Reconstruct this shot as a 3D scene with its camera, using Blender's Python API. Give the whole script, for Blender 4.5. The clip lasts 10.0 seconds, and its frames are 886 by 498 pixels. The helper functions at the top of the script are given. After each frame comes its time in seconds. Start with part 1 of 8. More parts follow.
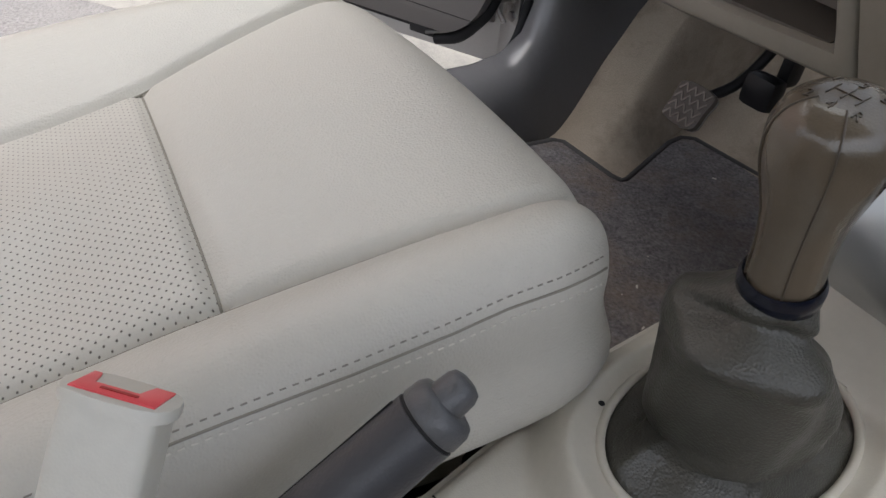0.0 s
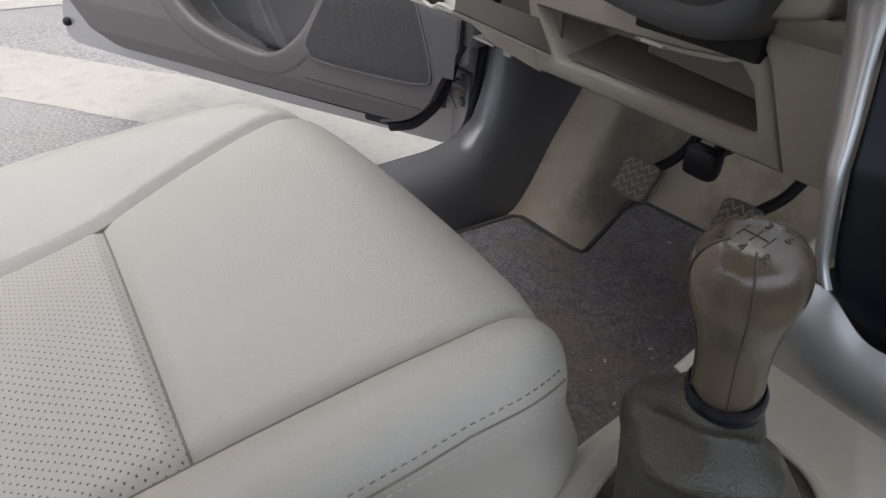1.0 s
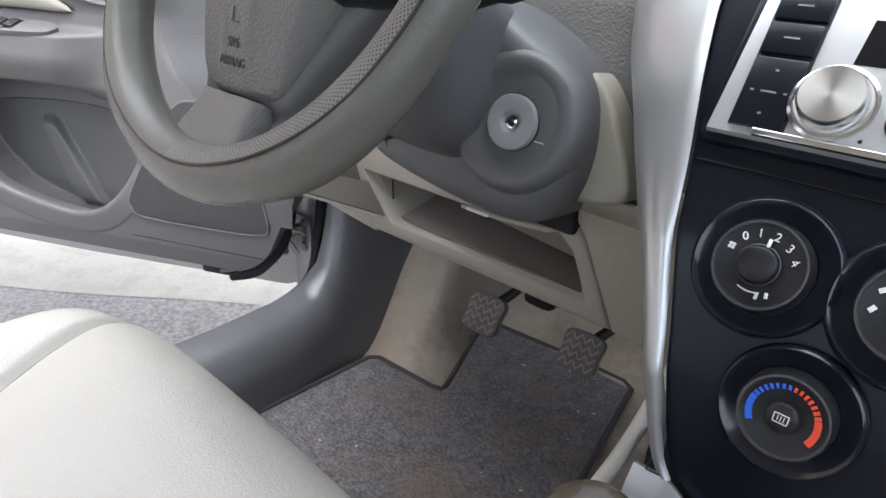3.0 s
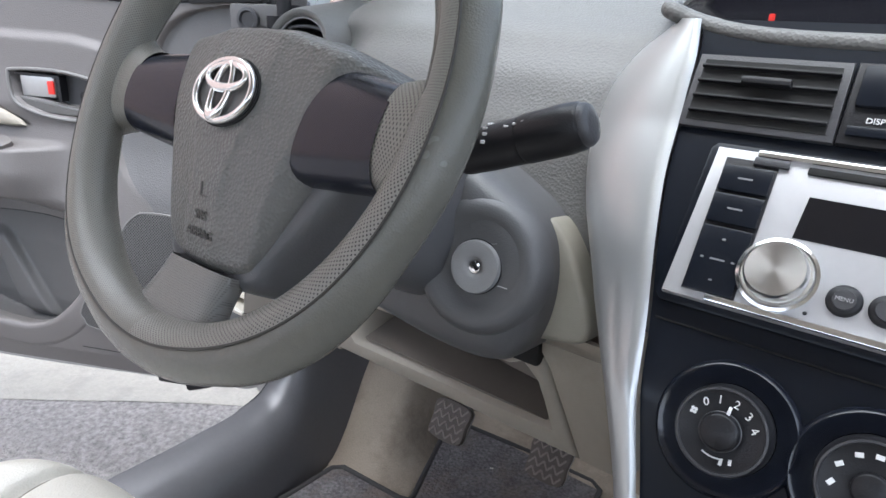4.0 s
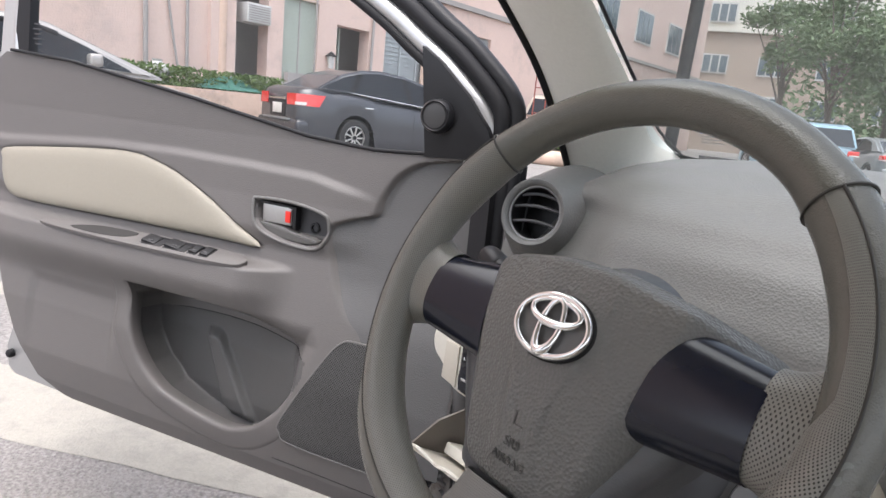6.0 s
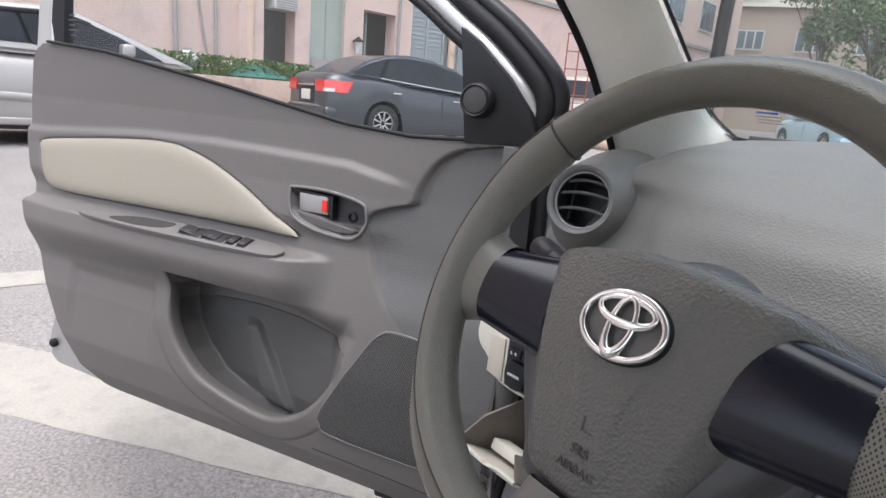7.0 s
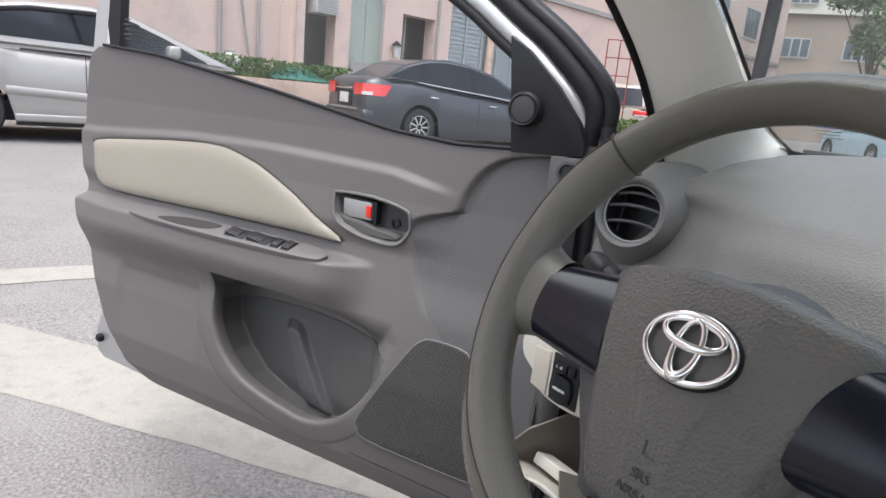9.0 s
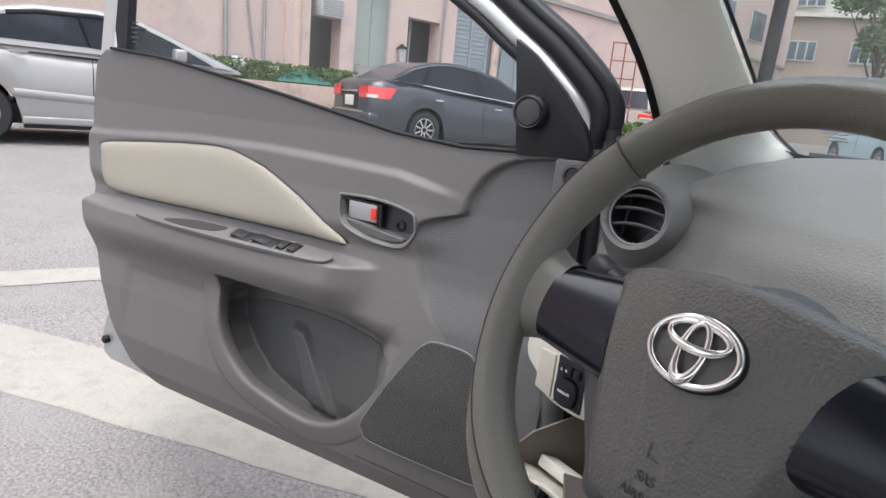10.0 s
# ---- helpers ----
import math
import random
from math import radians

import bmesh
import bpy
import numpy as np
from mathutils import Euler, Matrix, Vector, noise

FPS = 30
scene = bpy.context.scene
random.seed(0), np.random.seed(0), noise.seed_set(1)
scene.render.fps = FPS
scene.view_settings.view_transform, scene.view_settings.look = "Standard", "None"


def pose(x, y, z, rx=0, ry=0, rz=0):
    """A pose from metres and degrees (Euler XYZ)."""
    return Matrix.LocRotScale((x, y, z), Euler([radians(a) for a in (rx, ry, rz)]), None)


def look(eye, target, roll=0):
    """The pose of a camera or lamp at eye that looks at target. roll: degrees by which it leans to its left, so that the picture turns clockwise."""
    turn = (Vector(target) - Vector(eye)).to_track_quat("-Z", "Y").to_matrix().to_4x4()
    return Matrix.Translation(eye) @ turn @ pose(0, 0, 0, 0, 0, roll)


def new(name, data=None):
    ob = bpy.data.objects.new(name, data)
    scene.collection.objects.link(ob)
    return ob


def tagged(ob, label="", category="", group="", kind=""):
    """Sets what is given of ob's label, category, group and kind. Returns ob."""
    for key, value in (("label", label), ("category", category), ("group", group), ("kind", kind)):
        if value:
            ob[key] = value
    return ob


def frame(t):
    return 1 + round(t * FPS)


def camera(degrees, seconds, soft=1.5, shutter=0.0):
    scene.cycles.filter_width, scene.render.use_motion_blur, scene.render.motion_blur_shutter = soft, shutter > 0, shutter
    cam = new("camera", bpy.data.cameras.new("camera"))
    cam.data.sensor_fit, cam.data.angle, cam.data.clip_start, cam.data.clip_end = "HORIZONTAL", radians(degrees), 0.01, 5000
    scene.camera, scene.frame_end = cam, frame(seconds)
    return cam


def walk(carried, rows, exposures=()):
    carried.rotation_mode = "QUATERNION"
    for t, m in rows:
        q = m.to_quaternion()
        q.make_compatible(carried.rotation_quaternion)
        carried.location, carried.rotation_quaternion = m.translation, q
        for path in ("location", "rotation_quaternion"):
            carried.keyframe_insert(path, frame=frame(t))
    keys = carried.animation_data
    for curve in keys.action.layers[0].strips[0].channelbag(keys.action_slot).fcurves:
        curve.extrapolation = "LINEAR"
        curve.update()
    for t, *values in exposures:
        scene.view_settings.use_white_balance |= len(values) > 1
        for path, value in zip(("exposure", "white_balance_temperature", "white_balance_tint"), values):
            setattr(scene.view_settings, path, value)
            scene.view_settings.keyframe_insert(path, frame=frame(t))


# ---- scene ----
cam = camera(69.5, 10.0)
PATH = [
    (0, (0.068, -0.301, 0.775), (-1.249, 0.51, -0.493), 5.4),
    (0.5, (0.067, -0.302, 0.793), (-1.296, 0.541, -0.404), 4.6),
    (1, (0.061, -0.289, 0.817), (-1.308, 0.642, -0.304), 2.3),
    (1.2, (0.054, -0.273, 0.826), (-1.296, 0.736, -0.251), 2.2),
    (1.5, (0.049, -0.271, 0.837), (-1.277, 0.802, -0.206), 2.4),
    (1.7, (0.048, -0.269, 0.8395), (-1.26, 0.829, -0.198), 2.6),
    (2, (0.044, -0.259, 0.851), (-1.185, 0.948, -0.165), 3.6),
    (2.5, (0.035, -0.245, 0.863), (-1.171, 1.032, -0.093), 2.6),
    (2.7, (0.033, -0.242, 0.872), (-1.18, 1.057, -0.046), 2.4),
    (3.8, (0.012, -0.235, 0.929), (-1.169, 1.205, 0.199), 1.9),
    (4, (0.01, -0.232, 0.945), (-1.16, 1.243, 0.267), 2.3),
    (4.2, (0.005, -0.236, 0.960), (-1.167, 1.258, 0.335), 3.0),
    (4.5, (-0.005, -0.249, 0.984), (-1.233, 1.24, 0.459), 4.0),
    (4.8, (-0.020, -0.267, 0.999), (-1.340, 1.157, 0.518), 3.7),
    (5, (-0.036, -0.281, 1.008), (-1.43, 1.083, 0.566), 3.8),
    (5.5, (-0.072, -0.296, 1.02), (-1.539, 0.999, 0.609), 4.1),
    (5.7, (-0.083, -0.305, 1.022), (-1.575, 0.965, 0.622), 5.1),
    (7, (-0.13, -0.303, 1.021), (-1.68, 0.87, 0.55), 4.6),
    (7.5, (-0.139, -0.31, 1.024), (-1.737, 0.793, 0.544), 4.3),
    (8, (-0.142, -0.31, 1.024), (-1.74, 0.796, 0.547), 4.7),
    (8.5, (-0.143, -0.311, 1.024), (-1.744, 0.79, 0.55), 4.9),
    (9, (-0.144, -0.315, 1.025), (-1.753, 0.776, 0.558), 5.4),
    (9.5, (-0.144, -0.315, 1.024), (-1.76, 0.768, 0.559), 5.4),
    (10, (-0.143, -0.316, 1.025), (-1.762, 0.763, 0.565), 5.4),
]
walk(cam, [(t, look(eye, target, roll)) for t, eye, target, roll in PATH],
     exposures=[(0.0, 1.48, 6380, 10), (0.8, 1.40, 6300, 10), (1.6, 1.52, 6080, 9), (2.5, 2.03, 6050, 9), (4.0, 2.12, 5900, 9), (4.7, 2.05, 6050, 10), (5.5, 1.85, 6450, 12), (7.0, 1.57, 6250, 11), (10.0, 1.52, 6230, 10)])

# ---- world, sun, exposure ----
world = bpy.data.worlds.new("overcast_sky")
scene.world = world
world.use_nodes = True
wn, wl = world.node_tree.nodes, world.node_tree.links
sky = wn.new("ShaderNodeTexSky")
sky.sky_type, sky.sun_disc = "NISHITA", False
sky.sun_elevation, sky.sun_rotation = radians(72), radians(150)
sky.air_density, sky.dust_density = 1.0, 4.0
veil = wn.new("ShaderNodeHueSaturation")          # cloud cover greys the sky
veil.inputs["Saturation"].default_value = 0.42
wl.new(sky.outputs[0], veil.inputs["Color"])
wl.new(veil.outputs[0], wn["Background"].inputs["Color"])
wn["Background"].inputs["Strength"].default_value = 0.15

sun = new("sun", bpy.data.lights.new("sun", "SUN"))
sun.data.energy, sun.data.angle, sun.data.color = 0.75, radians(50), (1.0, 0.96, 0.9)
sun.matrix_world = look((0, 0, 0), (0.40, 0.10, -0.91))

# ---- small library ----
PLACE = {}


def mix_rgb(nt, fac, a, b):
    n = nt.nodes.new("ShaderNodeMix")
    n.data_type = "RGBA"
    for sock, v in ((n.inputs[0], fac), (n.inputs[6], a), (n.inputs[7], b)):
        if hasattr(v, "is_output"):
            nt.links.new(v, sock)
        elif isinstance(v, (int, float)):
            sock.default_value = v
        else:
            sock.default_value = (*v, 1)
    return n.outputs[2]


def math_node(nt, op, a, b=0.0, c=0.0):
    n = nt.nodes.new("ShaderNodeMath")
    n.operation = op
    for sock, v in zip(n.inputs, (a, b, c)):
        if hasattr(v, "is_output"):
            nt.links.new(v, sock)
        else:
            sock.default_value = v
    return n.outputs[0]


def tex(nt, kind, vec, **inputs):
    n = nt.nodes.new(kind)
    nt.links.new(vec, n.inputs["Vector"])
    for k, v in inputs.items():
        n.inputs[k].default_value = v
    return n


def mat(name, col, rough=0.5, metal=0.0, var=0.10, vscale=7.0, fine=0.05, fscale=180.0, bump=0.0, bscale=900.0,
        cells=False, coat=0.0, dirt=None, dirt_at=0.6, dirt_scale=3.0, spec=0.5, rvar=0.12):
    """A surface: colour with broad and fine variation, grain as bump, gloss that wanders, dirt in patches."""
    m = bpy.data.materials.new(name)
    m.use_nodes = True
    nt = m.node_tree
    bsdf = nt.nodes["Principled BSDF"]
    co = nt.nodes.new("ShaderNodeTexCoord").outputs["Object"]
    broad = tex(nt, "ShaderNodeTexNoise", co, Scale=vscale, Detail=5.0, Roughness=0.6)
    small = tex(nt, "ShaderNodeTexNoise", co, Scale=fscale, Detail=3.0)
    lo = tuple(c * (1 - var) for c in col)
    hi = tuple(min(1, c * (1 + var)) for c in col)
    c1 = mix_rgb(nt, broad.outputs["Fac"], lo, hi)
    k = math_node(nt, "MULTIPLY_ADD", small.outputs["Fac"], 2 * fine, 1 - fine)
    v = nt.nodes.new("ShaderNodeVectorMath")
    v.operation = "SCALE"
    nt.links.new(c1, v.inputs[0])
    nt.links.new(k, v.inputs["Scale"])
    out = v.outputs[0]
    if dirt:
        d = tex(nt, "ShaderNodeTexNoise", co, Scale=dirt_scale, Detail=8.0, Roughness=0.7)
        r = nt.nodes.new("ShaderNodeMapRange")
        r.inputs[1].default_value, r.inputs[2].default_value = dirt_at - 0.12, dirt_at + 0.12
        nt.links.new(d.outputs["Fac"], r.inputs[0])
        out = mix_rgb(nt, r.outputs[0], out, dirt)
    nt.links.new(out, bsdf.inputs["Base Color"])
    rr = math_node(nt, "MULTIPLY_ADD", broad.outputs["Fac"], rvar, rough - rvar / 2)
    nt.links.new(rr, bsdf.inputs["Roughness"])
    bsdf.inputs["Metallic"].default_value = metal
    bsdf.inputs["Specular IOR Level"].default_value = spec
    bsdf.inputs["Coat Weight"].default_value = coat
    bsdf.inputs["Coat Roughness"].default_value = 0.08
    if bump:
        if cells:
            g = tex(nt, "ShaderNodeTexVoronoi", co, Scale=bscale)
            h = g.outputs["Distance"]
        else:
            h = tex(nt, "ShaderNodeTexNoise", co, Scale=bscale, Detail=4.0).outputs["Fac"]
        b = nt.nodes.new("ShaderNodeBump")
        b.inputs["Strength"].default_value = bump
        b.inputs["Distance"].default_value = 1.0 / bscale
        nt.links.new(h, b.inputs["Height"])
        nt.links.new(b.outputs[0], bsdf.inputs["Normal"])
    return m


def dotted(m, pitch, size, dark, axes="XY", turn=45.0, bump=0.6):
    """Turns a surface into one with rows of small holes."""
    nt = m.node_tree
    bsdf = nt.nodes["Principled BSDF"]
    co = nt.nodes.new("ShaderNodeTexCoord").outputs["UV" if axes == "UV" else "Object"]
    if axes == "UV":
        axes = "XY"
    mp = nt.nodes.new("ShaderNodeMapping")
    mp.inputs["Scale"].default_value = (1 / pitch,) * 3
    if axes == "XY":
        mp.inputs["Rotation"].default_value = (0, 0, radians(turn))
    nt.links.new(co, mp.inputs["Vector"])
    sep = nt.nodes.new("ShaderNodeSeparateXYZ")
    nt.links.new(mp.outputs[0], sep.inputs[0])
    u, v = sep.outputs[axes[0]], sep.outputs[axes[1]]
    if axes != "XY":
        u, v = math_node(nt, "ADD", u, v), math_node(nt, "SUBTRACT", u, v)
    fu = math_node(nt, "SUBTRACT", math_node(nt, "FRACT", u), 0.5)
    fv = math_node(nt, "SUBTRACT", math_node(nt, "FRACT", v), 0.5)
    d = math_node(nt, "SQRT", math_node(nt, "ADD", math_node(nt, "MULTIPLY", fu, fu), math_node(nt, "MULTIPLY", fv, fv)))
    r = nt.nodes.new("ShaderNodeMapRange")
    r.inputs[1].default_value, r.inputs[2].default_value = size, size + 0.10
    r.inputs[3].default_value, r.inputs[4].default_value = 1.0, 0.0
    nt.links.new(d, r.inputs[0])
    src = bsdf.inputs["Base Color"].links[0].from_socket
    nt.links.new(mix_rgb(nt, r.outputs[0], src, dark), bsdf.inputs["Base Color"])
    b = nt.nodes.new("ShaderNodeBump")
    b.inputs["Strength"].default_value, b.inputs["Distance"].default_value, b.invert = bump, pitch * 0.3, True
    nt.links.new(r.outputs[0], b.inputs["Height"])
    if bsdf.inputs["Normal"].links:
        nt.links.new(bsdf.inputs["Normal"].links[0].from_socket, b.inputs["Normal"])
    nt.links.new(b.outputs[0], bsdf.inputs["Normal"])
    return m


def creased(m, scale, strength, depth):
    """Adds fine creases, longer along one axis, over the grain."""
    nt = m.node_tree
    bsdf = nt.nodes["Principled BSDF"]
    mp = nt.nodes.new("ShaderNodeMapping")
    mp.inputs["Scale"].default_value = scale
    nt.links.new(nt.nodes.new("ShaderNodeTexCoord").outputs["Object"], mp.inputs["Vector"])
    n = tex(nt, "ShaderNodeTexNoise", mp.outputs[0], Scale=1.0, Detail=4.0, Roughness=0.55, Distortion=0.8)
    where = tex(nt, "ShaderNodeTexNoise", nt.nodes.new("ShaderNodeTexCoord").outputs["Object"], Scale=14.0, Detail=2.0)
    b = nt.nodes.new("ShaderNodeBump")
    b.inputs["Distance"].default_value = depth
    nt.links.new(math_node(nt, "MULTIPLY", where.outputs["Fac"], strength), b.inputs["Strength"])
    nt.links.new(n.outputs["Fac"], b.inputs["Height"])
    if bsdf.inputs["Normal"].links:
        nt.links.new(bsdf.inputs["Normal"].links[0].from_socket, b.inputs["Normal"])
    nt.links.new(b.outputs[0], bsdf.inputs["Normal"])
    return m


def pane_mat(name, tint, dust, dust_col=(0.7, 0.74, 0.74), gloss=0.09):
    """Clear glazing with a thin film of dust."""
    m = bpy.data.materials.new(name)
    m.use_nodes = True
    nt = m.node_tree
    nt.nodes.remove(nt.nodes["Principled BSDF"])
    out = nt.nodes["Material Output"]
    clear = nt.nodes.new("ShaderNodeBsdfTransparent")
    clear.inputs[0].default_value = (*tint, 1)
    shine = nt.nodes.new("ShaderNodeBsdfGlossy")
    shine.inputs["Roughness"].default_value = 0.02
    film = nt.nodes.new("ShaderNodeBsdfDiffuse")
    film.inputs[0].default_value = (*dust_col, 1)
    co = nt.nodes.new("ShaderNodeTexCoord").outputs["Object"]
    n = tex(nt, "ShaderNodeTexNoise", co, Scale=6.0, Detail=6.0)
    a = nt.nodes.new("ShaderNodeMixShader")
    nt.links.new(math_node(nt, "MULTIPLY_ADD", n.outputs["Fac"], dust, dust * 0.5), a.inputs[0])
    nt.links.new(clear.outputs[0], a.inputs[1])
    nt.links.new(film.outputs[0], a.inputs[2])
    lw = nt.nodes.new("ShaderNodeLayerWeight")
    f = math_node(nt, "MULTIPLY_ADD", math_node(nt, "POWER", lw.outputs["Facing"], 5.0), 0.6, gloss * 0.5)
    b = nt.nodes.new("ShaderNodeMixShader")
    nt.links.new(f, b.inputs[0])
    nt.links.new(a.outputs[0], b.inputs[1])
    nt.links.new(shine.outputs[0], b.inputs[2])
    nt.links.new(b.outputs[0], out.inputs[0])
    return m


def thing(name, label, category, place=None, group="", kind=""):
    ob = new(name)
    m = place if place is not None else Matrix()
    ob.matrix_world = m
    ob.empty_display_size = 0.05
    PLACE[ob] = m.copy()
    return tagged(ob, label, category, group, kind)


def put(ob, bm, material, smooth=True):
    if smooth:
        for f in bm.faces:
            f.smooth = True
    me = ob.data
    bm.normal_update()
    bm.to_mesh(me)
    bm.free()
    if material:
        me.materials.append(material)
    if smooth:
        me.set_sharp_from_angle(angle=radians(50))


def part(name, bm, material, parent, label="", local=False, smooth=True):
    """Links bm as one mesh under a thing or part. Its points are in the world, or in the thing's own frame if local."""
    ob = new(name, bpy.data.meshes.new(name))
    if not local:
        bm.transform(PLACE[parent].inverted())
    put(ob, bm, material, smooth)
    ob.parent = parent
    PLACE[ob] = PLACE[parent]
    return tagged(ob, label)


def solid(name, bm, material, label, category, kind="", group="", smooth=True):
    """A top-level mesh of its own, with its origin at its base."""
    ob = new(name, bpy.data.meshes.new(name))
    vs = [v.co for v in bm.verts]
    c = Vector([(min(v[i] for v in vs) + max(v[i] for v in vs)) / 2 for i in range(3)])
    c.z = min(v.z for v in vs)
    bm.transform(Matrix.Translation(-c))
    ob.location = c
    PLACE[ob] = Matrix.Translation(c)
    put(ob, bm, material, smooth)
    return tagged(ob, label, category, group, kind)


def join(*bms):
    out = bmesh.new()
    for b in bms:
        me = bpy.data.meshes.new("tmp")
        b.to_mesh(me)
        b.free()
        out.from_mesh(me)
        bpy.data.meshes.remove(me)
    return out


def rbox(c, size, bev=0.003, m=None, seg=2):
    """A box with rounded edges."""
    bm = bmesh.new()
    bmesh.ops.create_cube(bm, size=1)
    bm.transform(Matrix.Diagonal((*size, 1)))
    if bev:
        bmesh.ops.bevel(bm, geom=bm.edges[:], offset=min(bev, min(size) * 0.45), segments=seg, affect="EDGES", profile=0.6)
    if m is not None:
        bm.transform(m)
    bm.transform(Matrix.Translation(c))
    return bm


def at(bm, m):
    bm.transform(m)
    return bm


def prism(poly, d0, d1, m=None, bev=0.0, seg=2):
    """A flat outline given in x and y, thick from d0 to d1 along z, then placed by m."""
    bm = bmesh.new()
    a = [bm.verts.new((x, y, d0)) for x, y in poly]
    b = [bm.verts.new((x, y, d1)) for x, y in poly]
    n = len(poly)
    bm.faces.new(b)
    bm.faces.new(a[::-1])
    for i in range(n):
        bm.faces.new((a[i], a[(i + 1) % n], b[(i + 1) % n], b[i]))
    bmesh.ops.recalc_face_normals(bm, faces=bm.faces[:])
    if bev:
        top = [e for e in bm.edges if all(v in b for v in e.verts)]
        bmesh.ops.bevel(bm, geom=top, offset=bev, segments=seg, affect="EDGES", profile=0.6)
    if m is not None:
        bm.transform(m)
    return bm


def revolve(prof, n=48, m=None):
    """A turned body from (radius, height) pairs; radius 0 closes an end."""
    bm = bmesh.new()
    rows = []
    for r, z in prof:
        if r < 1e-6:
            rows.append([bm.verts.new((0, 0, z))] * n)
        else:
            rows.append([bm.verts.new((r * math.cos(2 * math.pi * i / n), r * math.sin(2 * math.pi * i / n), z)) for i in range(n)])
    for p, q in zip(rows, rows[1:]):
        for i in range(n):
            j = (i + 1) % n
            f = list(dict.fromkeys((p[i], p[j], q[j], q[i])))
            if len(f) > 2:
                bm.faces.new(f)
    bmesh.ops.recalc_face_normals(bm, faces=bm.faces[:])
    if m is not None:
        bm.transform(m)
    return bm


def surf(fn, nu, nv, wrap=False, m=None):
    """A sheet of fn(a, b), a and b from 0 to 1."""
    bm = bmesh.new()
    rows = [[bm.verts.new(fn(i / nu, j / nv)) for i in range(nu if wrap else nu + 1)] for j in range(nv + 1)]
    k = len(rows[0])
    for p, q in zip(rows, rows[1:]):
        for i in range(k if wrap else k - 1):
            j = (i + 1) % k
            bm.faces.new((p[i], p[j], q[j], q[i]))
    if m is not None:
        bm.transform(m)
    return bm


def unwrap(bm, nu, nv, su, sv):
    """Lays su by sv metres of texture over a sheet that surf() made."""
    uv = bm.loops.layers.uv.new("cloth")
    bm.faces.ensure_lookup_table()
    for k, f in enumerate(bm.faces):
        i, j = k % nu, k // nu
        for lp, (a, b) in zip(f.loops, ((i, j), (i + 1, j), (i + 1, j + 1), (i, j + 1))):
            lp[uv].uv = (a / nu * su, b / nv * sv)
    return bm


def thicken(bm, d):
    """Gives a sheet a thickness d behind its face side."""
    bm.normal_update()
    front = list(bm.faces)
    rim = [(e.verts[0], e.verts[1], e.link_loops[0].vert) for e in bm.edges if len(e.link_faces) == 1]
    back = {v: bm.verts.new(v.co - v.normal * d) for v in list(bm.verts)}
    for f in front:
        bm.faces.new([back[v] for v in reversed(f.verts)])
    for a, b, first in rim:
        p, q = (a, b) if first == a else (b, a)
        bm.faces.new((q, p, back[p], back[q]))
    return bm


def smooth_path(pts, n):
    """A soft curve through points."""
    pts = [Vector(p) for p in pts]
    ext = [2 * pts[0] - pts[1], *pts, 2 * pts[-1] - pts[-2]]
    out = []
    for k in range(1, len(ext) - 2):
        a, b, c, d = ext[k - 1:k + 3]
        for i in range(n):
            t = i / n
            out.append(0.5 * (2 * b + (c - a) * t + (2 * a - 5 * b + 4 * c - d) * t * t + (3 * b - a - 3 * c + d) * t ** 3))
    out.append(pts[-1])
    return out


def sweep(path, rad, n=12, ry=None, m=None, closed=False):
    """A tube along a path; rad is one radius or a list. ry: a second radius, for an oval."""
    path = [Vector(p) for p in path]
    k = len(path)
    rads = rad if isinstance(rad, (list, tuple)) else [rad] * k
    bm = bmesh.new()
    rows, up = [], None
    for i, p in enumerate(path):
        t = (path[(i + 1) % k] - path[i - 1]) if closed else (path[min(i + 1, k - 1)] - path[max(i - 1, 0)])
        t.normalize()
        if up is None:
            up = Vector((0, 0, 1)) if abs(t.z) < 0.9 else Vector((0, 1, 0))
        up = (up - up.dot(t) * t).normalized()
        s = t.cross(up)
        q = (ry / rad) if ry else 1.0
        rows.append([bm.verts.new(p + rads[i] * (math.cos(a) * s + q * math.sin(a) * up))
                     for a in (2 * math.pi * j / n for j in range(n))])
    pairs = list(zip(rows, rows[1:])) + ([(rows[-1], rows[0])] if closed else [])
    for p, q in pairs:
        for i in range(n):
            j = (i + 1) % n
            bm.faces.new((p[i], p[j], q[j], q[i]))
    if not closed:
        bm.faces.new(rows[0][::-1])
        bm.faces.new(rows[-1])
    bmesh.ops.recalc_face_normals(bm, faces=bm.faces[:])
    if m is not None:
        bm.transform(m)
    return bm


def text_bm(words, size, m, depth=0.0004, align="CENTER"):
    """Raised lettering in the built-in font, in the xy plane, then placed by m."""
    cu = bpy.data.curves.new("lettering", "FONT")
    cu.body, cu.size, cu.extrude, cu.align_x, cu.align_y = words, size, depth, align, "CENTER"
    cu.resolution_u = 3
    ob = bpy.data.objects.new("lettering", cu)
    scene.collection.objects.link(ob)
    bpy.context.view_layer.update()
    me = ob.to_mesh()
    bm = bmesh.new()
    bm.from_mesh(me)
    ob.to_mesh_clear()
    bpy.data.objects.remove(ob)
    bpy.data.curves.remove(cu)
    bm.transform(m)
    return bm


def ss(a, b, x):
    t = min(1.0, max(0.0, (x - a) / (b - a)))
    return t * t * (3 - 2 * t)


def interp(x, xs, ys):
    return float(np.interp(x, xs, ys))


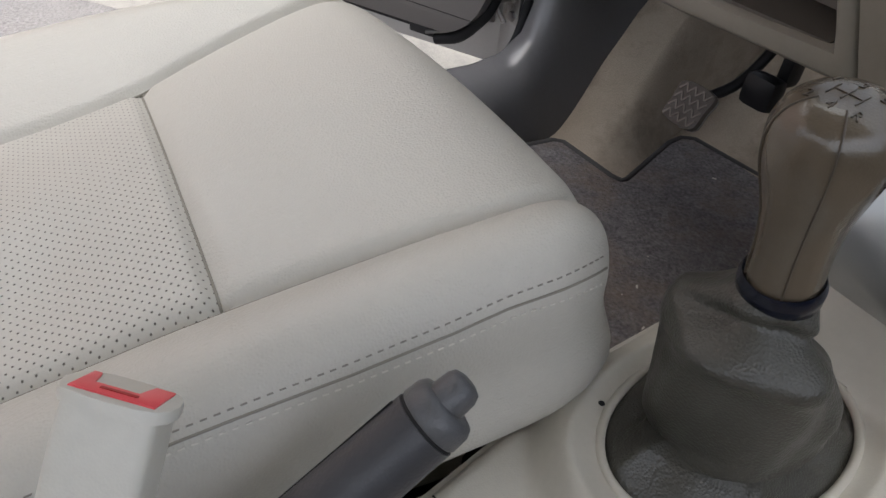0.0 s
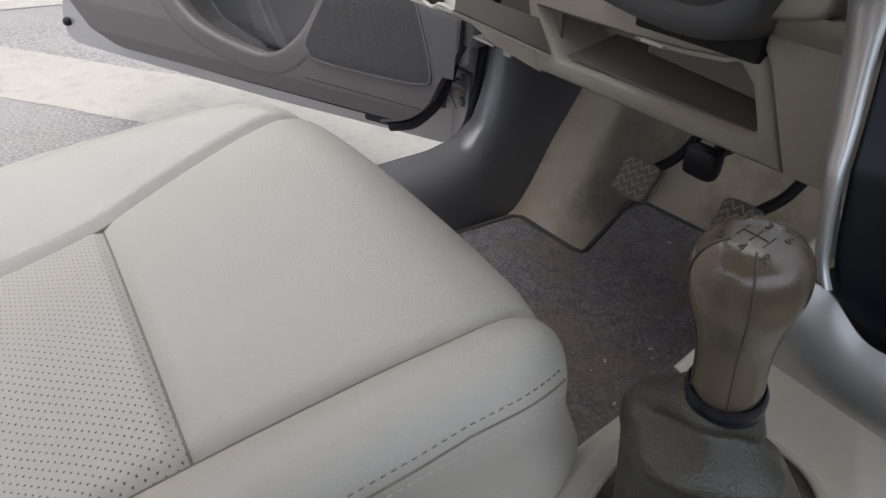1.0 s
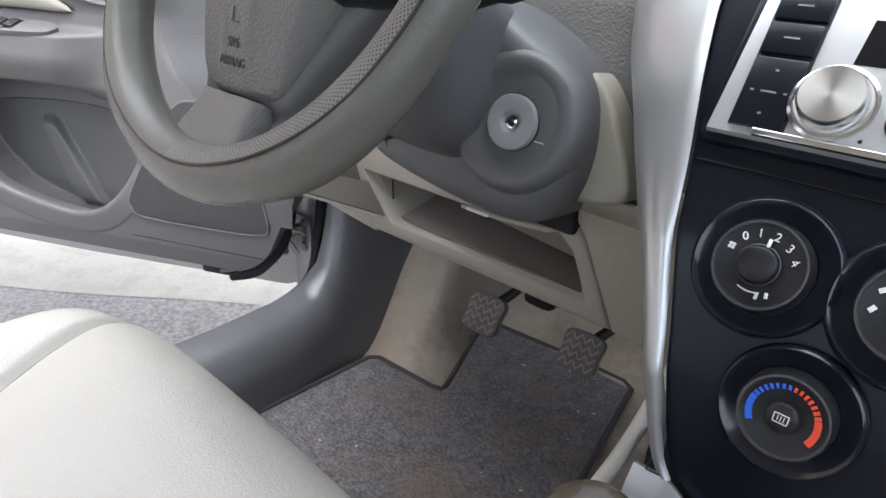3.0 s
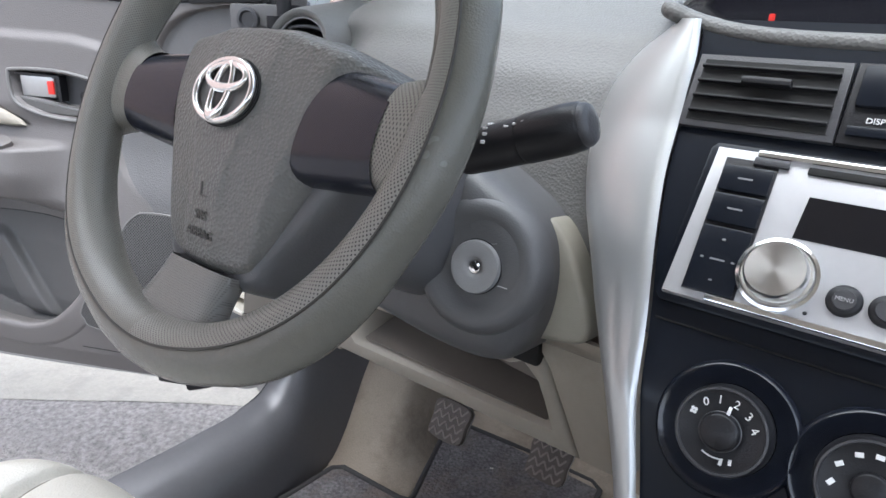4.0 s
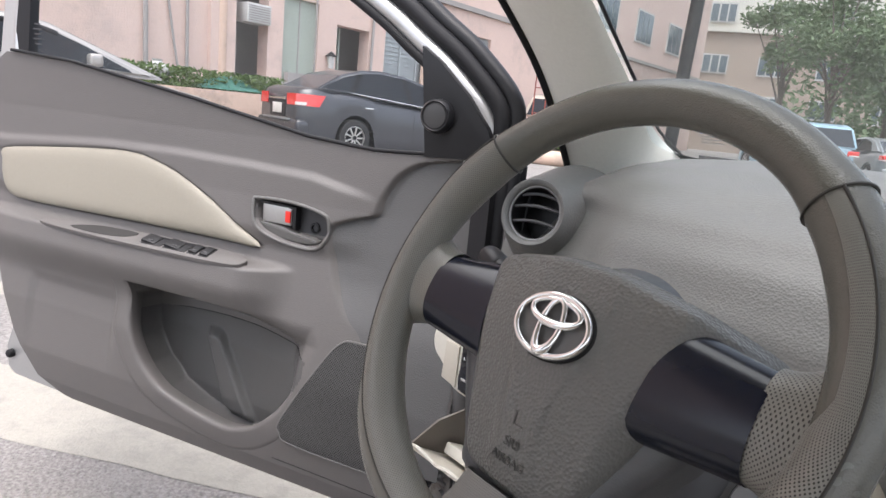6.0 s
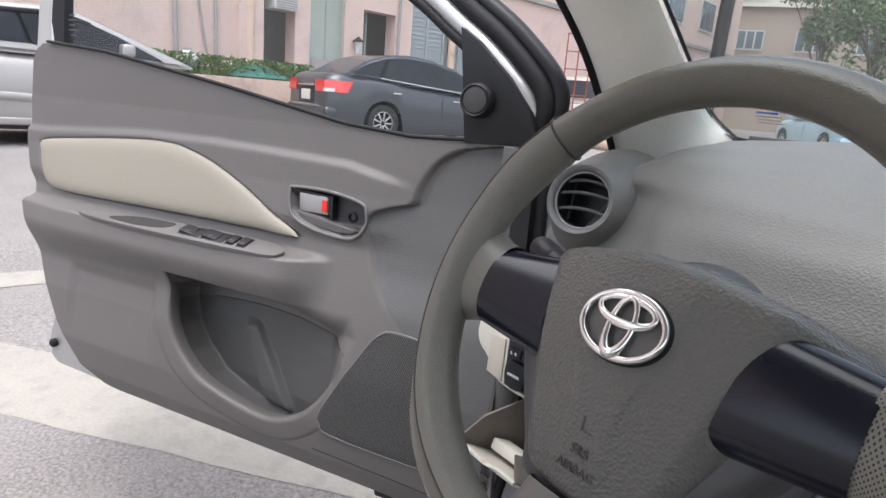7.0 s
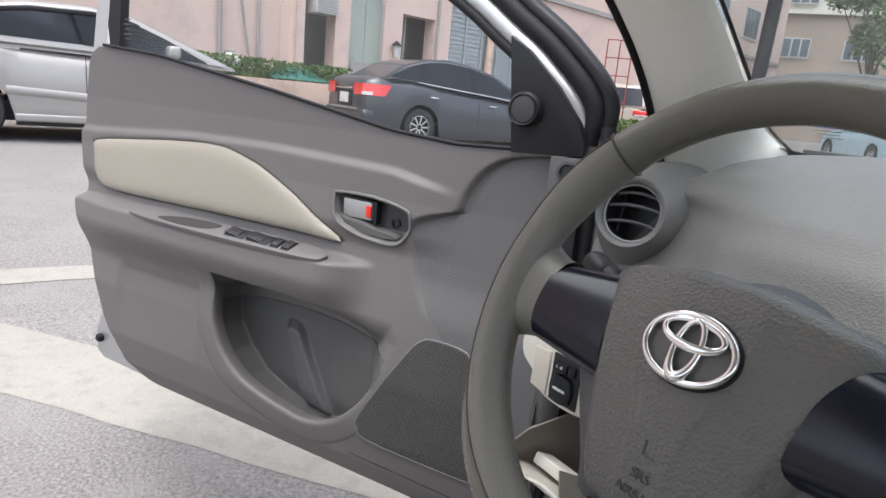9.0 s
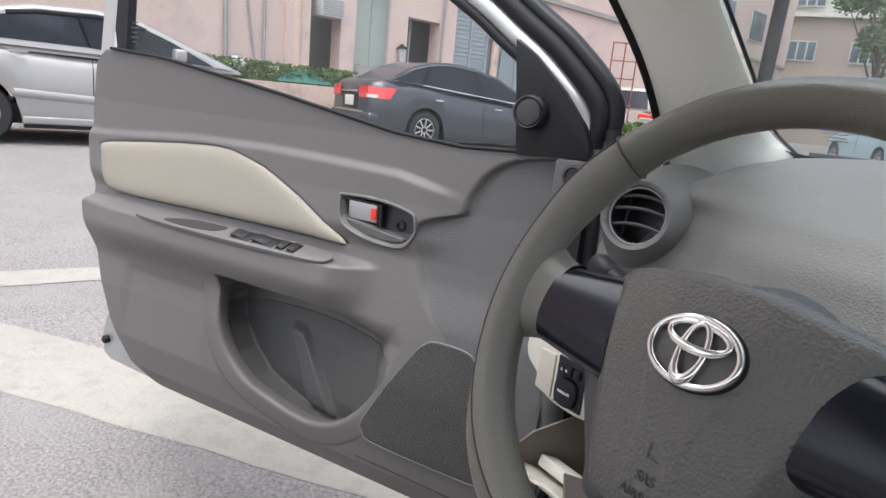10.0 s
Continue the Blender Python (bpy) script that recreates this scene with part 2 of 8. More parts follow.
def sd_poly(p, poly):
    """Distance to an outline, negative inside."""
    d, inside = 1e9, False
    n = len(poly)
    for i in range(n):
        (x1, y1), (x2, y2) = poly[i], poly[(i + 1) % n]
        ex, ey, wx, wy = x2 - x1, y2 - y1, p[0] - x1, p[1] - y1
        t = min(1, max(0, (wx * ex + wy * ey) / (ex * ex + ey * ey + 1e-12)))
        d = min(d, math.hypot(wx - t * ex, wy - t * ey))
        if (y1 > p[1]) != (y2 > p[1]) and p[0] < (x2 - x1) * (p[1] - y1) / (y2 - y1) + x1:
            inside = not inside
    return -d if inside else d


def round_poly(poly, n=6):
    """An outline made soft by a closed curve through its points."""
    pts = [Vector((x, y, 0)) for x, y in poly]
    k = len(pts)
    out = []
    for i in range(k):
        a, b, c, d = pts[i - 1], pts[i], pts[(i + 1) % k], pts[(i + 2) % k]
        for j in range(n):
            t = j / n
            q = 0.5 * (2 * b + (c - a) * t + (2 * a - 5 * b + 4 * c - d) * t * t + (3 * b - a - 3 * c + d) * t ** 3)
            out.append((q.x, q.y))
    return out


def frame_at(o, x, y):
    """A pose whose x and y axes run along the given directions."""
    x = Vector(x).normalized()
    z = x.cross(Vector(y)).normalized()
    y = z.cross(x)
    return Matrix(((x.x, y.x, z.x, o[0]), (x.y, y.y, z.y, o[1]), (x.z, y.z, z.z, o[2]), (0, 0, 0, 1)))


# ---- materials ----
M_LEATHER = creased(mat("seat_leather", (0.515, 0.490, 0.432), 0.40, var=0.06, vscale=5, fine=0.03, bump=0.22, bscale=600, cells=True, rvar=0.1), (300, 90, 300), 0.8, 0.0012)
M_PERF = dotted(mat("perforated_leather", (0.515, 0.490, 0.432), 0.45, var=0.06, vscale=6, fine=0.03, bump=0.15, bscale=650, cells=True),
                0.0045, 0.070, (0.10, 0.085, 0.075))
M_SEAM = mat("seam_shadow", (0.26, 0.24, 0.20), 0.7)
M_INSERT = mat("door_insert_leatherette", (0.272, 0.248, 0.203), 0.5, var=0.05, vscale=6, bump=0.14, bscale=620, cells=True)
M_STITCH = mat("stitch_thread", (0.25, 0.23, 0.20), 0.8)
M_STITCH_L = mat("pale_thread", (0.66, 0.63, 0.56), 0.8)
M_BEIGE = mat("beige_plastic", (0.52, 0.485, 0.415), 0.48, var=0.07, vscale=9, bump=0.12, bscale=900, cells=True)
# beige toned down for the shade under the dash, with patches of dirt
M_KNEE = mat("shaded_dash_plastic", (0.315, 0.282, 0.232), 0.5, var=0.10, vscale=7, bump=0.15, bscale=900, cells=True, dirt=(0.22, 0.19, 0.15), dirt_at=0.66, dirt_scale=6)
M_BEIGE_DK = mat("olive_beige_plastic", (0.285, 0.268, 0.222), 0.5, var=0.06, vscale=8, bump=0.15, bscale=900, cells=True)
# beige plastic browned to carry the shade inside the tray and shelf
M_BEIGE_SHADE = mat("shaded_beige_plastic", (0.135, 0.118, 0.100), 0.55, var=0.12, vscale=9)
M_BEIGE_LT = mat("pale_beige_plastic", (0.62, 0.595, 0.525), 0.45, var=0.05, bump=0.08, bscale=900, cells=True)
M_BEIGE_CARPET = mat("beige_carpet", (0.345, 0.288, 0.226), 0.92, var=0.2, vscale=11, fine=0.25, fscale=500, bump=0.7, bscale=500,
                     dirt=(0.16, 0.13, 0.10), dirt_at=0.60, dirt_scale=7)
M_DOOR = mat("grey_door_plastic", (0.117, 0.1085, 0.1045), 0.50, var=0.07, vscale=5, fine=0.05, bump=0.17, bscale=520, cells=True)
M_DOOR_DK = mat("dark_textured_plastic", (0.090, 0.088, 0.088), 0.50, var=0.06, vscale=5, bump=0.22, bscale=480, cells=True)
# door plastic darkened to put the pocket's shade into its colour
M_POCKET_SHADE = mat("shaded_pocket_plastic", (0.070, 0.068, 0.067), 0.50, var=0.08, vscale=6, bump=0.14, bscale=520, cells=True)
M_HOLLOW_SHADE = mat("hollow_shade_plastic", (0.045, 0.043, 0.042), 0.8, spec=0.15, var=0.08, bump=0.1, bscale=700)
M_DOOR_SM = mat("smooth_grey_plastic", (0.130, 0.126, 0.121), 0.42, var=0.05, bump=0.1, bscale=800, cells=True)
M_DASH = mat("grey_dash_plastic", (0.126, 0.126, 0.121), 0.50, var=0.08, vscale=5, fine=0.08, bump=0.26, bscale=420, cells=True)
M_RIM = mat("taupe_wheel_leather", (0.120, 0.117, 0.101), 0.25, var=0.10, vscale=9, bump=0.18, bscale=900, cells=True)
M_GRIP = dotted(mat("perforated_wheel_leather", (0.215, 0.210, 0.188), 0.36, var=0.06, bump=0.1, bscale=900, cells=True),
                0.0021, 0.19, (0.035, 0.033, 0.029), axes="UV", turn=45, bump=0.9)
M_GRIP_SOFT = dotted(mat("fine_perforated_leather", (0.180, 0.174, 0.152), 0.34, var=0.08, bump=0.1, bscale=900, cells=True),
                     0.0017, 0.20, (0.082, 0.078, 0.068), axes="UV", turn=45, bump=0.7)
creased(M_RIM, (160, 160, 60), 0.7, 0.0012)
M_RIMSEAM = mat("rim_seam_groove", (0.035, 0.033, 0.028), 0.6)
M_PAD = mat("wheel_pad_plastic", (0.134, 0.132, 0.123), 0.38, var=0.06, fine=0.07, bump=0.36, bscale=430, cells=True)
M_PAD_DK = mat("moulded_letter", (0.075, 0.072, 0.066), 0.5, var=0.03)
M_PIANO = mat("gloss_black_trim", (0.007, 0.009, 0.018), 0.22, var=0.2, spec=0.34, coat=0.06, rvar=0.08)
M_BLACK = mat("black_plastic", (0.014, 0.014, 0.016), 0.40, spec=0.3, var=0.15, bump=0.1, bscale=900, cells=True)
M_PANEL = mat("black_console_panel", (0.0065, 0.0085, 0.0135), 0.25, var=0.15, rvar=0.08, spec=0.24)
M_WELL = mat("gloss_black_dial_ring", (0.008, 0.010, 0.016), 0.16, var=0.1, spec=0.55, rvar=0.04)
M_RUBBER = mat("black_rubber", (0.014, 0.014, 0.016), 0.62, var=0.15, spec=0.25)
M_SILVER = mat("silver_trim_paint", (0.44, 0.45, 0.45), 0.30, metal=0.65, var=0.03, fine=0.08, fscale=2500, rvar=0.06)
M_BODY = mat("silver_car_paint", (0.42, 0.42, 0.42), 0.32, metal=0.55, var=0.04, coat=0.5)
M_CHROME = mat("chrome", (0.80, 0.80, 0.79), 0.13, metal=1.0, var=0.02, rvar=0.03)
M_KNOBMETAL = mat("turned_metal", (0.66, 0.65, 0.63), 0.30, metal=1.0, var=0.03, fine=0.02, rvar=0.02)
_n = M_KNOBMETAL.node_tree
_t = _n.nodes.new("ShaderNodeTangent")
_t.direction_type, _t.axis = "RADIAL", "Z"
_n.nodes["Principled BSDF"].inputs["Anisotropic"].default_value = 0.85
_n.links.new(_t.outputs[0], _n.nodes["Principled BSDF"].inputs["Tangent"])
M_STEEL = mat("dull_steel", (0.42, 0.41, 0.40), 0.45, metal=0.9, var=0.2, dirt=(0.12, 0.09, 0.06), dirt_at=0.62, dirt_scale=30)
M_GREYDK = mat("dark_grey_plastic", (0.048, 0.048, 0.052), 0.42, spec=0.4, var=0.08, bump=0.09, bscale=600, cells=True)
M_SHROUD = mat("column_shroud_plastic", (0.085, 0.085, 0.088), 0.42, var=0.08, bump=0.10, bscale=700, cells=True)
M_LOCK = mat("lock_face_plastic", (0.21, 0.21, 0.215), 0.38, var=0.06, bump=0.1, bscale=700, cells=True)
M_GREYMD = mat("grey_sill_plastic", (0.108, 0.107, 0.113), 0.22, var=0.05, vscale=5, bump=0.12, bscale=800, cells=True, rvar=0.05)
M_MAT = mat("charcoal_carpet", (0.138, 0.128, 0.130), 0.95, var=0.65, vscale=60, fine=0.95, fscale=210, bump=1.0, bscale=230,
            dirt=(0.175, 0.130, 0.098), dirt_at=0.60, dirt_scale=7)
# black for the shade on the carpet behind the pedals
M_TOE_SHADE = mat("toe_shade_black", (0.018, 0.017, 0.017), 0.95, var=0.3, vscale=30, bump=0.8, bscale=400)
M_MATEDGE = mat("carpet_binding", (0.05, 0.047, 0.047), 0.85, bump=0.5, bscale=900)
M_KNOB = mat("brown_knob_leather", (0.092, 0.073, 0.051), 0.22, var=0.12, vscale=30, bump=0.10, bscale=900, cells=True, rvar=0.12, coat=0.35)
M_BOOT = mat("boot_leather", (0.060, 0.057, 0.047), 0.33, var=0.15, vscale=20, bump=0.30, bscale=620, cells=True)
M_RED = mat("red_plastic", (0.88, 0.10, 0.115), 0.35, var=0.05)
M_REDDOT = mat("red_marker", (0.75, 0.03, 0.02), 0.4)
M_WHITE = mat("white_print", (0.75, 0.75, 0.75), 0.5, var=0.02)
M_BLUE = mat("blue_print", (0.02, 0.12, 0.65), 0.4, var=0.02)
M_REDPRINT = mat("red_print", (0.72, 0.07, 0.03), 0.4, var=0.02)
M_STEREO = mat("silver_stereo_face", (0.48, 0.48, 0.49), 0.33, metal=0.35, var=0.03)
M_DIMPRINT = mat("dim_grey_print", (0.22, 0.22, 0.23), 0.5, var=0.02)
M_SCREEN = mat("unlit_display", (0.006, 0.006, 0.008), 0.12)
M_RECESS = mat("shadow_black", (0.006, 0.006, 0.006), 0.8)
M_PILLAR = mat("pillar_trim_plastic", (0.83, 0.83, 0.765), 0.62, var=0.04, bump=0.15, bscale=700, cells=True)
M_LINER = mat("headliner_cloth", (0.55, 0.53, 0.48), 0.95, var=0.05, bump=0.3, bscale=700)
M_WIN = pane_mat("door_window_pane", (0.97, 0.98, 0.98), 0.02, gloss=0.02)
M_SCREENGLASS = pane_mat("windscreen_pane", (0.93, 0.97, 0.97), 0.24)
M_GRILLE = dotted(mat("speaker_grille_plastic", (0.085, 0.083, 0.082), 0.5, spec=0.3, var=0.05), 0.0046, 0.27, (0.005, 0.005, 0.005), axes="XZ", bump=0.8)

# ---- the car's shell ----
CX = -0.018          # middle of the centre stack


def shell():
    # floor pan with a rising toe board
    prof = [(-1.6, 0.25), (0.50, 0.25), (0.60, 0.27), (0.74, 0.42), (0.80, 0.62)]

    def fl(a, b):
        k = b * (len(prof) - 1)
        i = min(int(k), len(prof) - 2)
        t = k - i
        return (-0.70 + a * 1.40, prof[i][0] * (1 - t) + prof[i + 1][0] * t, prof[i][1] * (1 - t) + prof[i + 1][1] * t)
    solid("floor", thicken(surf(fl, 12, 40), 0.03), M_BEIGE_CARPET, "beige carpeted car floor with a rising toe board", "floor", "structure")

    # added sheet: the shade under the dash, laid over the rising carpet
    def toe(a, b):
        return (-0.70 + a * 1.40, 0.735 + 0.062 * b - 0.006, 0.425 + 0.20 * b)
    solid("toe_shade", thicken(surf(toe, 8, 4), -0.01), M_TOE_SHADE, "black sheet added behind the pedals for the shade there", "insulation", "structure")

    # roof lining
    def rf(a, b):
        x = -0.60 + 1.2 * a
        y = -1.7 + 1.72 * b
        return (x, y, 1.40 - 0.10 * (abs(x) / 0.6) ** 3 - 0.05 * ss(0.8, 1.0, b) + 0.02)
    solid("ceiling", thicken(surf(rf, 24, 24), 0.03), M_LINER, "pale cloth headliner of the car roof", "ceiling", "structure")
    # side rails over the doors
    for n, s in (("roof_rail", -1), ("roof_rail", 1)):
        pts = smooth_path([(s * 0.60, 0.05, 1.31), (s * 0.60, -0.5, 1.36), (s * 0.60, -1.2, 1.35), (s * 0.60, -1.7, 1.28)], 8)
        solid(n, sweep(pts, 0.045, 12), M_LINER, "pale roof rail above the door opening", "trim", "structure")
    # unseen wall closing the cabin, raised to cut light on the knee panel
    solid("wall_rear", thicken(surf(lambda a, b: (-0.75 + 1.5 * a, -1.70 - 0.1 * b, 0.25 + 0.85 * b), 6, 6), 0.03), M_LINER,
          "unseen plain rear wall, raised to hold back light", "wall", "structure")
    # unseen wall closing the cabin; its height limits light on seat and footwell
    solid("wall_right", rbox((0.76, -0.45, 0.50), (0.06, 2.3, 0.54), 0.01), M_DOOR_SM, "unseen plain grey side wall, its height set for the light", "wall", "structure")
    # firewall
    solid("wall_front", rbox((0, 0.86, 0.62), (1.5, 0.04, 0.74), 0.0), M_GREYDK, "dark bulkhead in front of the pedals", "wall", "structure")

    # sill: painted rocker outside, grey plastic tread inside
    pr = [(-0.815, 0.17), (-0.820, 0.25), (-0.812, 0.290), (-0.790, 0.302), (-0.752, 0.305), (-0.752, 0.17)]
    bm = bmesh.new()
    rows = [[bm.verts.new((x, y, z)) for x, z in pr] for y in (-1.25, -0.4, 0.2, 0.30)]
    for p, q in zip(rows, rows[1:]):
        for i in range(len(pr)):
            j = (i + 1) % len(pr)
            bm.faces.new((p[i], p[j], q[j], q[i]))
    bm.faces.new(rows[0])
    bm.faces.new(rows[-1][::-1])
    bmesh.ops.recalc_face_normals(bm, faces=bm.faces[:])
    bmesh.ops.bevel(bm, geom=[e for e in bm.edges if abs(e.verts[0].co.y - e.verts[1].co.y) > 0.05], offset=0.008, segments=3, affect="EDGES")
    solid("rocker_panel", bm, M_BODY, "silver painted rocker panel under the open door", "sill", "structure")


def kick_trim():
    """The grey plastic tread along the sill that sweeps up into the kick panel."""
    stations = [  # y, then x and z of the section: outer foot, outer lip, crown, inner shoulder, inner foot
        (-1.00, [(-0.755, 0.300), (-0.755, 0.350), (-0.735, 0.362), (-0.690, 0.352), (-0.660, 0.318), (-0.640, 0.25)]),
        (-0.10, [(-0.755, 0.300), (-0.755, 0.350), (-0.735, 0.362), (-0.690, 0.352), (-0.660, 0.318), (-0.640, 0.25)]),
        (0.12, [(-0.755, 0.300), (-0.755, 0.350), (-0.735, 0.362), (-0.690, 0.352), (-0.660, 0.320), (-0.642, 0.25)]),
        (0.22, [(-0.756, 0.300), (-0.756, 0.352), (-0.738, 0.364), (-0.695, 0.355), (-0.665, 0.324), (-0.646, 0.25)]),
        (0.275, [(-0.758, 0.300), (-0.757, 0.362), (-0.742, 0.374), (-0.705, 0.366), (-0.675, 0.332), (-0.652, 0.25)]),
        (0.315, [(-0.760, 0.300), (-0.757, 0.392), (-0.745, 0.404), (-0.716, 0.398), (-0.686, 0.346), (-0.658, 0.25)]),
        (0.335, [(-0.762, 0.300), (-0.757, 0.450), (-0.747, 0.462), (-0.724, 0.440), (-0.694, 0.360), (-0.662, 0.25)]),
        (0.352, [(-0.764, 0.300), (-0.758, 0.540), (-0.749, 0.552), (-0.730, 0.500), (-0.700, 0.380), (-0.665, 0.25)]),
        (0.375, [(-0.766, 0.300), (-0.760, 0.660), (-0.751, 0.672), (-0.735, 0.560), (-0.704, 0.400), (-0.668, 0.25)]),
        (0.46, [(-0.768, 0.300), (-0.764, 0.700), (-0.754, 0.712), (-0.738, 0.600), (-0.705, 0.420), (-0.670, 0.25)]),
        (0.78, [(-0.770, 0.300), (-0.770, 0.720), (-0.758, 0.732), (-0.735, 0.620), (-0.695, 0.430), (-0.670, 0.25)])]
    ys = [s[0] for s in stations]

    def at(a, b):
        y = ys[0] + (ys[-1] - ys[0]) * b
        k = a * 5
        i = min(int(k), 4)
        t = k - i
        pts = []
        for j in range(6):
            x = interp(y, ys, [s[1][j][0] for s in stations])
            z = interp(y, ys, [s[1][j][1] for s in stations])
            pts.append((x, z))
        e = [pts[0], *pts, pts[-1]]
        p0, p1, p2, p3 = e[i], e[i + 1], e[i + 2], e[i + 3]

        def cr(c):
            return 0.5 * (2 * p1[c] + (p2[c] - p0[c]) * t + (2 * p0[c] - 5 * p1[c] + 4 * p2[c] - p3[c]) * t * t + (3 * p1[c] - p0[c] - 3 * p2[c] + p3[c]) * t ** 3)
        return (cr(0), y, cr(1))
    solid("sill_trim", thicken(surf(at, 30, 160), 0.004), M_GREYMD, "scuffed dark grey plastic sill tread and kick panel", "trim", "structure")


def hinge_post():
    """The painted pillar that carries the door hinges, with its bolts."""
    post = [(-0.775, 0.335), (-0.800, 0.332), (-0.880, 0.352), (-0.900, 0.375), (-0.900, 0.50), (-0.775, 0.50)]
    bm = prism(post, 0.30, 0.7195, None, 0.0)
    ob = solid("hinge_pillar", bm, M_BODY, "silver painted hinge pillar at the front of the door opening", "pillar", "structure")
    part("drain_hole", revolve([(0.005, 0), (0, 0.0006)], 12, Matrix.Translation((-0.86, 0.345, 0.9252))), M_RECESS, ob)
    for z in (0.43, 0.64):
        h = part("hinge", rbox((-0.808, 0.330, z), (0.046, 0.008, 0.066), 0.003), M_STEEL, ob, "bare steel door hinge")
        part("arm", sweep(smooth_path([(-0.806, 0.326, z + 0.012), (-0.818, 0.305, z + 0.006), (-0.828, 0.292, z - 0.008), (-0.835, 0.300, z - 0.022)], 5), 0.010, 8), M_STEEL, h)
        part("pin", revolve([(0, -0.034), (0.0075, -0.034), (0.0075, 0.034), (0, 0.034)], 12, Matrix.Translation((-0.826, 0.300, z))), M_STEEL, h)
        for dz in (-0.020, 0.020):
            part("bolt", revolve([(0, 0), (0.009, 0), (0.008, 0.007), (0, 0.007)], 6, pose(-0.800, 0.327, z + dz, 90)), M_STEEL, h)
    # pillar's upper length blackened so that the gap by the vent reads dark
    part("pillar_cover", prism(post, 0.72, 0.925, None, 0.004), M_RUBBER, ob, "black upper pillar length, added to darken the gap")
    part("check_strap", rbox((-0.812, 0.29, 0.53), (0.07, 0.012, 0.020), 0.003, Matrix.Rotation(radians(30), 4, "Z")), M_STEEL, ob, "steel door check strap")
    part("wire_loop", sweep(smooth_path([(-0.800, 0.31, 0.40), (-0.812, 0.30, 0.425), (-0.803, 0.295, 0.445), (-0.790, 0.305, 0.448), (-0.784, 0.315, 0.44)], 5), 0.004, 6), M_STEEL, ob)
    # rubber seal round the opening
    seal = smooth_path([(-0.762, -0.6, 0.338), (-0.762, 0.16, 0.340), (-0.763, 0.25, 0.348), (-0.765, 0.305, 0.372), (-0.767, 0.328, 0.44), (-0.770, 0.345, 0.55), (-0.772, 0.370, 0.75), (-0.780, 0.43, 0.92)], 10)
    solid("door_seal", sweep(seal, 0.0075, 10), M_RUBBER, "black rubber seal round the door opening", "seal", "structure")


def pillar_and_screen():
    # inner trim of the windscreen pillar
    right = [(-0.652, 0.610, 0.988), (-0.667, 0.558, 1.024), (-0.612, 0.400, 1.085), (-0.580, 0.280, 1.147), (-0.528, 0.08, 1.25), (-0.475, -0.10, 1.335)]
    left = [(-0.806, 0.575, 0.900), (-0.790, 0.510, 0.985), (-0.760, 0.412, 1.081), (-0.726, 0.297, 1.157), (-0.662, 0.09, 1.262), (-0.600, -0.10, 1.330)]
    R, L = smooth_path(right, 8), smooth_path(left, 8)

    def f(a, b):
        i = min(int(b * (len(R) - 1)), len(R) - 1)
        p, q = L[i], R[i]
        mid = math.sin(a * math.pi)
        out = Vector((0.50, -0.60, -0.30)).normalized()
        return p.lerp(q, a) + out * (0.026 * mid ** 0.7)
    solid("windscreen_pillar", thicken(surf(f, 18, len(R) - 1), -0.004), M_PILLAR, "pale grey-beige plastic trim of the windscreen pillar", "pillar", "structure")
    solid("pillar_seal", sweep([p + Vector((-0.004, -0.008, 0.0)) for p in L], 0.0058, 8), M_RUBBER, "black rubber seal along the windscreen pillar", "seal", "structure")
    solid("windscreen_seal", sweep([p + Vector((0.003, 0.005, 0.004)) for p in R], 0.0024, 8), M_RUBBER, "thin black seal between windscreen and pillar", "seal", "structure")
    outer = [p + Vector((-0.004, 0.030, 0.0)) for p in L]
    solid("outer_pillar", sweep(outer, 0.009, 10), M_BLACK, "black outer skin of the windscreen pillar", "pillar", "structure")
    # windscreen
    e0, e1 = Vector((-0.712, 0.700, 0.930)), Vector((-0.478, -0.09, 1.345))

    def g(a, b):
        p = e0.lerp(e1, b)
        s = 1 - 2 * a
        bow = 0.13 * (1 - s * s)
        return (p.x * s, p.y + bow * (1 - 0.5 * b), p.z + 0.005)
    win = solid("windscreen", surf(g, 24, 12), M_SCREENGLASS, "slightly dusty curved windscreen", "window", "structure")
    win.visible_shadow = False

    def band(a, b):
        p = Vector(g(a, (0.118 + 0.03 * ss(0.07, 0.0, a)) * b)) + Vector((0, -0.004, 0.003))
        return p
    solid("windscreen_border", surf(band, 24, 2), M_BLACK, "black printed border along the foot of the windscreen", "trim", "structure")
    s = thing("windscreen_sticker", "small clear data label with blue and grey print", "sticker", Matrix.Translation((-0.58, 0.57, 1.0)))
    for k in range(4):
        w = (0.030, 0.036, 0.030, 0.034)[k]

        def bar(a, b, k=k, w=w):
            q = Vector(g(0.065, 0.190 + 0.010 * (3 - k) + (0.006 if k == 0 else 0.0028) * b)) + Vector((w * (a - 0.5), 0, 0)) + Vector((0, -0.003, 0.002))
            return q
        part("print_bar", surf(bar, 2, 1), M_BLUE if k == 0 else M_DIMPRINT, s)


# ---- dashboard ----
def dash_y(z):
    return interp(z, [0.55, 0.70, 0.78, 0.85, 0.90, 0.935, 0.965, 0.985, 0.996, 0.998], [0.235, 0.225, 0.225, 0.245, 0.275, 0.310, 0.370, 0.440, 0.54, 0.66])


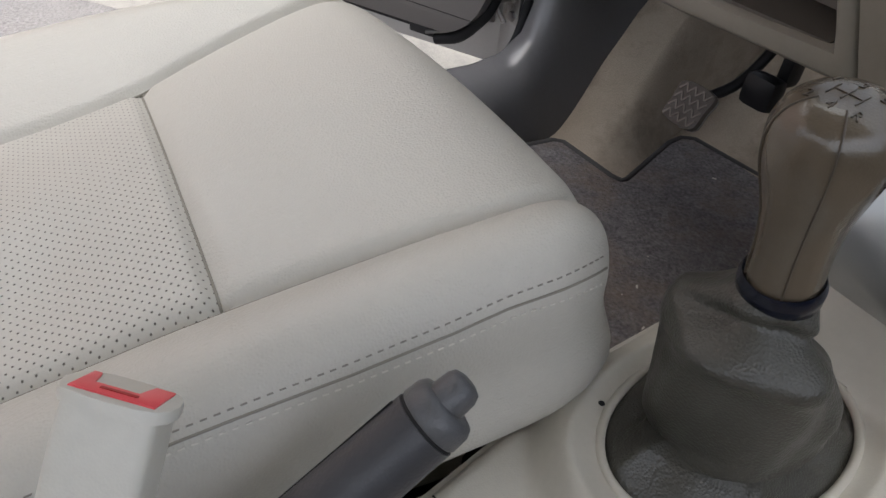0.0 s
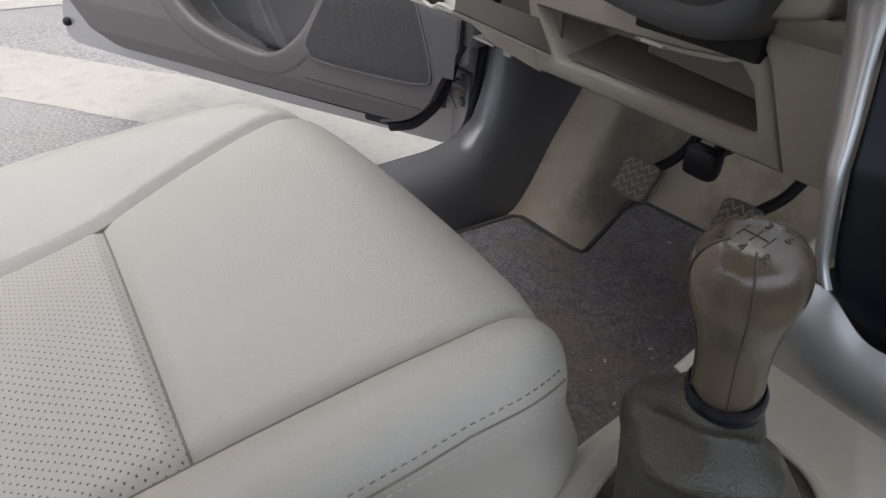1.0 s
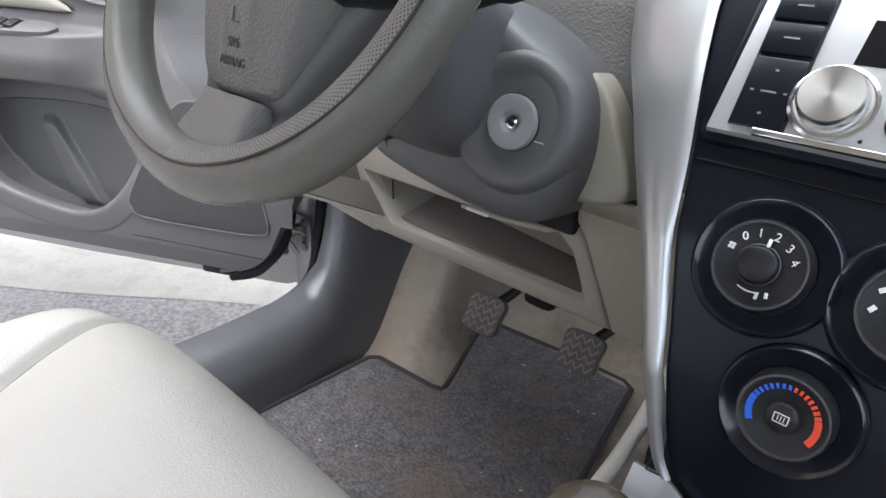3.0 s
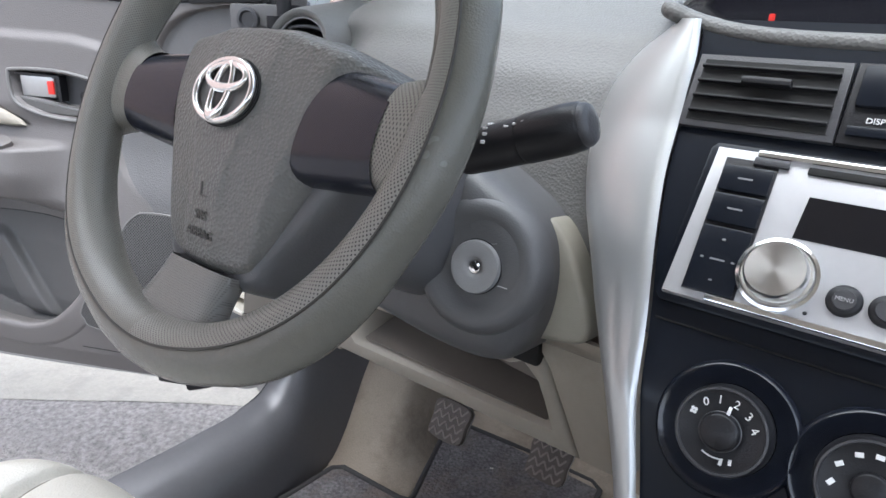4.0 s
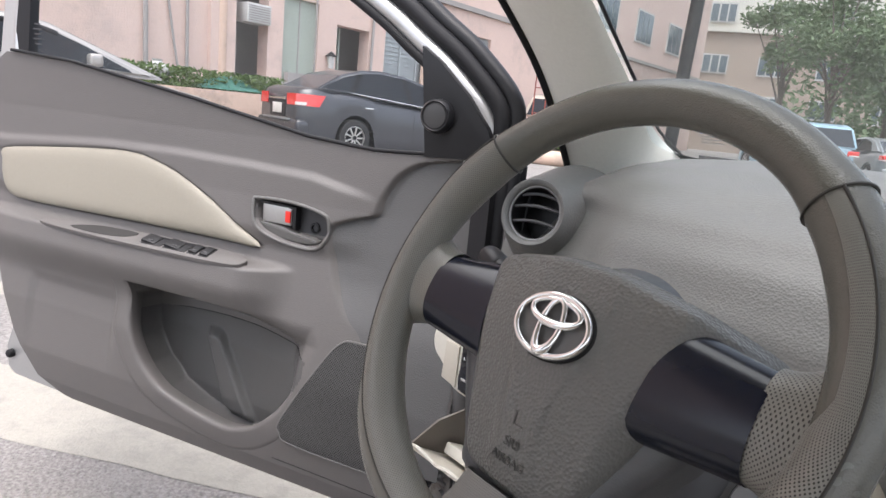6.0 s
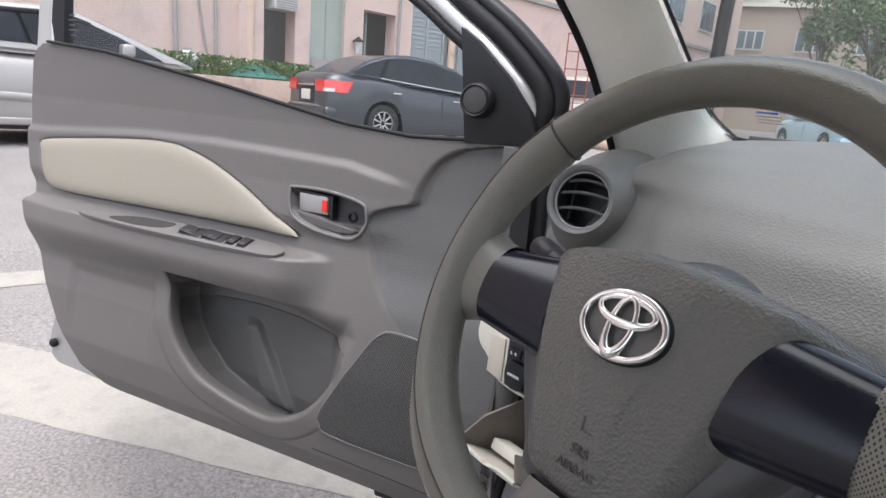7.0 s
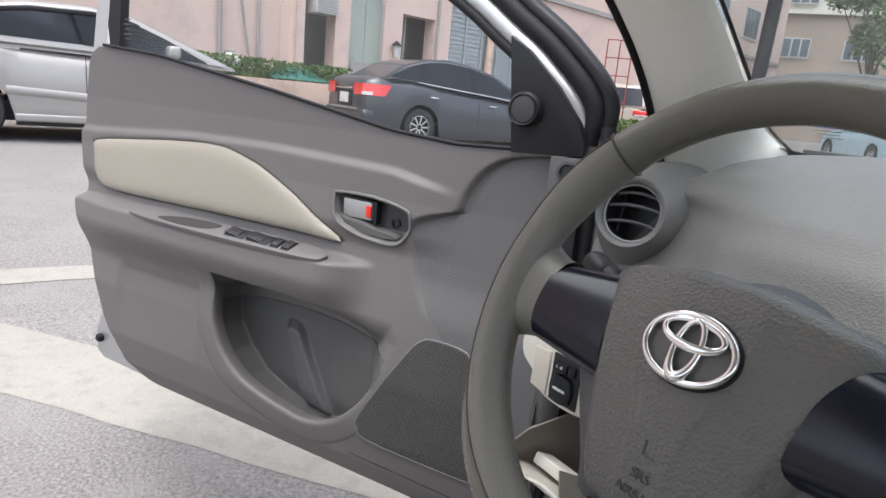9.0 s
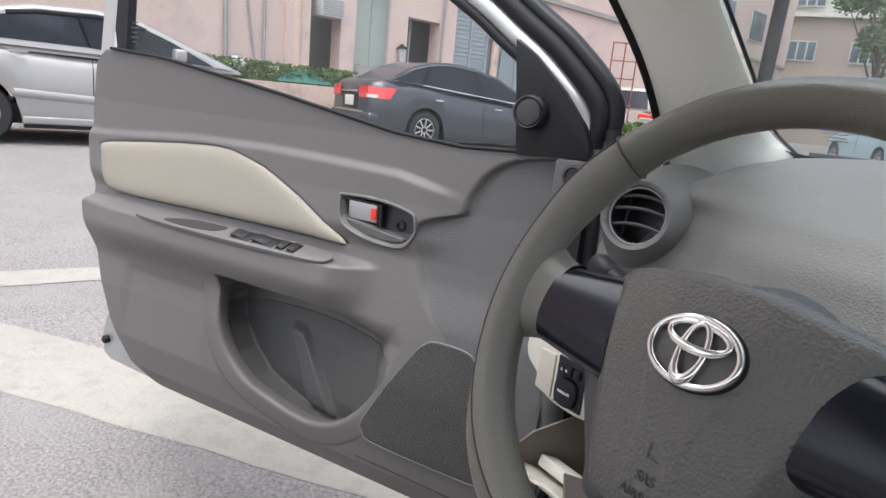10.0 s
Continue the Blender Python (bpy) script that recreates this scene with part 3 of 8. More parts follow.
def dashboard():
    d = thing("dashboard", "grey grained plastic dashboard with beige lower panels", "dashboard", Matrix.Translation((0, 0.45, 0.55)))
    zs = [0.70, 0.74, 0.78, 0.815, 0.85, 0.875, 0.90, 0.918, 0.935, 0.951, 0.965, 0.976, 0.985, 0.991, 0.996, 0.9975, 0.998]
    P = smooth_path([(0, dash_y(z), z) for z in zs], 4)

    def top(a, b):
        x = -0.745 + (0.75 + 0.745) * a
        p = P[min(int(b * (len(P) - 1) + 0.5), len(P) - 1)]
        # falls away towards the door, swells forward round the outer vent
        fall = ss(-0.60, -0.745, x)
        z = p.z - 0.055 * fall * ss(0.90, 0.99, p.z) - 0.012 * ss(-0.45, -0.72, x) * ss(0.93, 0.99, p.z)
        y = p.y + 0.03 * fall
        y += 0.070 * ss(-0.50, -0.625, x) * (1 - ss(0.90, 0.985, p.z))
        # a swell behind the wheel
        z += 0.004 * math.sin((x + 0.7) * 5)
        return (x, y, z)
    part("upper_pad", thicken(surf(top, 100, len(P) - 1), 0.006), M_DASH, d, "dark grey grained soft upper pad")
    # end of the dash behind the open door
    part("end_cap", rbox((-0.748, 0.47, 0.76), (0.016, 0.24, 0.22), 0.006), M_DOOR_DK, d)

    # beige lower panel below the column, with an open shelf
    F = frame_at((0, 0.268, 0), (1, 0, 0), (0, -0.06, 1))

    def flat(poly, d0, d1, bev=0.0):
        return prism(poly, d0, d1, F, bev)
    outer = [(-0.545, 0.676), (-0.35, 0.676), (-0.250, 0.684), (-0.226, 0.655), (-0.1885, 0.574), (-0.321, 0.572), (-0.515, 0.569)]
    inner = [(-0.516, 0.641), (-0.36, 0.644), (-0.252, 0.651), (-0.236, 0.637), (-0.219, 0.598), (-0.330, 0.594), (-0.474, 0.592)]
    bm = bmesh.new()
    rings = []
    for poly, dz in ((outer, -0.10), (outer, 0.004), (outer, 0.008), (inner, 0.008), (inner, 0.003), (inner, -0.075)):
        k = 0.004 if (dz == 0.008) else 0.0
        cx = sum(p[0] for p in poly) / len(poly)
        cz = sum(p[1] for p in poly) / len(poly)
        g = -1 if poly is outer else 1
        rings.append([bm.verts.new(F @ Vector((x + g * math.copysign(k, x - cx), z + g * math.copysign(k, z - cz), dz))) for x, z in poly])
    for p, q in zip(rings, rings[1:]):
        for i in range(len(outer)):
            j = (i + 1) % len(outer)
            bm.faces.new((p[i], p[j], q[j], q[i]))
    bm.faces.new(rings[-1])
    bmesh.ops.recalc_face_normals(bm, faces=bm.faces[:])
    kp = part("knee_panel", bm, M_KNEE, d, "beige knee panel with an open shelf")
    # the shelf's own back, folded near the column, and its floor, browned for shade
    part("shelf_back", thicken(surf(lambda a, b: F @ Vector((-0.395 + 0.165 * a, 0.612 + 0.033 * b, -0.050 + 0.020 * a)), 6, 3), -0.003), M_BEIGE_SHADE, kp)
    part("shelf_floor", thicken(surf(lambda a, b: F @ Vector((-0.465 + 0.24 * a, 0.5955 + 0.010 * b, 0.002 - 0.075 * b)), 8, 4), -0.003), M_BEIGE_SHADE, kp)
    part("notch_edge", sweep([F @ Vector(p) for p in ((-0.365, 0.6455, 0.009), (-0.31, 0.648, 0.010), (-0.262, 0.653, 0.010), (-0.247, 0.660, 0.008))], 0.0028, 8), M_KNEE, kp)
    # black box standing in for the shade in the gap below the column
    part("column_gap_shade", rbox((-0.300, 0.245, 0.672), (0.135, 0.06, 0.034), 0.004), M_RECESS, kp)
    part("lid_hinge", at(rbox((-0.342, 0.647, 0.0125), (0.028, 0.0035, 0.004), 0.001), F), M_BEIGE_LT, kp)
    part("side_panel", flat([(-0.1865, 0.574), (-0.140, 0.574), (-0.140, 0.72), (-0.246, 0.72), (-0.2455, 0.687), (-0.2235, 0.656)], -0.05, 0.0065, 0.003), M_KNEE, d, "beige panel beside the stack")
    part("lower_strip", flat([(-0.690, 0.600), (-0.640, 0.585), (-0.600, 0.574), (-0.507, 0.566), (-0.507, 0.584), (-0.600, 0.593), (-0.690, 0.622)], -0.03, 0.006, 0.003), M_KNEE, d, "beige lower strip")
    part("underside", rbox((-0.42, 0.40, 0.556), (0.50, 0.24, 0.006), 0.002), M_GREYDK, d)
    # beige upright between the column and the silver stack: a tongue with a rounded shoulder
    tongue = round_poly([(-0.232, 0.800), (-0.218, 0.796), (-0.203, 0.778), (-0.191, 0.755), (-0.181, 0.735), (-0.177, 0.716), (-0.186, 0.706), (-0.215, 0.700), (-0.246, 0.697), (-0.262, 0.72), (-0.262, 0.79)], 4)
    part("column_cheek", prism([(x, z - 0.70) for x, z in tongue], -0.045, 0.0, frame_at((0, 0.188, 0.70), (1, 0, 0), (0, 0.12, 0.99)), 0.006, 4), M_BEIGE_DK, d, "beige upright beside the column")
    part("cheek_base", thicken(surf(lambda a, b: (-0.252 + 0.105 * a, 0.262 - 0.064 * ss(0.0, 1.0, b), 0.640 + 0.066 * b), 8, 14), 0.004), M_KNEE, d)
    # switch panel left of the column
    sp = part("switch_panel", prism(round_poly([(-0.681, 0.778), (-0.699, 0.748), (-0.694, 0.725), (-0.675, 0.712), (-0.656, 0.693), (-0.630, 0.688), (-0.592, 0.690), (-0.560, 0.702), (-0.545, 0.74), (-0.550, 0.79), (-0.61, 0.812)], 5), -0.03, 0.010, frame_at((0, 0.157, 0), (1, 0, 0.0), (0, 0.06, 1)), 0.006, 3), M_BEIGE_LT, d, "pale beige switch panel")
    sw = frame_at((-0.615, 0.1895, 0.7235), (1, 0.0, 0.03), (0, 0.06, 1)) @ Matrix.Diagonal((0.90, 0.80, 1, 1))
    part("switch_plate", prism([(-0.024, -0.036), (0.023, -0.036), (0.023, 0.034), (-0.024, 0.034)], 0.0, 0.003, sw, 0.0015), M_BLACK, sp, "black mirror switch")
    part("mirror_toggle", prism(round_poly([(-0.016, -0.030), (0.014, -0.030), (0.014, 0.004), (-0.016, 0.004)], 4), 0.0025, 0.009, sw, 0.003), M_PANEL, sp)
    part("mirror_selector", at(rbox((-0.006, 0.019, 0.005), (0.024, 0.014, 0.007), 0.002), sw), M_PANEL, sp)
    part("mirror_fold", at(rbox((0.0135, 0.019, 0.005), (0.010, 0.014, 0.007), 0.002), sw), M_PANEL, sp)
    part("lettering", text_bm("MIRROR", 0.0058, sw @ Matrix.Translation((-0.001, -0.013, 0.0094))), M_WHITE, sp, "white lettering", smooth=False)
    part("lettering", text_bm("L   R", 0.0058, sw @ Matrix.Translation((-0.006, 0.019, 0.0088))), M_WHITE, sp, smooth=False)
    part("blank_cover", prism([(-0.062, -0.030), (-0.032, -0.036), (-0.032, 0.030), (-0.060, 0.030)], -0.004, 0.0015, sw, 0.001), M_BEIGE, sp)

    # round outer vent in its pod
    vm = frame_at((-0.655, 0.300, 0.908), (0.95, 0.30, 0.0), (0.10, 0.30, 0.95))
    v = part("round_vent", revolve([(0.094, -0.125), (0.074, -0.075), (0.057, -0.03), (0.047, -0.004), (0.043, 0.003), (0.039, 0.002), (0.036, -0.004), (0.035, -0.03), (0.034, -0.06), (0, -0.06)], 48, vm), M_DASH, d, "round grey air vent")
    part("vent_throat", revolve([(0.0335, -0.055), (0.0335, -0.008), (0.0325, -0.055), (0, -0.054)], 40, vm), M_BLACK, v)
    part("vent_ring", sweep([vm @ Vector((0.0352 * math.cos(t), 0.0352 * math.sin(t), -0.006)) for t in np.linspace(0, 2 * math.pi, 48, endpoint=False)], 0.0016, 8, closed=True), M_LOCK, v)
    for y in (-0.014, 0.006, 0.022):
        w = math.sqrt(0.0335 ** 2 - y * y)
        pts = [vm @ Vector((t * w, y + 0.004 * (1 - t * t), -0.012)) for t in np.linspace(-1, 1, 13)]
        part("vent_vane", sweep(pts, 0.0024, 8), M_GREYDK, v)
    part("vent_divider", sweep([vm @ Vector((-0.022, y, -0.026)) for y in np.linspace(-0.024, 0.024, 5)], 0.0014, 6), M_BLACK, v)

    # open coin tray hanging below the switch panel
    t = thing("coin_tray", "open pale beige coin tray tilted out of the dash", "tray", Matrix.Translation((-0.60, 0.2, 0.60)))
    def plate(corners, thick):
        return thicken(surf(lambda a, b: (Vector(corners[0]).lerp(Vector(corners[1]), a)).lerp(Vector(corners[3]).lerp(Vector(corners[2]), a), b), 6, 6), thick)
    fl, fr, br, bl = (-0.645, 0.128, 0.632), (-0.535, 0.118, 0.642), (-0.488, 0.224, 0.592), (-0.604, 0.226, 0.594)
    part("tray_lid", plate([fl, fr, br, bl], 0.003), M_BEIGE, t, "pale lid tilted outwards")
    # sides and back take the beige with shade in its colour
    part("tray_side", plate([fl, bl, (-0.604, 0.226, 0.690), (-0.622, 0.150, 0.668)], 0.0025), M_BEIGE_SHADE, t)
    part("tray_side", plate([br, fr, (-0.556, 0.135, 0.658), (-0.514, 0.224, 0.626)], 0.0025), M_BEIGE_SHADE, t)
    part("tray_back", plate([(-0.604, 0.238, 0.594), (-0.488, 0.238, 0.592), (-0.495, 0.238, 0.690), (-0.604, 0.238, 0.690)], 0.003), M_BEIGE_SHADE, t)
    part("torn_lip", sweep(smooth_path([fl, (-0.62, 0.122, 0.640), (-0.59, 0.124, 0.634), (-0.56, 0.117, 0.644), fr], 6), 0.0022, 6), M_BEIGE_LT, t, "torn pale lip")
    lm = frame_at((-0.590, 0.168, 0.622), (1, -0.08, 0.06), (0, 0.92, -0.38))
    part("tray_divider", at(rbox((0, 0, 0.008), (0.058, 0.026, 0.014), 0.003), lm), M_BEIGE_LT, t)
    return d


# ---- centre stack ----
def stack_y(z):
    return interp(z, [0.40, 0.589, 0.655, 0.733, 0.81, 0.885, 0.95, 1.1], [0.075, 0.085, 0.092, 0.12, 0.165, 0.215, 0.25, 0.32])


def stack_frame(x, z):
    dz = 0.02
    up = Vector((0, stack_y(z + dz) - stack_y(z - dz), 2 * dz))
    return frame_at((x, stack_y(z), z), (1, 0, 0), up)


def centre_stack():
    s = thing("centre_stack", "centre console stack with silver frame and black control panel", "console", Matrix.Translation((CX, 0.25, 0.42)))
    # silver frame: a band down each side, joined below
    zr = [0.952, 0.935, 0.898, 0.855, 0.822, 0.771, 0.729, 0.672, 0.614, 0.589, 0.575, 0.571]
    inner = {0.952: -0.150, 0.935: -0.144, 0.898: -0.142, 0.855: -0.138, 0.822: -0.130, 0.771: -0.116, 0.729: -0.107, 0.672: -0.090, 0.614: -0.076, 0.589: -0.067, 0.575: -0.050, 0.571: -0.030}
    outer = {0.952: -0.172, 0.935: -0.194, 0.898: -0.208, 0.855: -0.200, 0.822: -0.187, 0.771: -0.157, 0.729: -0.134, 0.672: -0.111, 0.614: -0.094, 0.589: -0.087, 0.575: -0.083, 0.571: -0.082}
    zz = sorted(inner)

    def even(z, table):   # edge line with its corners eased
        return sum(interp(z + k * 0.006, zz, [table[q] for q in zz]) for k in (-2, -1, 0, 1, 2)) / 5
    for sign in (-1, 1):
        def band(a, b, sign=sign):
            z = 0.588 + (0.952 - 0.588) * b
            xi = even(z, inner) - CX
            xo = even(z, outer) - CX - interp(z, [0.588, 0.66, 0.76, 0.85, 0.92, 0.952], [0.002, 0.008, 0.016, 0.014, 0.005, 0.0])
            x = xo + (xi - xo) * a
            y = stack_y(z) - 0.008 * math.sin(a * math.pi * 0.5) ** 0.7 + 0.034 * (1 - a) ** 2.6 + 0.004 * ss(0.93, 1.0, a)
            return (CX - sign * x * 1.0, y, z) if sign == 1 else (CX + x, y, z)
        part("silver_side", thicken(surf(band, 20, 60), 0.006 if sign == -1 else -0.006), M_SILVER, s, "satin silver side frame")
    # lower silver apron, sweeping forward over the console
    def apron(a, b):
        t = 2 * a - 1
        z = 0.570 + 0.0185 * ss(0.17, 0.74, abs(t)) * (1 - b) - 0.066 * b
        half = 0.0692 + 0.004 * b
        return (CX + half * t, stack_y(z) - 0.007 - 0.012 * math.sin(b * math.pi) + 0.02 * b * b, z)
    part("silver_apron", thicken(surf(apron, 30, 12), -0.006), M_SILVER, s, "satin silver lower apron")
    part("frame_joint", sweep([(-0.087, stack_y(0.589) + 0.03, 0.589), (-0.078, stack_y(0.589) - 0.0085, 0.5895), (-0.068, stack_y(0.589) - 0.0065, 0.589)], 0.0006, 5), M_RECESS, s)
    # black panel face
    def face(a, b):
        z = 0.573 + (0.952 - 0.573) * b
        xi = even(z, inner) - CX
        x = xi * (1 - 2 * a)
        return (CX + x, stack_y(z) + 0.002, z)
    part("black_panel", thicken(surf(face, 8, 60), 0.004), M_PANEL, s, "glossy black control panel")
    zline = 0.772
    part("panel_joint", sweep([(x, stack_y(zline + 0.008 * 0) + 0.0005, zline) for x in np.linspace(-0.113, 0.077, 12)], 0.0007, 5), M_RECESS, s)
    # air vents
    for x0, x1 in ((-0.138, -0.052), (0.016, 0.102)):
        cx = (x0 + x1) / 2
        vm = stack_frame(cx, 0.905)
        v = part("air_vent", prism([(-0.047, -0.026), (0.047, -0.026), (0.046, 0.026), (-0.046, 0.026)], 0.0, 0.004, vm, 0.002), M_GREYDK, s, "rectangular air vent")
        part("vent_opening", prism([(-0.042, -0.0215), (0.042, -0.0215), (0.041, 0.0215), (-0.041, 0.0215)], 0.0035, 0.0046, vm), M_RECESS, v)
        for k in range(4):
            y = -0.0155 + 0.0105 * k
            part("vent_slat", at(rbox((0, y, 0.006), (0.083, 0.0016, 0.005), 0.0006, None), vm), M_BLACK, v)
        part("vent_tab", at(rbox((0.002, 0.0055, 0.0105), (0.030, 0.0050, 0.008), 0.002, None), vm), M_BLACK, v)
    bm = stack_frame(CX, 0.905)
    hz = part("hazard_block", prism([(-0.029, -0.026), (0.029, -0.026), (0.029, 0.026), (-0.029, 0.026)], 0.0, 0.005, bm, 0.002), M_BLACK, s)
    part("hazard_button", at(rbox((0, 0.010, 0.006), (0.05, 0.026, 0.006), 0.003, None), bm), M_PANEL, hz)
    part("display_button", at(rbox((0, -0.018, 0.006), (0.05, 0.006, 0.004), 0.001, None), bm), M_PANEL, hz)
    part("lettering", text_bm("DISP", 0.005, bm @ Matrix.Translation((-0.012, -0.0105, 0.0054))), M_WHITE, hz, smooth=False)

    # heater dials
    def dial(x, z, kind, size):
        m = stack_frame(x, z) @ Matrix.Translation((0, 0, 0.002)) @ Matrix.Scale(size, 4)
        d = part("heater_dial", revolve([(0.0285, -0.002), (0.0280, 0.010), (0.0262, 0.0135), (0.0255, 0.0130), (0.0, 0.0130)], 56, m), M_BLACK, s, "round black heater dial")
        part("dial_ring", revolve([(0.0262, 0.0128), (0.0266, 0.0142), (0.0252, 0.0145), (0.0246, 0.0130)], 56, m), M_GREYDK, d)
        part("dial_well", revolve([(0.0435, -0.002), (0.0425, 0.0016), (0.0405, 0.0030), (0.0375, 0.0016), (0.0340, -0.0008), (0.0290, -0.002)], 64, m), M_WELL, d, "glossy moulded ring round the dial")
        top = m @ Matrix.Translation((0, 0, 0.0132))

        def on(ang, r, dz=0.0):
            return top @ Matrix.Translation((r * math.sin(radians(ang)), r * math.cos(radians(ang)), dz)) @ Matrix.Rotation(-radians(ang) * 0.55, 4, "Z")
        if kind == "fan":
            part("fan_button", revolve([(0.0115, 0), (0.0112, 0.006), (0.0095, 0.0075), (0, 0.0075)], 32, top), M_BLACK, d)
            part("button_ring", revolve([(0.0118, 0.0), (0.0125, 0.003), (0.0118, 0.0035)], 32, top), M_GREYDK, d)
            part("pointer", rbox((0, 0, 0), (0.002, 0.006, 0.001), 0.0004, on(8, 0.0135, 0.003)), M_WHITE, d)
            for word, ang in (("0", -42), ("1", -16), ("2", 14), ("3", 42), ("4", 68)):
                part("numeral", text_bm(word, 0.0072, on(ang, 0.0188, 0.0004)), M_WHITE, d, smooth=False)
            for k in range(4):
                part("fan_mark", revolve([(0, 0), (0.0011, 0), (0.0011, 0.0005), (0, 0.0005)], 8, on(-70, 0.0192) @ Matrix.Translation((0.0014 * math.cos(k * 1.571), 0.0014 * math.sin(k * 1.571), 0))), M_WHITE, d)
            part("arc_mark", sweep([top @ Vector((0.0165 * math.sin(a), 0.0165 * math.cos(a), 0.0003)) for a in np.linspace(radians(-155), radians(-200), 10)], 0.0005, 5), M_WHITE, d)
            for ang in (165, 148):
                part("symbol_mark", rbox((0, 0, 0), (0.0035, 0.002, 0.0006), 0.0003, on(ang, 0.0185, 0.0004)), M_WHITE, d)
        elif kind == "temp":
            part("defrost_button", revolve([(0.0100, 0), (0.0098, 0.003), (0.0085, 0.004), (0, 0.004)], 32, top), M_BLACK, d)
            fr = top @ Matrix.Translation((0, 0, 0.0042))
            part("defrost_symbol", join(*[rbox((0, 0, 0), sz, 0.0001, fr @ Matrix.Translation(p)) for p, sz in (((0, 0.0028, 0), (0.009, 0.0006, 0.0004)), ((0, -0.0028, 0), (0.008, 0.0006, 0.0004)), ((-0.0042, 0, 0), (0.0006, 0.005, 0.0004)), ((0.0042, 0, 0), (0.0006, 0.005, 0.0004)), ((-0.0018, 0, 0), (0.0005, 0.0034, 0.0004)), ((0, 0, 0), (0.0005, 0.0034, 0.0004)), ((0.0018, 0, 0), (0.0005, 0.0034, 0.0004)))]), M_WHITE, d)
            for k in range(24):
                ang = -115 + k * 10.0
                w = 0.0024 if 4 < k < 19 else 0.0036
                part("scale_mark", rbox((0, 0, 0), (w if 6 > k or k > 16 else 0.0018, 0.0030 + 0.0014 * abs(k - 11.5) / 12, 0.0005), 0.0001,
                                        top @ Matrix.Rotation(-radians(ang), 4, "Z") @ Matrix.Translation((0, 0.0195, 0.0004))), M_BLUE if k < 12 else M_REDPRINT, d)
        else:
            part("mode_button", revolve([(0.0095, 0), (0.0092, 0.004), (0.008, 0.005), (0, 0.005)], 32, top), M_BLACK, d)
            for ang in (-100, -65, -30, 0, 30, 65, 100):
                part("mode_symbol", rbox((0, 0, 0), (0.0042, 0.0028, 0.0005), 0.0005, on(ang, 0.0185, 0.0004)), M_WHITE, d)
        return d
    dial(-0.054, 0.728, "fan", 0.92)
    dial(-0.017, 0.662, "temp", 0.86)
    dial(0.018, 0.728, "mode", 0.92)

    # gauge pod over the vents
    def hood(a, b):
        t = 2 * a - 1
        base = Vector((CX + 0.160 * t, 0.250, 0.940))
        arch = (1 - t * t)
        tip = Vector((CX + 0.182 * t, 0.335, 0.958 + 0.072 * arch ** 0.75))
        back = Vector((CX + 0.21 * t, 0.60, 0.985 + 0.012 * arch))
        if b < 0.5:
            k = b / 0.5
            p = tip.lerp(back, k)
            p.z += 0.020 * math.sin(k * math.pi) * arch
            return p
        k = (b - 0.5) / 0.5
        return back.lerp(back, k)
    g = part("gauge_hood", thicken(surf(lambda a, b: hood(a, 0.5 * b), 40, 16), 0.008), M_DASH, s, "grey hood over the unlit centre gauges")
    def face2(a, b):
        t = 2 * a - 1
        arch = (1 - t * t)
        top = Vector((CX + 0.180 * t, 0.338, 0.957 + 0.070 * arch ** 0.75))
        bot = Vector((CX + 0.160 * t, 0.256 + 0.012 * t ** 4, 0.9405 + 0.020 * t ** 4))
        p = bot.lerp(top, b)
        p.y += 0.055 * math.sin(b * math.pi) * arch ** 0.5
        return p
    part("gauge_face", thicken(surf(face2, 40, 14), 0.004), M_SCREEN, s, "dark unlit gauge face")
    lip = [Vector((CX + s1 * 0.184, 0.338, 0.962)) if abs(t) > 1 else Vector((CX + 0.160 * t, 0.250 + 0.012 * t ** 4, 0.9402 + 0.018 * t ** 4)) for t, s1 in [(-2, -1)] + [(t, 0) for t in np.linspace(-1, 1, 24)] + [(2, 1)]]
    part("gauge_lip", sweep(smooth_path(lip, 4), 0.0064, 14), M_DASH, s)
    part("warning_lamp", rbox((-0.1075, 0.262, 0.9535), (0.0038, 0.003, 0.0062), 0.001), M_REDDOT, s, "small red warning mark")
    part("gauge_ring", sweep([(CX + 0.03 + 0.055 * math.cos(a), 0.335 + 0.01 * math.sin(a), 0.992 + 0.034 * math.sin(a)) for a in np.linspace(0.3, 3.0, 24)], 0.0008, 5), M_GREYDK, s)
    return s


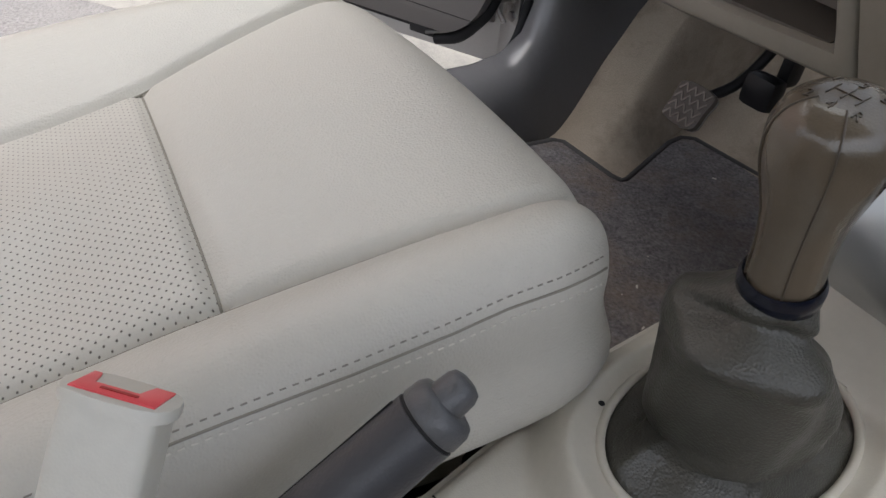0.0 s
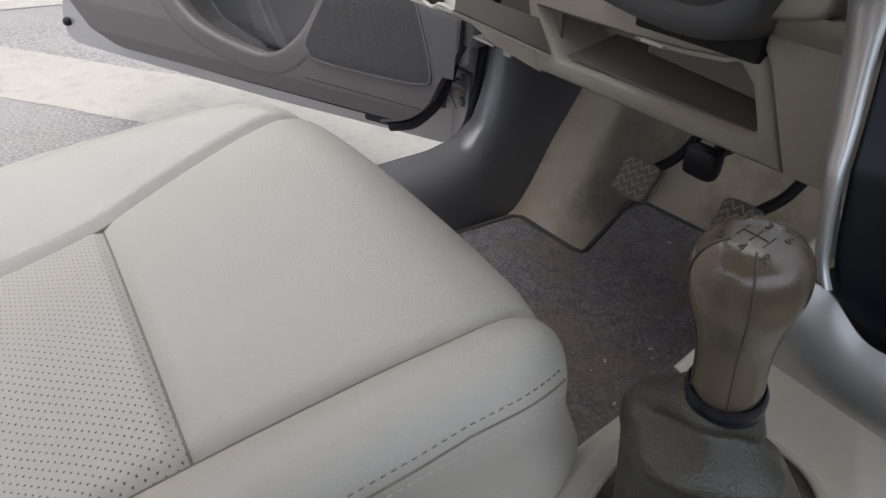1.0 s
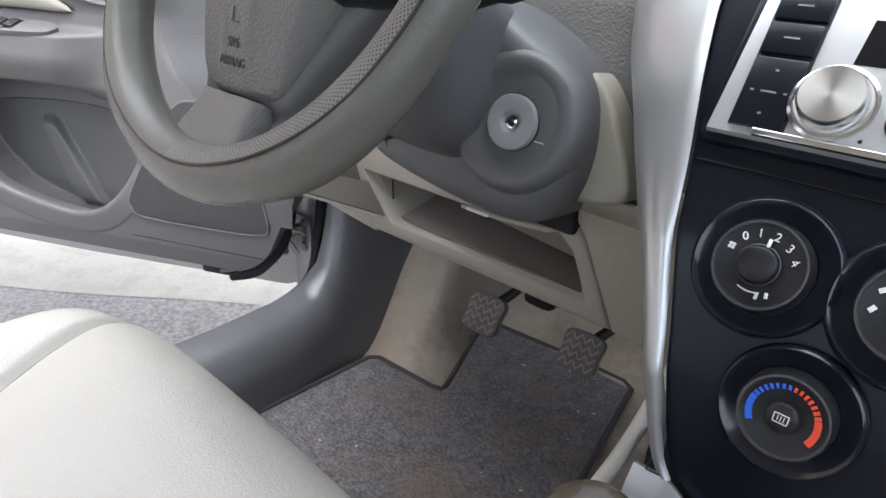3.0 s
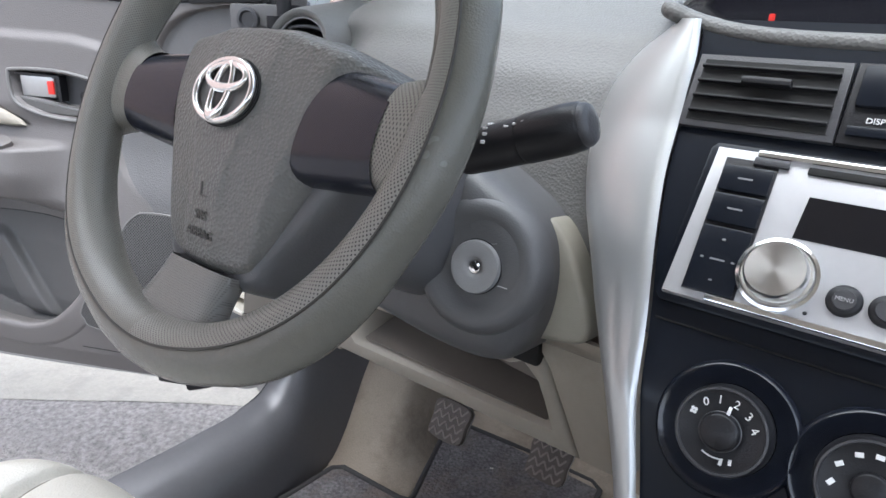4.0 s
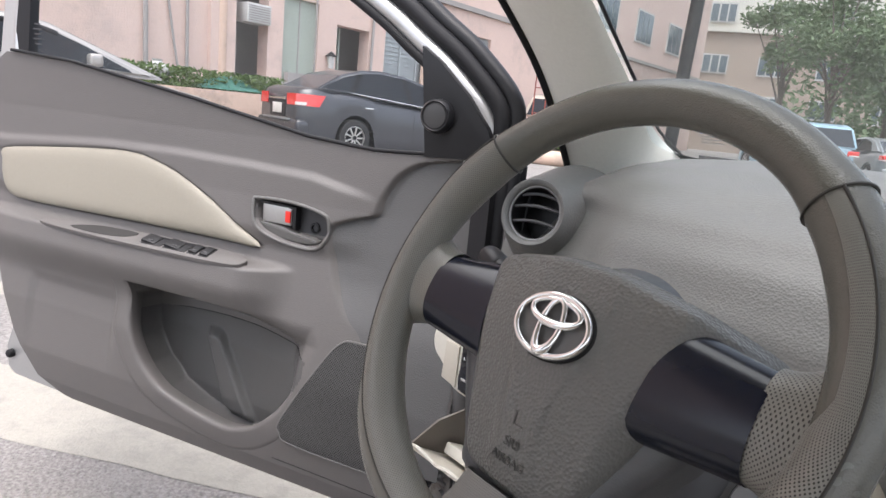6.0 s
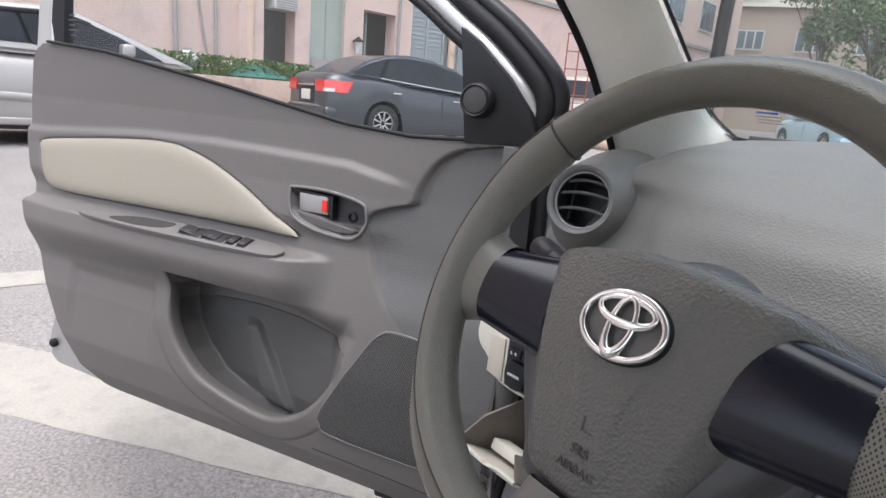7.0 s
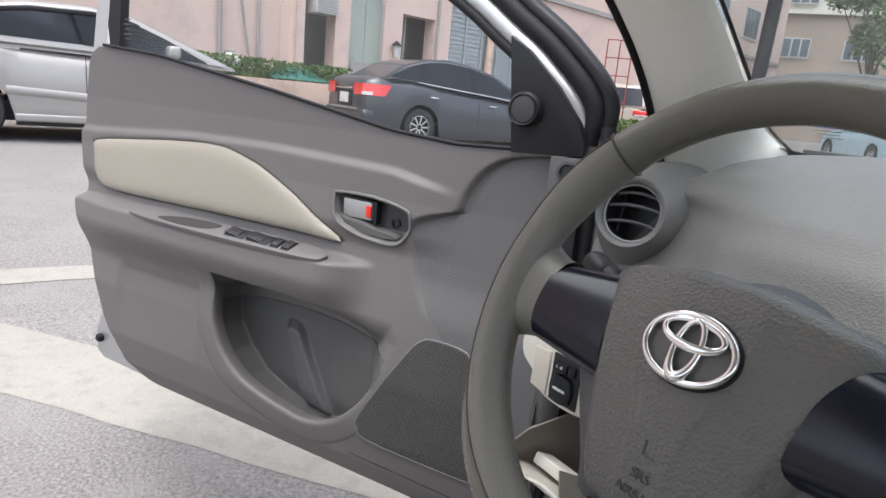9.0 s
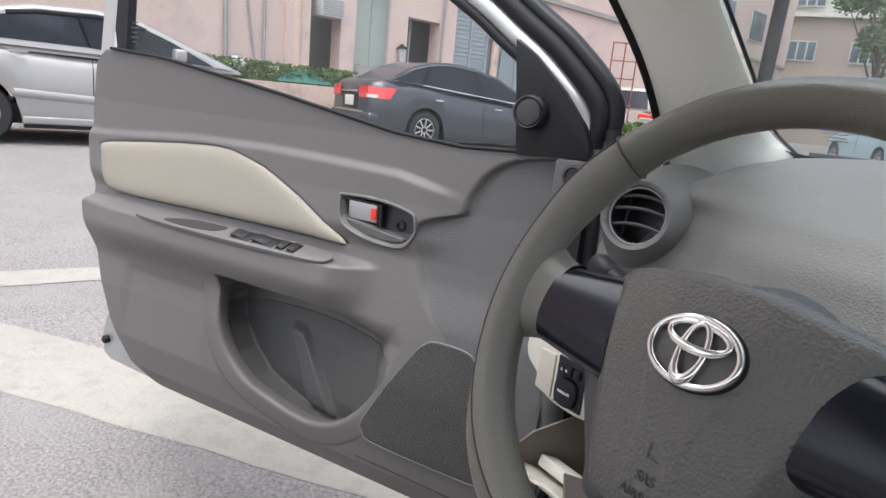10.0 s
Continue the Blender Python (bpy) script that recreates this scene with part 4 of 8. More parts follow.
def stereo():
    m = frame_at((-0.019, stack_y(0.829) - 0.002, 0.829), (1, 0, 0), (0, stack_y(0.873) - stack_y(0.786), 0.087))
    st = thing("car_stereo", "silver double height car stereo with black display", "stereo", m)
    L = dict(local=True)
    part("surround", prism([(-0.098, -0.050), (-0.094, -0.055), (0.094, -0.055), (0.098, -0.050), (0.095, 0.051), (0.091, 0.055), (-0.091, 0.055), (-0.095, 0.051)], -0.02, 0.003, None, 0.002), M_PANEL, st, "black surround", **L)
    part("faceplate", prism([(-0.093, -0.050), (0.093, -0.050), (0.089, 0.050), (-0.089, 0.050)], 0.0, 0.009, None, 0.003), M_STEREO, st, "satin silver faceplate", **L)
    part("chrome_edge", rbox((0.012, 0.0475, 0.010), (0.152, 0.004, 0.004), 0.001), M_CHROME, st, **L)
    part("chrome_edge", rbox((0.012, -0.0475, 0.010), (0.157, 0.004, 0.005), 0.001), M_CHROME, st, **L)
    part("disc_slot", rbox((0.025, 0.0415, 0.0095), (0.12, 0.0045, 0.003), 0.0008), M_RECESS, st, **L)
    part("eject_button", rbox((-0.055, 0.0425, 0.0105), (0.020, 0.005, 0.003), 0.001), M_GREYDK, st, **L)
    for y, h in ((0.029, 0.017), (0.009, 0.019), (-0.024, 0.042)):
        b = part("side_button", rbox((-0.066, y, 0.0105), (0.029, h, 0.004), 0.0015), M_PANEL, st, "black side button", **L)
        part("print_bar", rbox((-0.066, y, 0.0128), (0.0085, 0.0010, 0.0004), 0), M_DIMPRINT, b, **L)
        if h > 0.03:
            for dx, dy in ((0, 0.013), (0, -0.013), (0.009, 0), (-0.009, 0)):
                part("arrow_mark", rbox((-0.066 + dx, y + dy, 0.0128), (0.0018, 0.0011, 0.0004), 0), M_DIMPRINT, b, **L)
    part("button_column", rbox((-0.066, -0.001, 0.0088), (0.031, 0.088, 0.002), 0.0005), M_BLACK, st, **L)
    part("display", prism([(-0.032, 0.000), (0.070, 0.000), (0.070, 0.026), (-0.030, 0.026)], 0.008, 0.0094, None), M_SCREEN, st, "unlit black display", **L)
    part("maker_badge", rbox((0.020, 0.0315, 0.0094), (0.020, 0.0045, 0.0006), 0), M_BLACK, st, "dark maker's mark drawn as a plain bar", **L)
    k = part("volume_knob", revolve([(0.0198, 0.008), (0.0198, 0.012), (0.0185, 0.014), (0.0170, 0.014), (0.0166, 0.022), (0.0155, 0.0240), (0, 0.0240)], 56, Matrix.Translation((-0.033, -0.024, 0))), M_KNOBMETAL, st, "brushed metal volume knob", **L)
    part("knob_ring", revolve([(0.0214, 0.0085), (0.0217, 0.0125), (0.0198, 0.013), (0.0190, 0.010)], 56, Matrix.Translation((-0.033, -0.024, 0))), M_CHROME, k, **L)
    for x in (0.002, 0.022, 0.042, 0.062):
        b = part("round_button", revolve([(0.0088, 0.008), (0.0088, 0.011), (0.0072, 0.0125), (0, 0.0125)], 28, Matrix.Translation((x, -0.029, 0))), M_BLACK, st, **L)
        part("button_cap", revolve([(0.0058, 0.012), (0.0055, 0.0135), (0, 0.0135)], 24, Matrix.Translation((x, -0.029, 0))), M_GREYDK, b, **L)
    part("lettering", text_bm("MENU", 0.0032, Matrix.Translation((0.002, -0.029, 0.0137))), M_STEREO, st, local=True, smooth=False)
    part("mic_hole", revolve([(0.0012, 0.0092), (0, 0.0096)], 10, Matrix.Translation((-0.014, -0.041, 0))), M_RECESS, st, **L)
    return st


# ---- steering wheel and column ----
def steering():
    m = pose(-0.345, 0.008, 0.8976, 62.3)
    w = thing("steering_wheel", "taupe leather three spoke steering wheel", "steering wheel", m)
    L = dict(local=True)
    R = 0.164

    def rim_r(a):   # thicker in the hand grips
        d = math.degrees(a) % 360
        g = max(ss(12, 30, d) * ss(52, 40, d), ss(128, 140, d) * ss(168, 150, d))
        low = ss(195, 240, d) * ss(345, 300, d)
        return 0.0152 + 0.0016 * g + 0.0012 * low

    def rim(a0, a1, n, grow=0.0, name="rim", material=M_RIM, label="", full=False):
        """A length of the rim from angle a0 to a1 in degrees; its section is flattened on the inside."""
        bm = bmesh.new()
        k = 28
        rows = []
        for i in range(n + (0 if full else 1)):
            t = radians(a0 + (a1 - a0) * i / n)
            r = rim_r(t) + grow
            rr = R + 0.0045 * max(0, math.cos(4 * t + math.pi)) * ss(200, 225, math.degrees(t) % 360)
            row = []
            for j in range(k):
                p = 2 * math.pi * j / k
                c, s = math.cos(p), math.sin(p)
                q = 1.0 + 0.06 * math.cos(2 * p)
                row.append(bm.verts.new(((rr + r * c * q) * math.cos(t), (rr + r * c * q) * math.sin(t), r * 1.06 * s)))
            rows.append(row)
        pairs = list(zip(rows, rows[1:])) + ([(rows[-1], rows[0])] if full else [])
        for p, q in pairs:
            for i in range(k):
                j = (i + 1) % k
                bm.faces.new((p[i], p[j], q[j], q[i]))
        if not full:
            bm.faces.new(rows[0][::-1])
            bm.faces.new(rows[-1])
        bmesh.ops.recalc_face_normals(bm, faces=bm.faces[:])
        return part(name, bm, material, w, label, **L)
    rim(0, 360, 180, full=True, label="taupe leather rim, polished by use")
    # perforated grips, a hair proud of the rim, on the face and inside
    def grip(a0, a1, p0, p1):
        def f(a, b, p1=p1):
            t = radians(a0 + (a1 - a0) * a)
            if a1 < 90:      # on the stack's side the strip narrows above the spoke
                p1 = interp(math.degrees(t), [-90, -12, 4, 42], [p1, p1, 112, 102])
            low = ss(-30, -75, math.degrees(t)) if math.degrees(t) < 90 else ss(210, 255, math.degrees(t))
            q0 = p0 + 28 * low
            p = radians(q0 + (p1 - q0) * b)
            edge = min(a, 1 - a) * 12
            r = rim_r(t) + 0.0009 * min(1, edge + 0.2)
            q = 1.0 + 0.06 * math.cos(2 * p)
            return ((R + r * math.cos(p) * q) * math.cos(t), (R + r * math.cos(p) * q) * math.sin(t), r * 1.06 * math.sin(p))
        return unwrap(surf(f, 60, 14), 60, 14, R * radians(abs(a1 - a0)), 0.017 * radians(abs(p1 - p0)))
    for a0, a1 in ((-90, 42), (138, 270)):
        part("grip", grip(a0, a1, 70, 215), M_GRIP if a1 < 90 else M_GRIP_SOFT, w, "perforated leather grip", **L)
    for ang in (42, 138):
        ring = []
        t = radians(ang)
        for p in np.linspace(0, 2 * math.pi, 28, endpoint=False):
            r = rim_r(t) + 0.0006
            q = 1.0 + 0.06 * math.cos(2 * p)
            ring.append(((R + r * math.cos(p) * q) * math.cos(t), (R + r * math.cos(p) * q) * math.sin(t), r * 1.06 * math.sin(p)))
        part("rim_seam", sweep(ring, 0.0009, 6, closed=True), M_RIMSEAM, w, **L)
    for a0, a1 in ((-90, 42), (138, 270)):
        pts = []
        for t in np.radians(np.linspace(a0, a1, 60)):
            dg = math.degrees(t)
            p, r = radians(69 + 28 * (ss(-30, -75, dg) if dg < 90 else ss(210, 255, dg))), rim_r(t) + 0.0007
            q = 1.0 + 0.06 * math.cos(2 * p)
            pts.append(((R + r * math.cos(p) * q) * math.cos(t), (R + r * math.cos(p) * q) * math.sin(t), r * 1.06 * math.sin(p)))
        part("grip_seam", sweep(pts, 0.0009, 6), M_RIMSEAM, w, **L)

    # airbag pad: flat centre, flanks falling back to the spokes
    half = [(0.046, 0.0), (0.046, 0.022), (0.041, 0.060), (0.036, 0.092), (0.031, 0.112), (0.024, 0.116), (0.016, 0.104), (0.006, 0.088), (-0.010, 0.079), (-0.030, 0.078), (-0.052, 0.074), (-0.078, 0.063), (-0.103, 0.050), (-0.114, 0.037), (-0.117, 0.0)]
    outline = [(x, y) for y, x in half] + [(-x, y) for y, x in half[-2:0:-1]]
    outline = round_poly(outline, 6)

    def pad(a, b):
        i = a * len(outline)
        x, y = outline[int(i) % len(outline)]
        k = 1 - b
        # the centre line of the pad
        cy = -0.03
        px, py = x * k, cy + (y - cy) * k
        zc = 0.010 - 0.0016 * ((py - 0.0) / 0.03) ** 2 * (1 if py < 0 else 1.6)
        band = 0.016 + 0.016 * ss(-0.06, 0.0, py)                 # flat band down the middle
        crease = interp(py, [-0.101, -0.056, -0.015, 0.021], [0.043, 0.053, 0.065, 0.074])   # beyond it the flanks fall away
        w = abs(px)
        drop = 0.16 * max(0, w - band) + 0.0014 * ss(band - 0.001, band + 0.0015, w) + 0.80 * max(0, w - crease)
        rim_drop = 0.012 * ss(0.86, 1.0, k) ** 2
        return (px, py, zc - drop - rim_drop)
    n = len(outline)
    bm = surf(pad, n, 44, wrap=True)
    bm2 = surf(lambda a, b: Vector(pad(a, 0)) * 1.0 - Vector((0, 0, 0.035 * b)), n, 3, wrap=True)
    part("airbag_pad", join(bm, bm2), M_PAD, w, "grained taupe airbag pad", **L)
    # emblem: nested plain ovals of chrome on a dark disc
    def oval(cx, cy, rx, ry, thick, n=56, z=0.0135, swell=0.0):
        pts = [(cx + rx * math.cos(t), cy + ry * math.sin(t), z) for t in np.linspace(0, 2 * math.pi, n, endpoint=False)]
        return sweep(pts, [thick * (1 + swell * max(0, -math.sin(t)) ** 2) for t in np.linspace(0, 2 * math.pi, n, endpoint=False)], 14, closed=True)
    e = part("emblem", prism([(0.0285 * math.cos(t), -0.005 + 0.0195 * math.sin(t)) for t in np.linspace(0, 2 * math.pi, 48, endpoint=False)], 0.006, 0.0115, None, 0.001), M_DOOR_SM, w, "chrome emblem of plain ovals", **L)
    part("emblem_gap", oval(0, -0.005, 0.0300, 0.0214, 0.0012, z=0.0100), M_RECESS, e, **L)
    part("emblem_outer", oval(0, -0.005, 0.0280, 0.0196, 0.0023), M_CHROME, e, **L)
    part("emblem_cross", oval(0, 0.0035, 0.0190, 0.0078, 0.0020, z=0.0142, swell=0.75), M_CHROME, e, **L)
    part("emblem_upright", oval(0, -0.0055, 0.0078, 0.0172, 0.0021, z=0.0145, swell=0.75), M_CHROME, e, **L)
    part("lettering", text_bm("SRS", 0.0088, pose(0.0, -0.082, -0.0014, 16)), M_PAD_DK, w, "moulded lettering", local=True, smooth=False)
    part("lettering", text_bm("AIRBAG", 0.0082, pose(0.0, -0.093, -0.0048, 18)), M_PAD_DK, w, local=True, smooth=False)
    part("airbag_mark", join(rbox((-0.003, -0.066, 0.0026), (0.0010, 0.009, 0.0008), 0, Matrix.Rotation(radians(13), 4, "X")), rbox((0.0012, -0.0700, 0.0017), (0.007, 0.0010, 0.0008), 0)), M_PAD_DK, w, **L)
    # side spokes: black glossy sleeves, flaring into the rim
    for s in (-1, 1):
        def sleeve(a, b, s=s):
            x = 0.066 + 0.062 * b
            hh = 0.037 - 0.007 * b
            p = a * 2 * math.pi
            cy = -0.009 - 0.001 * b
            c, sn = math.cos(p), math.sin(p)
            e = 0.88
            yy = cy + hh * math.copysign(abs(c) ** e, c)
            zz = -0.018 + 0.004 * b + 0.021 * math.copysign(abs(sn) ** e, sn)
            return (s * (x + 0.006 * c * (1 - b)), yy, zz)
        bm = surf(sleeve, 32, 14, wrap=True)
        bmesh.ops.recalc_face_normals(bm, faces=bm.faces[:])
        part("spoke_sleeve", bm, M_PIANO, w, "glossy black spoke sleeve", **L)

        def root(a, b, s=s):
            x = 0.1255 + 0.0355 * b
            hh = 0.0312 + 0.018 * b ** 2.0
            p = a * 2 * math.pi
            c, sn = math.cos(p), math.sin(p)
            return (s * x, -0.008 + hh * math.copysign(abs(c) ** 0.88, c), -0.0152 + 0.010 * b + (0.0212 - 0.008 * b) * math.copysign(abs(sn) ** 0.88, sn))
        bm = unwrap(surf(root, 72, 24, wrap=True), 72, 24, 0.16, 0.042)
        bmesh.ops.recalc_face_normals(bm, faces=bm.faces[:])
        part("spoke_root", bm, M_GRIP if s > 0 else M_GRIP_SOFT, w, "perforated leather spoke root", **L)
    # lower spoke
    def low(a, b):
        y = -0.112 - 0.046 * b
        hw = 0.034 + 0.002 * b + 0.016 * b ** 3
        p = a * 2 * math.pi
        c, sn = math.cos(p), math.sin(p)
        return (hw * math.copysign(abs(c) ** 0.5, c), y, -0.020 + 0.012 * b + 0.012 * math.copysign(abs(sn) ** 0.6, sn))
    bm = surf(low, 40, 12, wrap=True)
    bmesh.ops.recalc_face_normals(bm, faces=bm.faces[:])
    part("lower_spoke", bm, dotted(mat("spoke_weave", (0.165, 0.159, 0.147), 0.38, var=0.06), 0.0015, 0.2, (0.11, 0.105, 0.096), turn=0), w, "textured grey lower spoke", **L)
    shell_line = [(-0.092, 0.004), (-0.050, 0.014), (0.050, 0.014), (0.092, 0.004), (0.100, -0.022), (0.088, -0.050), (0.058, -0.096), (0.040, -0.118), (-0.040, -0.118), (-0.058, -0.096), (-0.088, -0.050), (-0.100, -0.022)]
    part("hub_shell", prism(round_poly(shell_line, 4), -0.055, -0.018, None, 0.014, 4), M_SHROUD, w, "dark rear hub shell", **L)
    part("hub_back", revolve([(0.05, -0.03), (0.062, -0.055), (0.055, -0.085), (0, -0.085)], 40), M_GREYDK, w, **L)

    # column shroud with ignition lock
    c = thing("steering_column", "dark grey column shroud with ignition lock", "steering column", Matrix.Translation((-0.33, 0.2, 0.70)))
    ax = Vector((0, 0.885, -0.465))
    o = Vector((-0.345, 0.008, 0.8976))
    def neck(a, b):
        d = 0.062 + 0.17 * b
        p = a * 2 * math.pi
        cc, sn = math.cos(p), math.sin(p)
        hx, hz = 0.052 + 0.006 * ss(0, 0.4, b), 0.038 + 0.008 * ss(0, 0.4, b)
        if sn < 0:
            hz += 0.042 * ss(0.22, 0.62, b)
        if cc < 0:
            hx += 0.034 * ss(0.22, 0.62, b)
        return o + ax * d + Vector((hx * math.copysign(abs(cc) ** 0.62, cc), 0, 0)) + Vector((0, 0.465, 0.885)) * (hz * math.copysign(abs(sn) ** 0.62, sn) - 0.004)
    bm = surf(neck, 48, 14, wrap=True)
    bm.verts.ensure_lookup_table()
    bm.faces.new([bm.verts[i] for i in range(48)])
    bmesh.ops.recalc_face_normals(bm, faces=bm.faces[:])
    part("neck", bm, M_SHROUD, c, "dark grey column neck")
    lobe = round_poly([(-0.436, 0.712), (-0.420, 0.693), (-0.330, 0.678), (-0.262, 0.676), (-0.228, 0.688), (-0.212, 0.720), (-0.210, 0.762), (-0.222, 0.797), (-0.258, 0.822), (-0.330, 0.848), (-0.450, 0.850), (-0.476, 0.790)], 5)
    lm = frame_at((0, 0.168, 0.76), (1, 0, 0), (0, 0.10, 0.99))
    bm = prism([(x, z - 0.76) for x, z in lobe], -0.11, 0.010, lm, 0.028, 5)
    part("shroud", bm, M_SHROUD, c, "dark grey plastic shroud")
    km = frame_at((-0.262, 0.152, 0.762), (0.985, 0.12, -0.05), (0.02, 0.22, 0.97)) @ Matrix.Scale(0.82, 4)
    part("lock_boss", revolve([(0.072, -0.022), (0.066, -0.004), (0.058, 0.001), (0.050, 0.000), (0.041, -0.005), (0.0270, -0.005)], 64, km), M_SHROUD, c)
    k = part("ignition_lock", revolve([(0.0262, -0.012), (0.0262, 0.000), (0.0250, 0.0022), (0.012, 0.0030), (0.0085, 0.0012), (0.0050, -0.004), (0, -0.004)], 56, km), M_LOCK, c, "grey ignition lock face")
    part("lock_gap", revolve([(0.0272, -0.0046), (0.0272, -0.0030), (0.0260, -0.0030)], 56, km), M_RECESS, k)
    part("lock_cylinder", revolve([(0.0062, -0.006), (0.0060, 0.0006), (0.0045, 0.0010), (0, 0.0010)], 24, km), M_CHROME, k, "bright lock cylinder")
    part("key_slot", at(rbox((0.0008, 0.0012, 0.0012), (0.0034, 0.0090, 0.0016), 0.0004, Matrix.Rotation(radians(40), 4, "Z")), km), M_RECESS, k)
    part("index_mark", at(rbox((0.031, -0.012, -0.0035), (0.010, 0.0008, 0.001), 0), km), M_STEREO, k)
    # stalks
    st = thing("wiper_stalk", "black wiper stalk with white markings", "control stalk", Matrix.Translation((-0.24, 0.10, 0.86)))
    a0, a1 = Vector((-0.285, 0.088, 0.845)), Vector((-0.152, 0.100, 0.893))
    d = (a1 - a0).normalized()
    part("stem", sweep([a0 + d * t for t in (0, 0.03, 0.05, 0.058, 0.075, 0.10)], [0.010, 0.0098, 0.0105, 0.0135, 0.0142, 0.0144], 24), M_BLACK, st)
    part("knob", sweep([a0 + d * t for t in (0.100, 0.103, 0.128, 0.137, 0.141, 0.1425)], [0.0140, 0.0150, 0.0150, 0.0140, 0.011, 0.005], 28), M_BLACK, st)
    part("end_cap", sweep([a0 + d * t for t in (0.1390, 0.1405, 0.1432, 0.1440)], [0.0128, 0.0128, 0.0110, 0.006], 28), M_GREYDK, st)
    fm = frame_at(a0 + d * 0.085, d, (0, 0.3, 0.95))
    for k in range(5):
        ang = radians(88 - 20 * k)
        q = fm @ Vector((-0.006 + 0.0012 * (k % 2), 0.0141 * math.cos(ang), 0.0141 * math.sin(ang)))
        part("print_mark", rbox(q, (0.0030, 0.0014, 0.0020), 0.0003), M_WHITE, st)
    for k in range(3):
        q = fm @ Vector((0.010 + 0.006 * k, 0.0142 * math.cos(radians(62)), 0.0142 * math.sin(radians(62))))
        part("print_mark", rbox(q, (0.0036, 0.0010, 0.0014), 0.0003), M_WHITE, st)
    ls = thing("indicator_stalk", "black plastic indicator stalk behind the wheel", "control stalk", Matrix.Translation((-0.46, 0.10, 0.88)))
    b0, b1 = Vector((-0.42, 0.085, 0.868)), Vector((-0.530, 0.108, 0.894))
    part("stem", sweep([b0.lerp(b1, t) for t in (0, 0.4, 0.6, 0.75)], [0.009, 0.009, 0.0105, 0.011], 20), M_BLACK, ls)
    part("knob", sweep([b0.lerp(b1, t) for t in (0.76, 0.79, 0.94, 0.99, 1.0)], [0.0105, 0.0118, 0.0118, 0.010, 0.006], 20), M_BLACK, ls)


# ---- driver's seat ----
SEAT_L, SEAT_R, SEAT_F, SEAT_B = -0.608, -0.106, -0.034, -0.66


def soft(ys, xs):
    p = smooth_path([(y, x, 0) for y, x in zip(ys, xs)], 8)
    return [q.x for q in p], [q.y for q in p]


SEAM_R = soft([-0.66, -0.36, -0.28, -0.18, -0.137, -0.10, -0.0755, -0.02], [-0.192, -0.190, -0.188, -0.180, -0.1745, -0.170, -0.168, -0.160])
SEAM_L = soft([-0.66, -0.45, -0.375, -0.328, -0.277, -0.233, -0.1965, -0.159, -0.134, -0.097, -0.02], [-0.430, -0.438, -0.4443, -0.4474, -0.457, -0.478, -0.495, -0.510, -0.5185, -0.5244, -0.527])


def seam_r(y):
    return interp(y, SEAM_R[0], SEAM_R[1])


def seam_l(y):
    return interp(y, SEAM_L[0], SEAM_L[1])


def seam_y(x):
    return -0.275


def seat_plan(y):
    rc = 0.085
    df = SEAT_F - y
    ins = 0.0 if df > rc else rc - math.sqrt(max(0, rc * rc - (rc - df) ** 2))
    rl = 0.150
    inl = 0.0 if df > rl else rl - math.sqrt(max(0, rl * rl - (rl - df) ** 2))
    return SEAT_L + inl * 0.75, SEAT_R - ins * 1.0


def seat_z(x, y):
    z = 0.536 + 0.185 * (y + 0.28) - 0.05 * ss(-0.42, -0.7, y)
    xl, xr = seam_l(y), seam_r(y)
    t = (x - (xl + xr) / 2) / ((xr - xl) / 2)
    z -= 0.004
    if abs(t) < 1:
        z += 0.010 * (1 - t * t)
        z += 0.0022 * math.sin(x * 38 + 1.0) * math.sin(y * 31) * ss(-0.26, -0.32, y)
        z -= 0.006 * math.exp(-((x + 0.27) / 0.05) ** 2 - ((y + 0.36) / 0.03) ** 2)
    L, R = seat_plan(y)
    if x > xr:
        k = (x - xr) / max(1e-4, R - xr)
        z += 0.022 * math.sin(min(1, k * 1.1) * math.pi / 2)
    if x < xl:
        k = (xl - x) / max(1e-4, xl - L)
        z += interp(y, [-0.6, -0.3, -0.12, -0.05], [0.040, 0.032, 0.020, 0.008]) * math.sin(min(1, k) * math.pi / 2) ** 1.2
    for d in (abs(x - xl), abs(x - xr)):
        z -= 0.0060 * math.exp(-(d / 0.0060) ** 2)
    if xl < x < xr:
        z -= 0.0055 * math.exp(-(abs(y - seam_y(x)) / 0.0055) ** 2)
    r = 0.062
    e = min(x - L, R - x)
    if e < r:
        z -= r * (1 - math.sqrt(max(0, 1 - ((r - e) / r) ** 2))) * (1.0 if x > -0.35 else 0.9)
    f = SEAT_F - y
    rf = 0.075
    if f < rf:
        z -= rf * (1 - math.sqrt(max(0, 1 - ((rf - f) / rf) ** 2)))
    return z


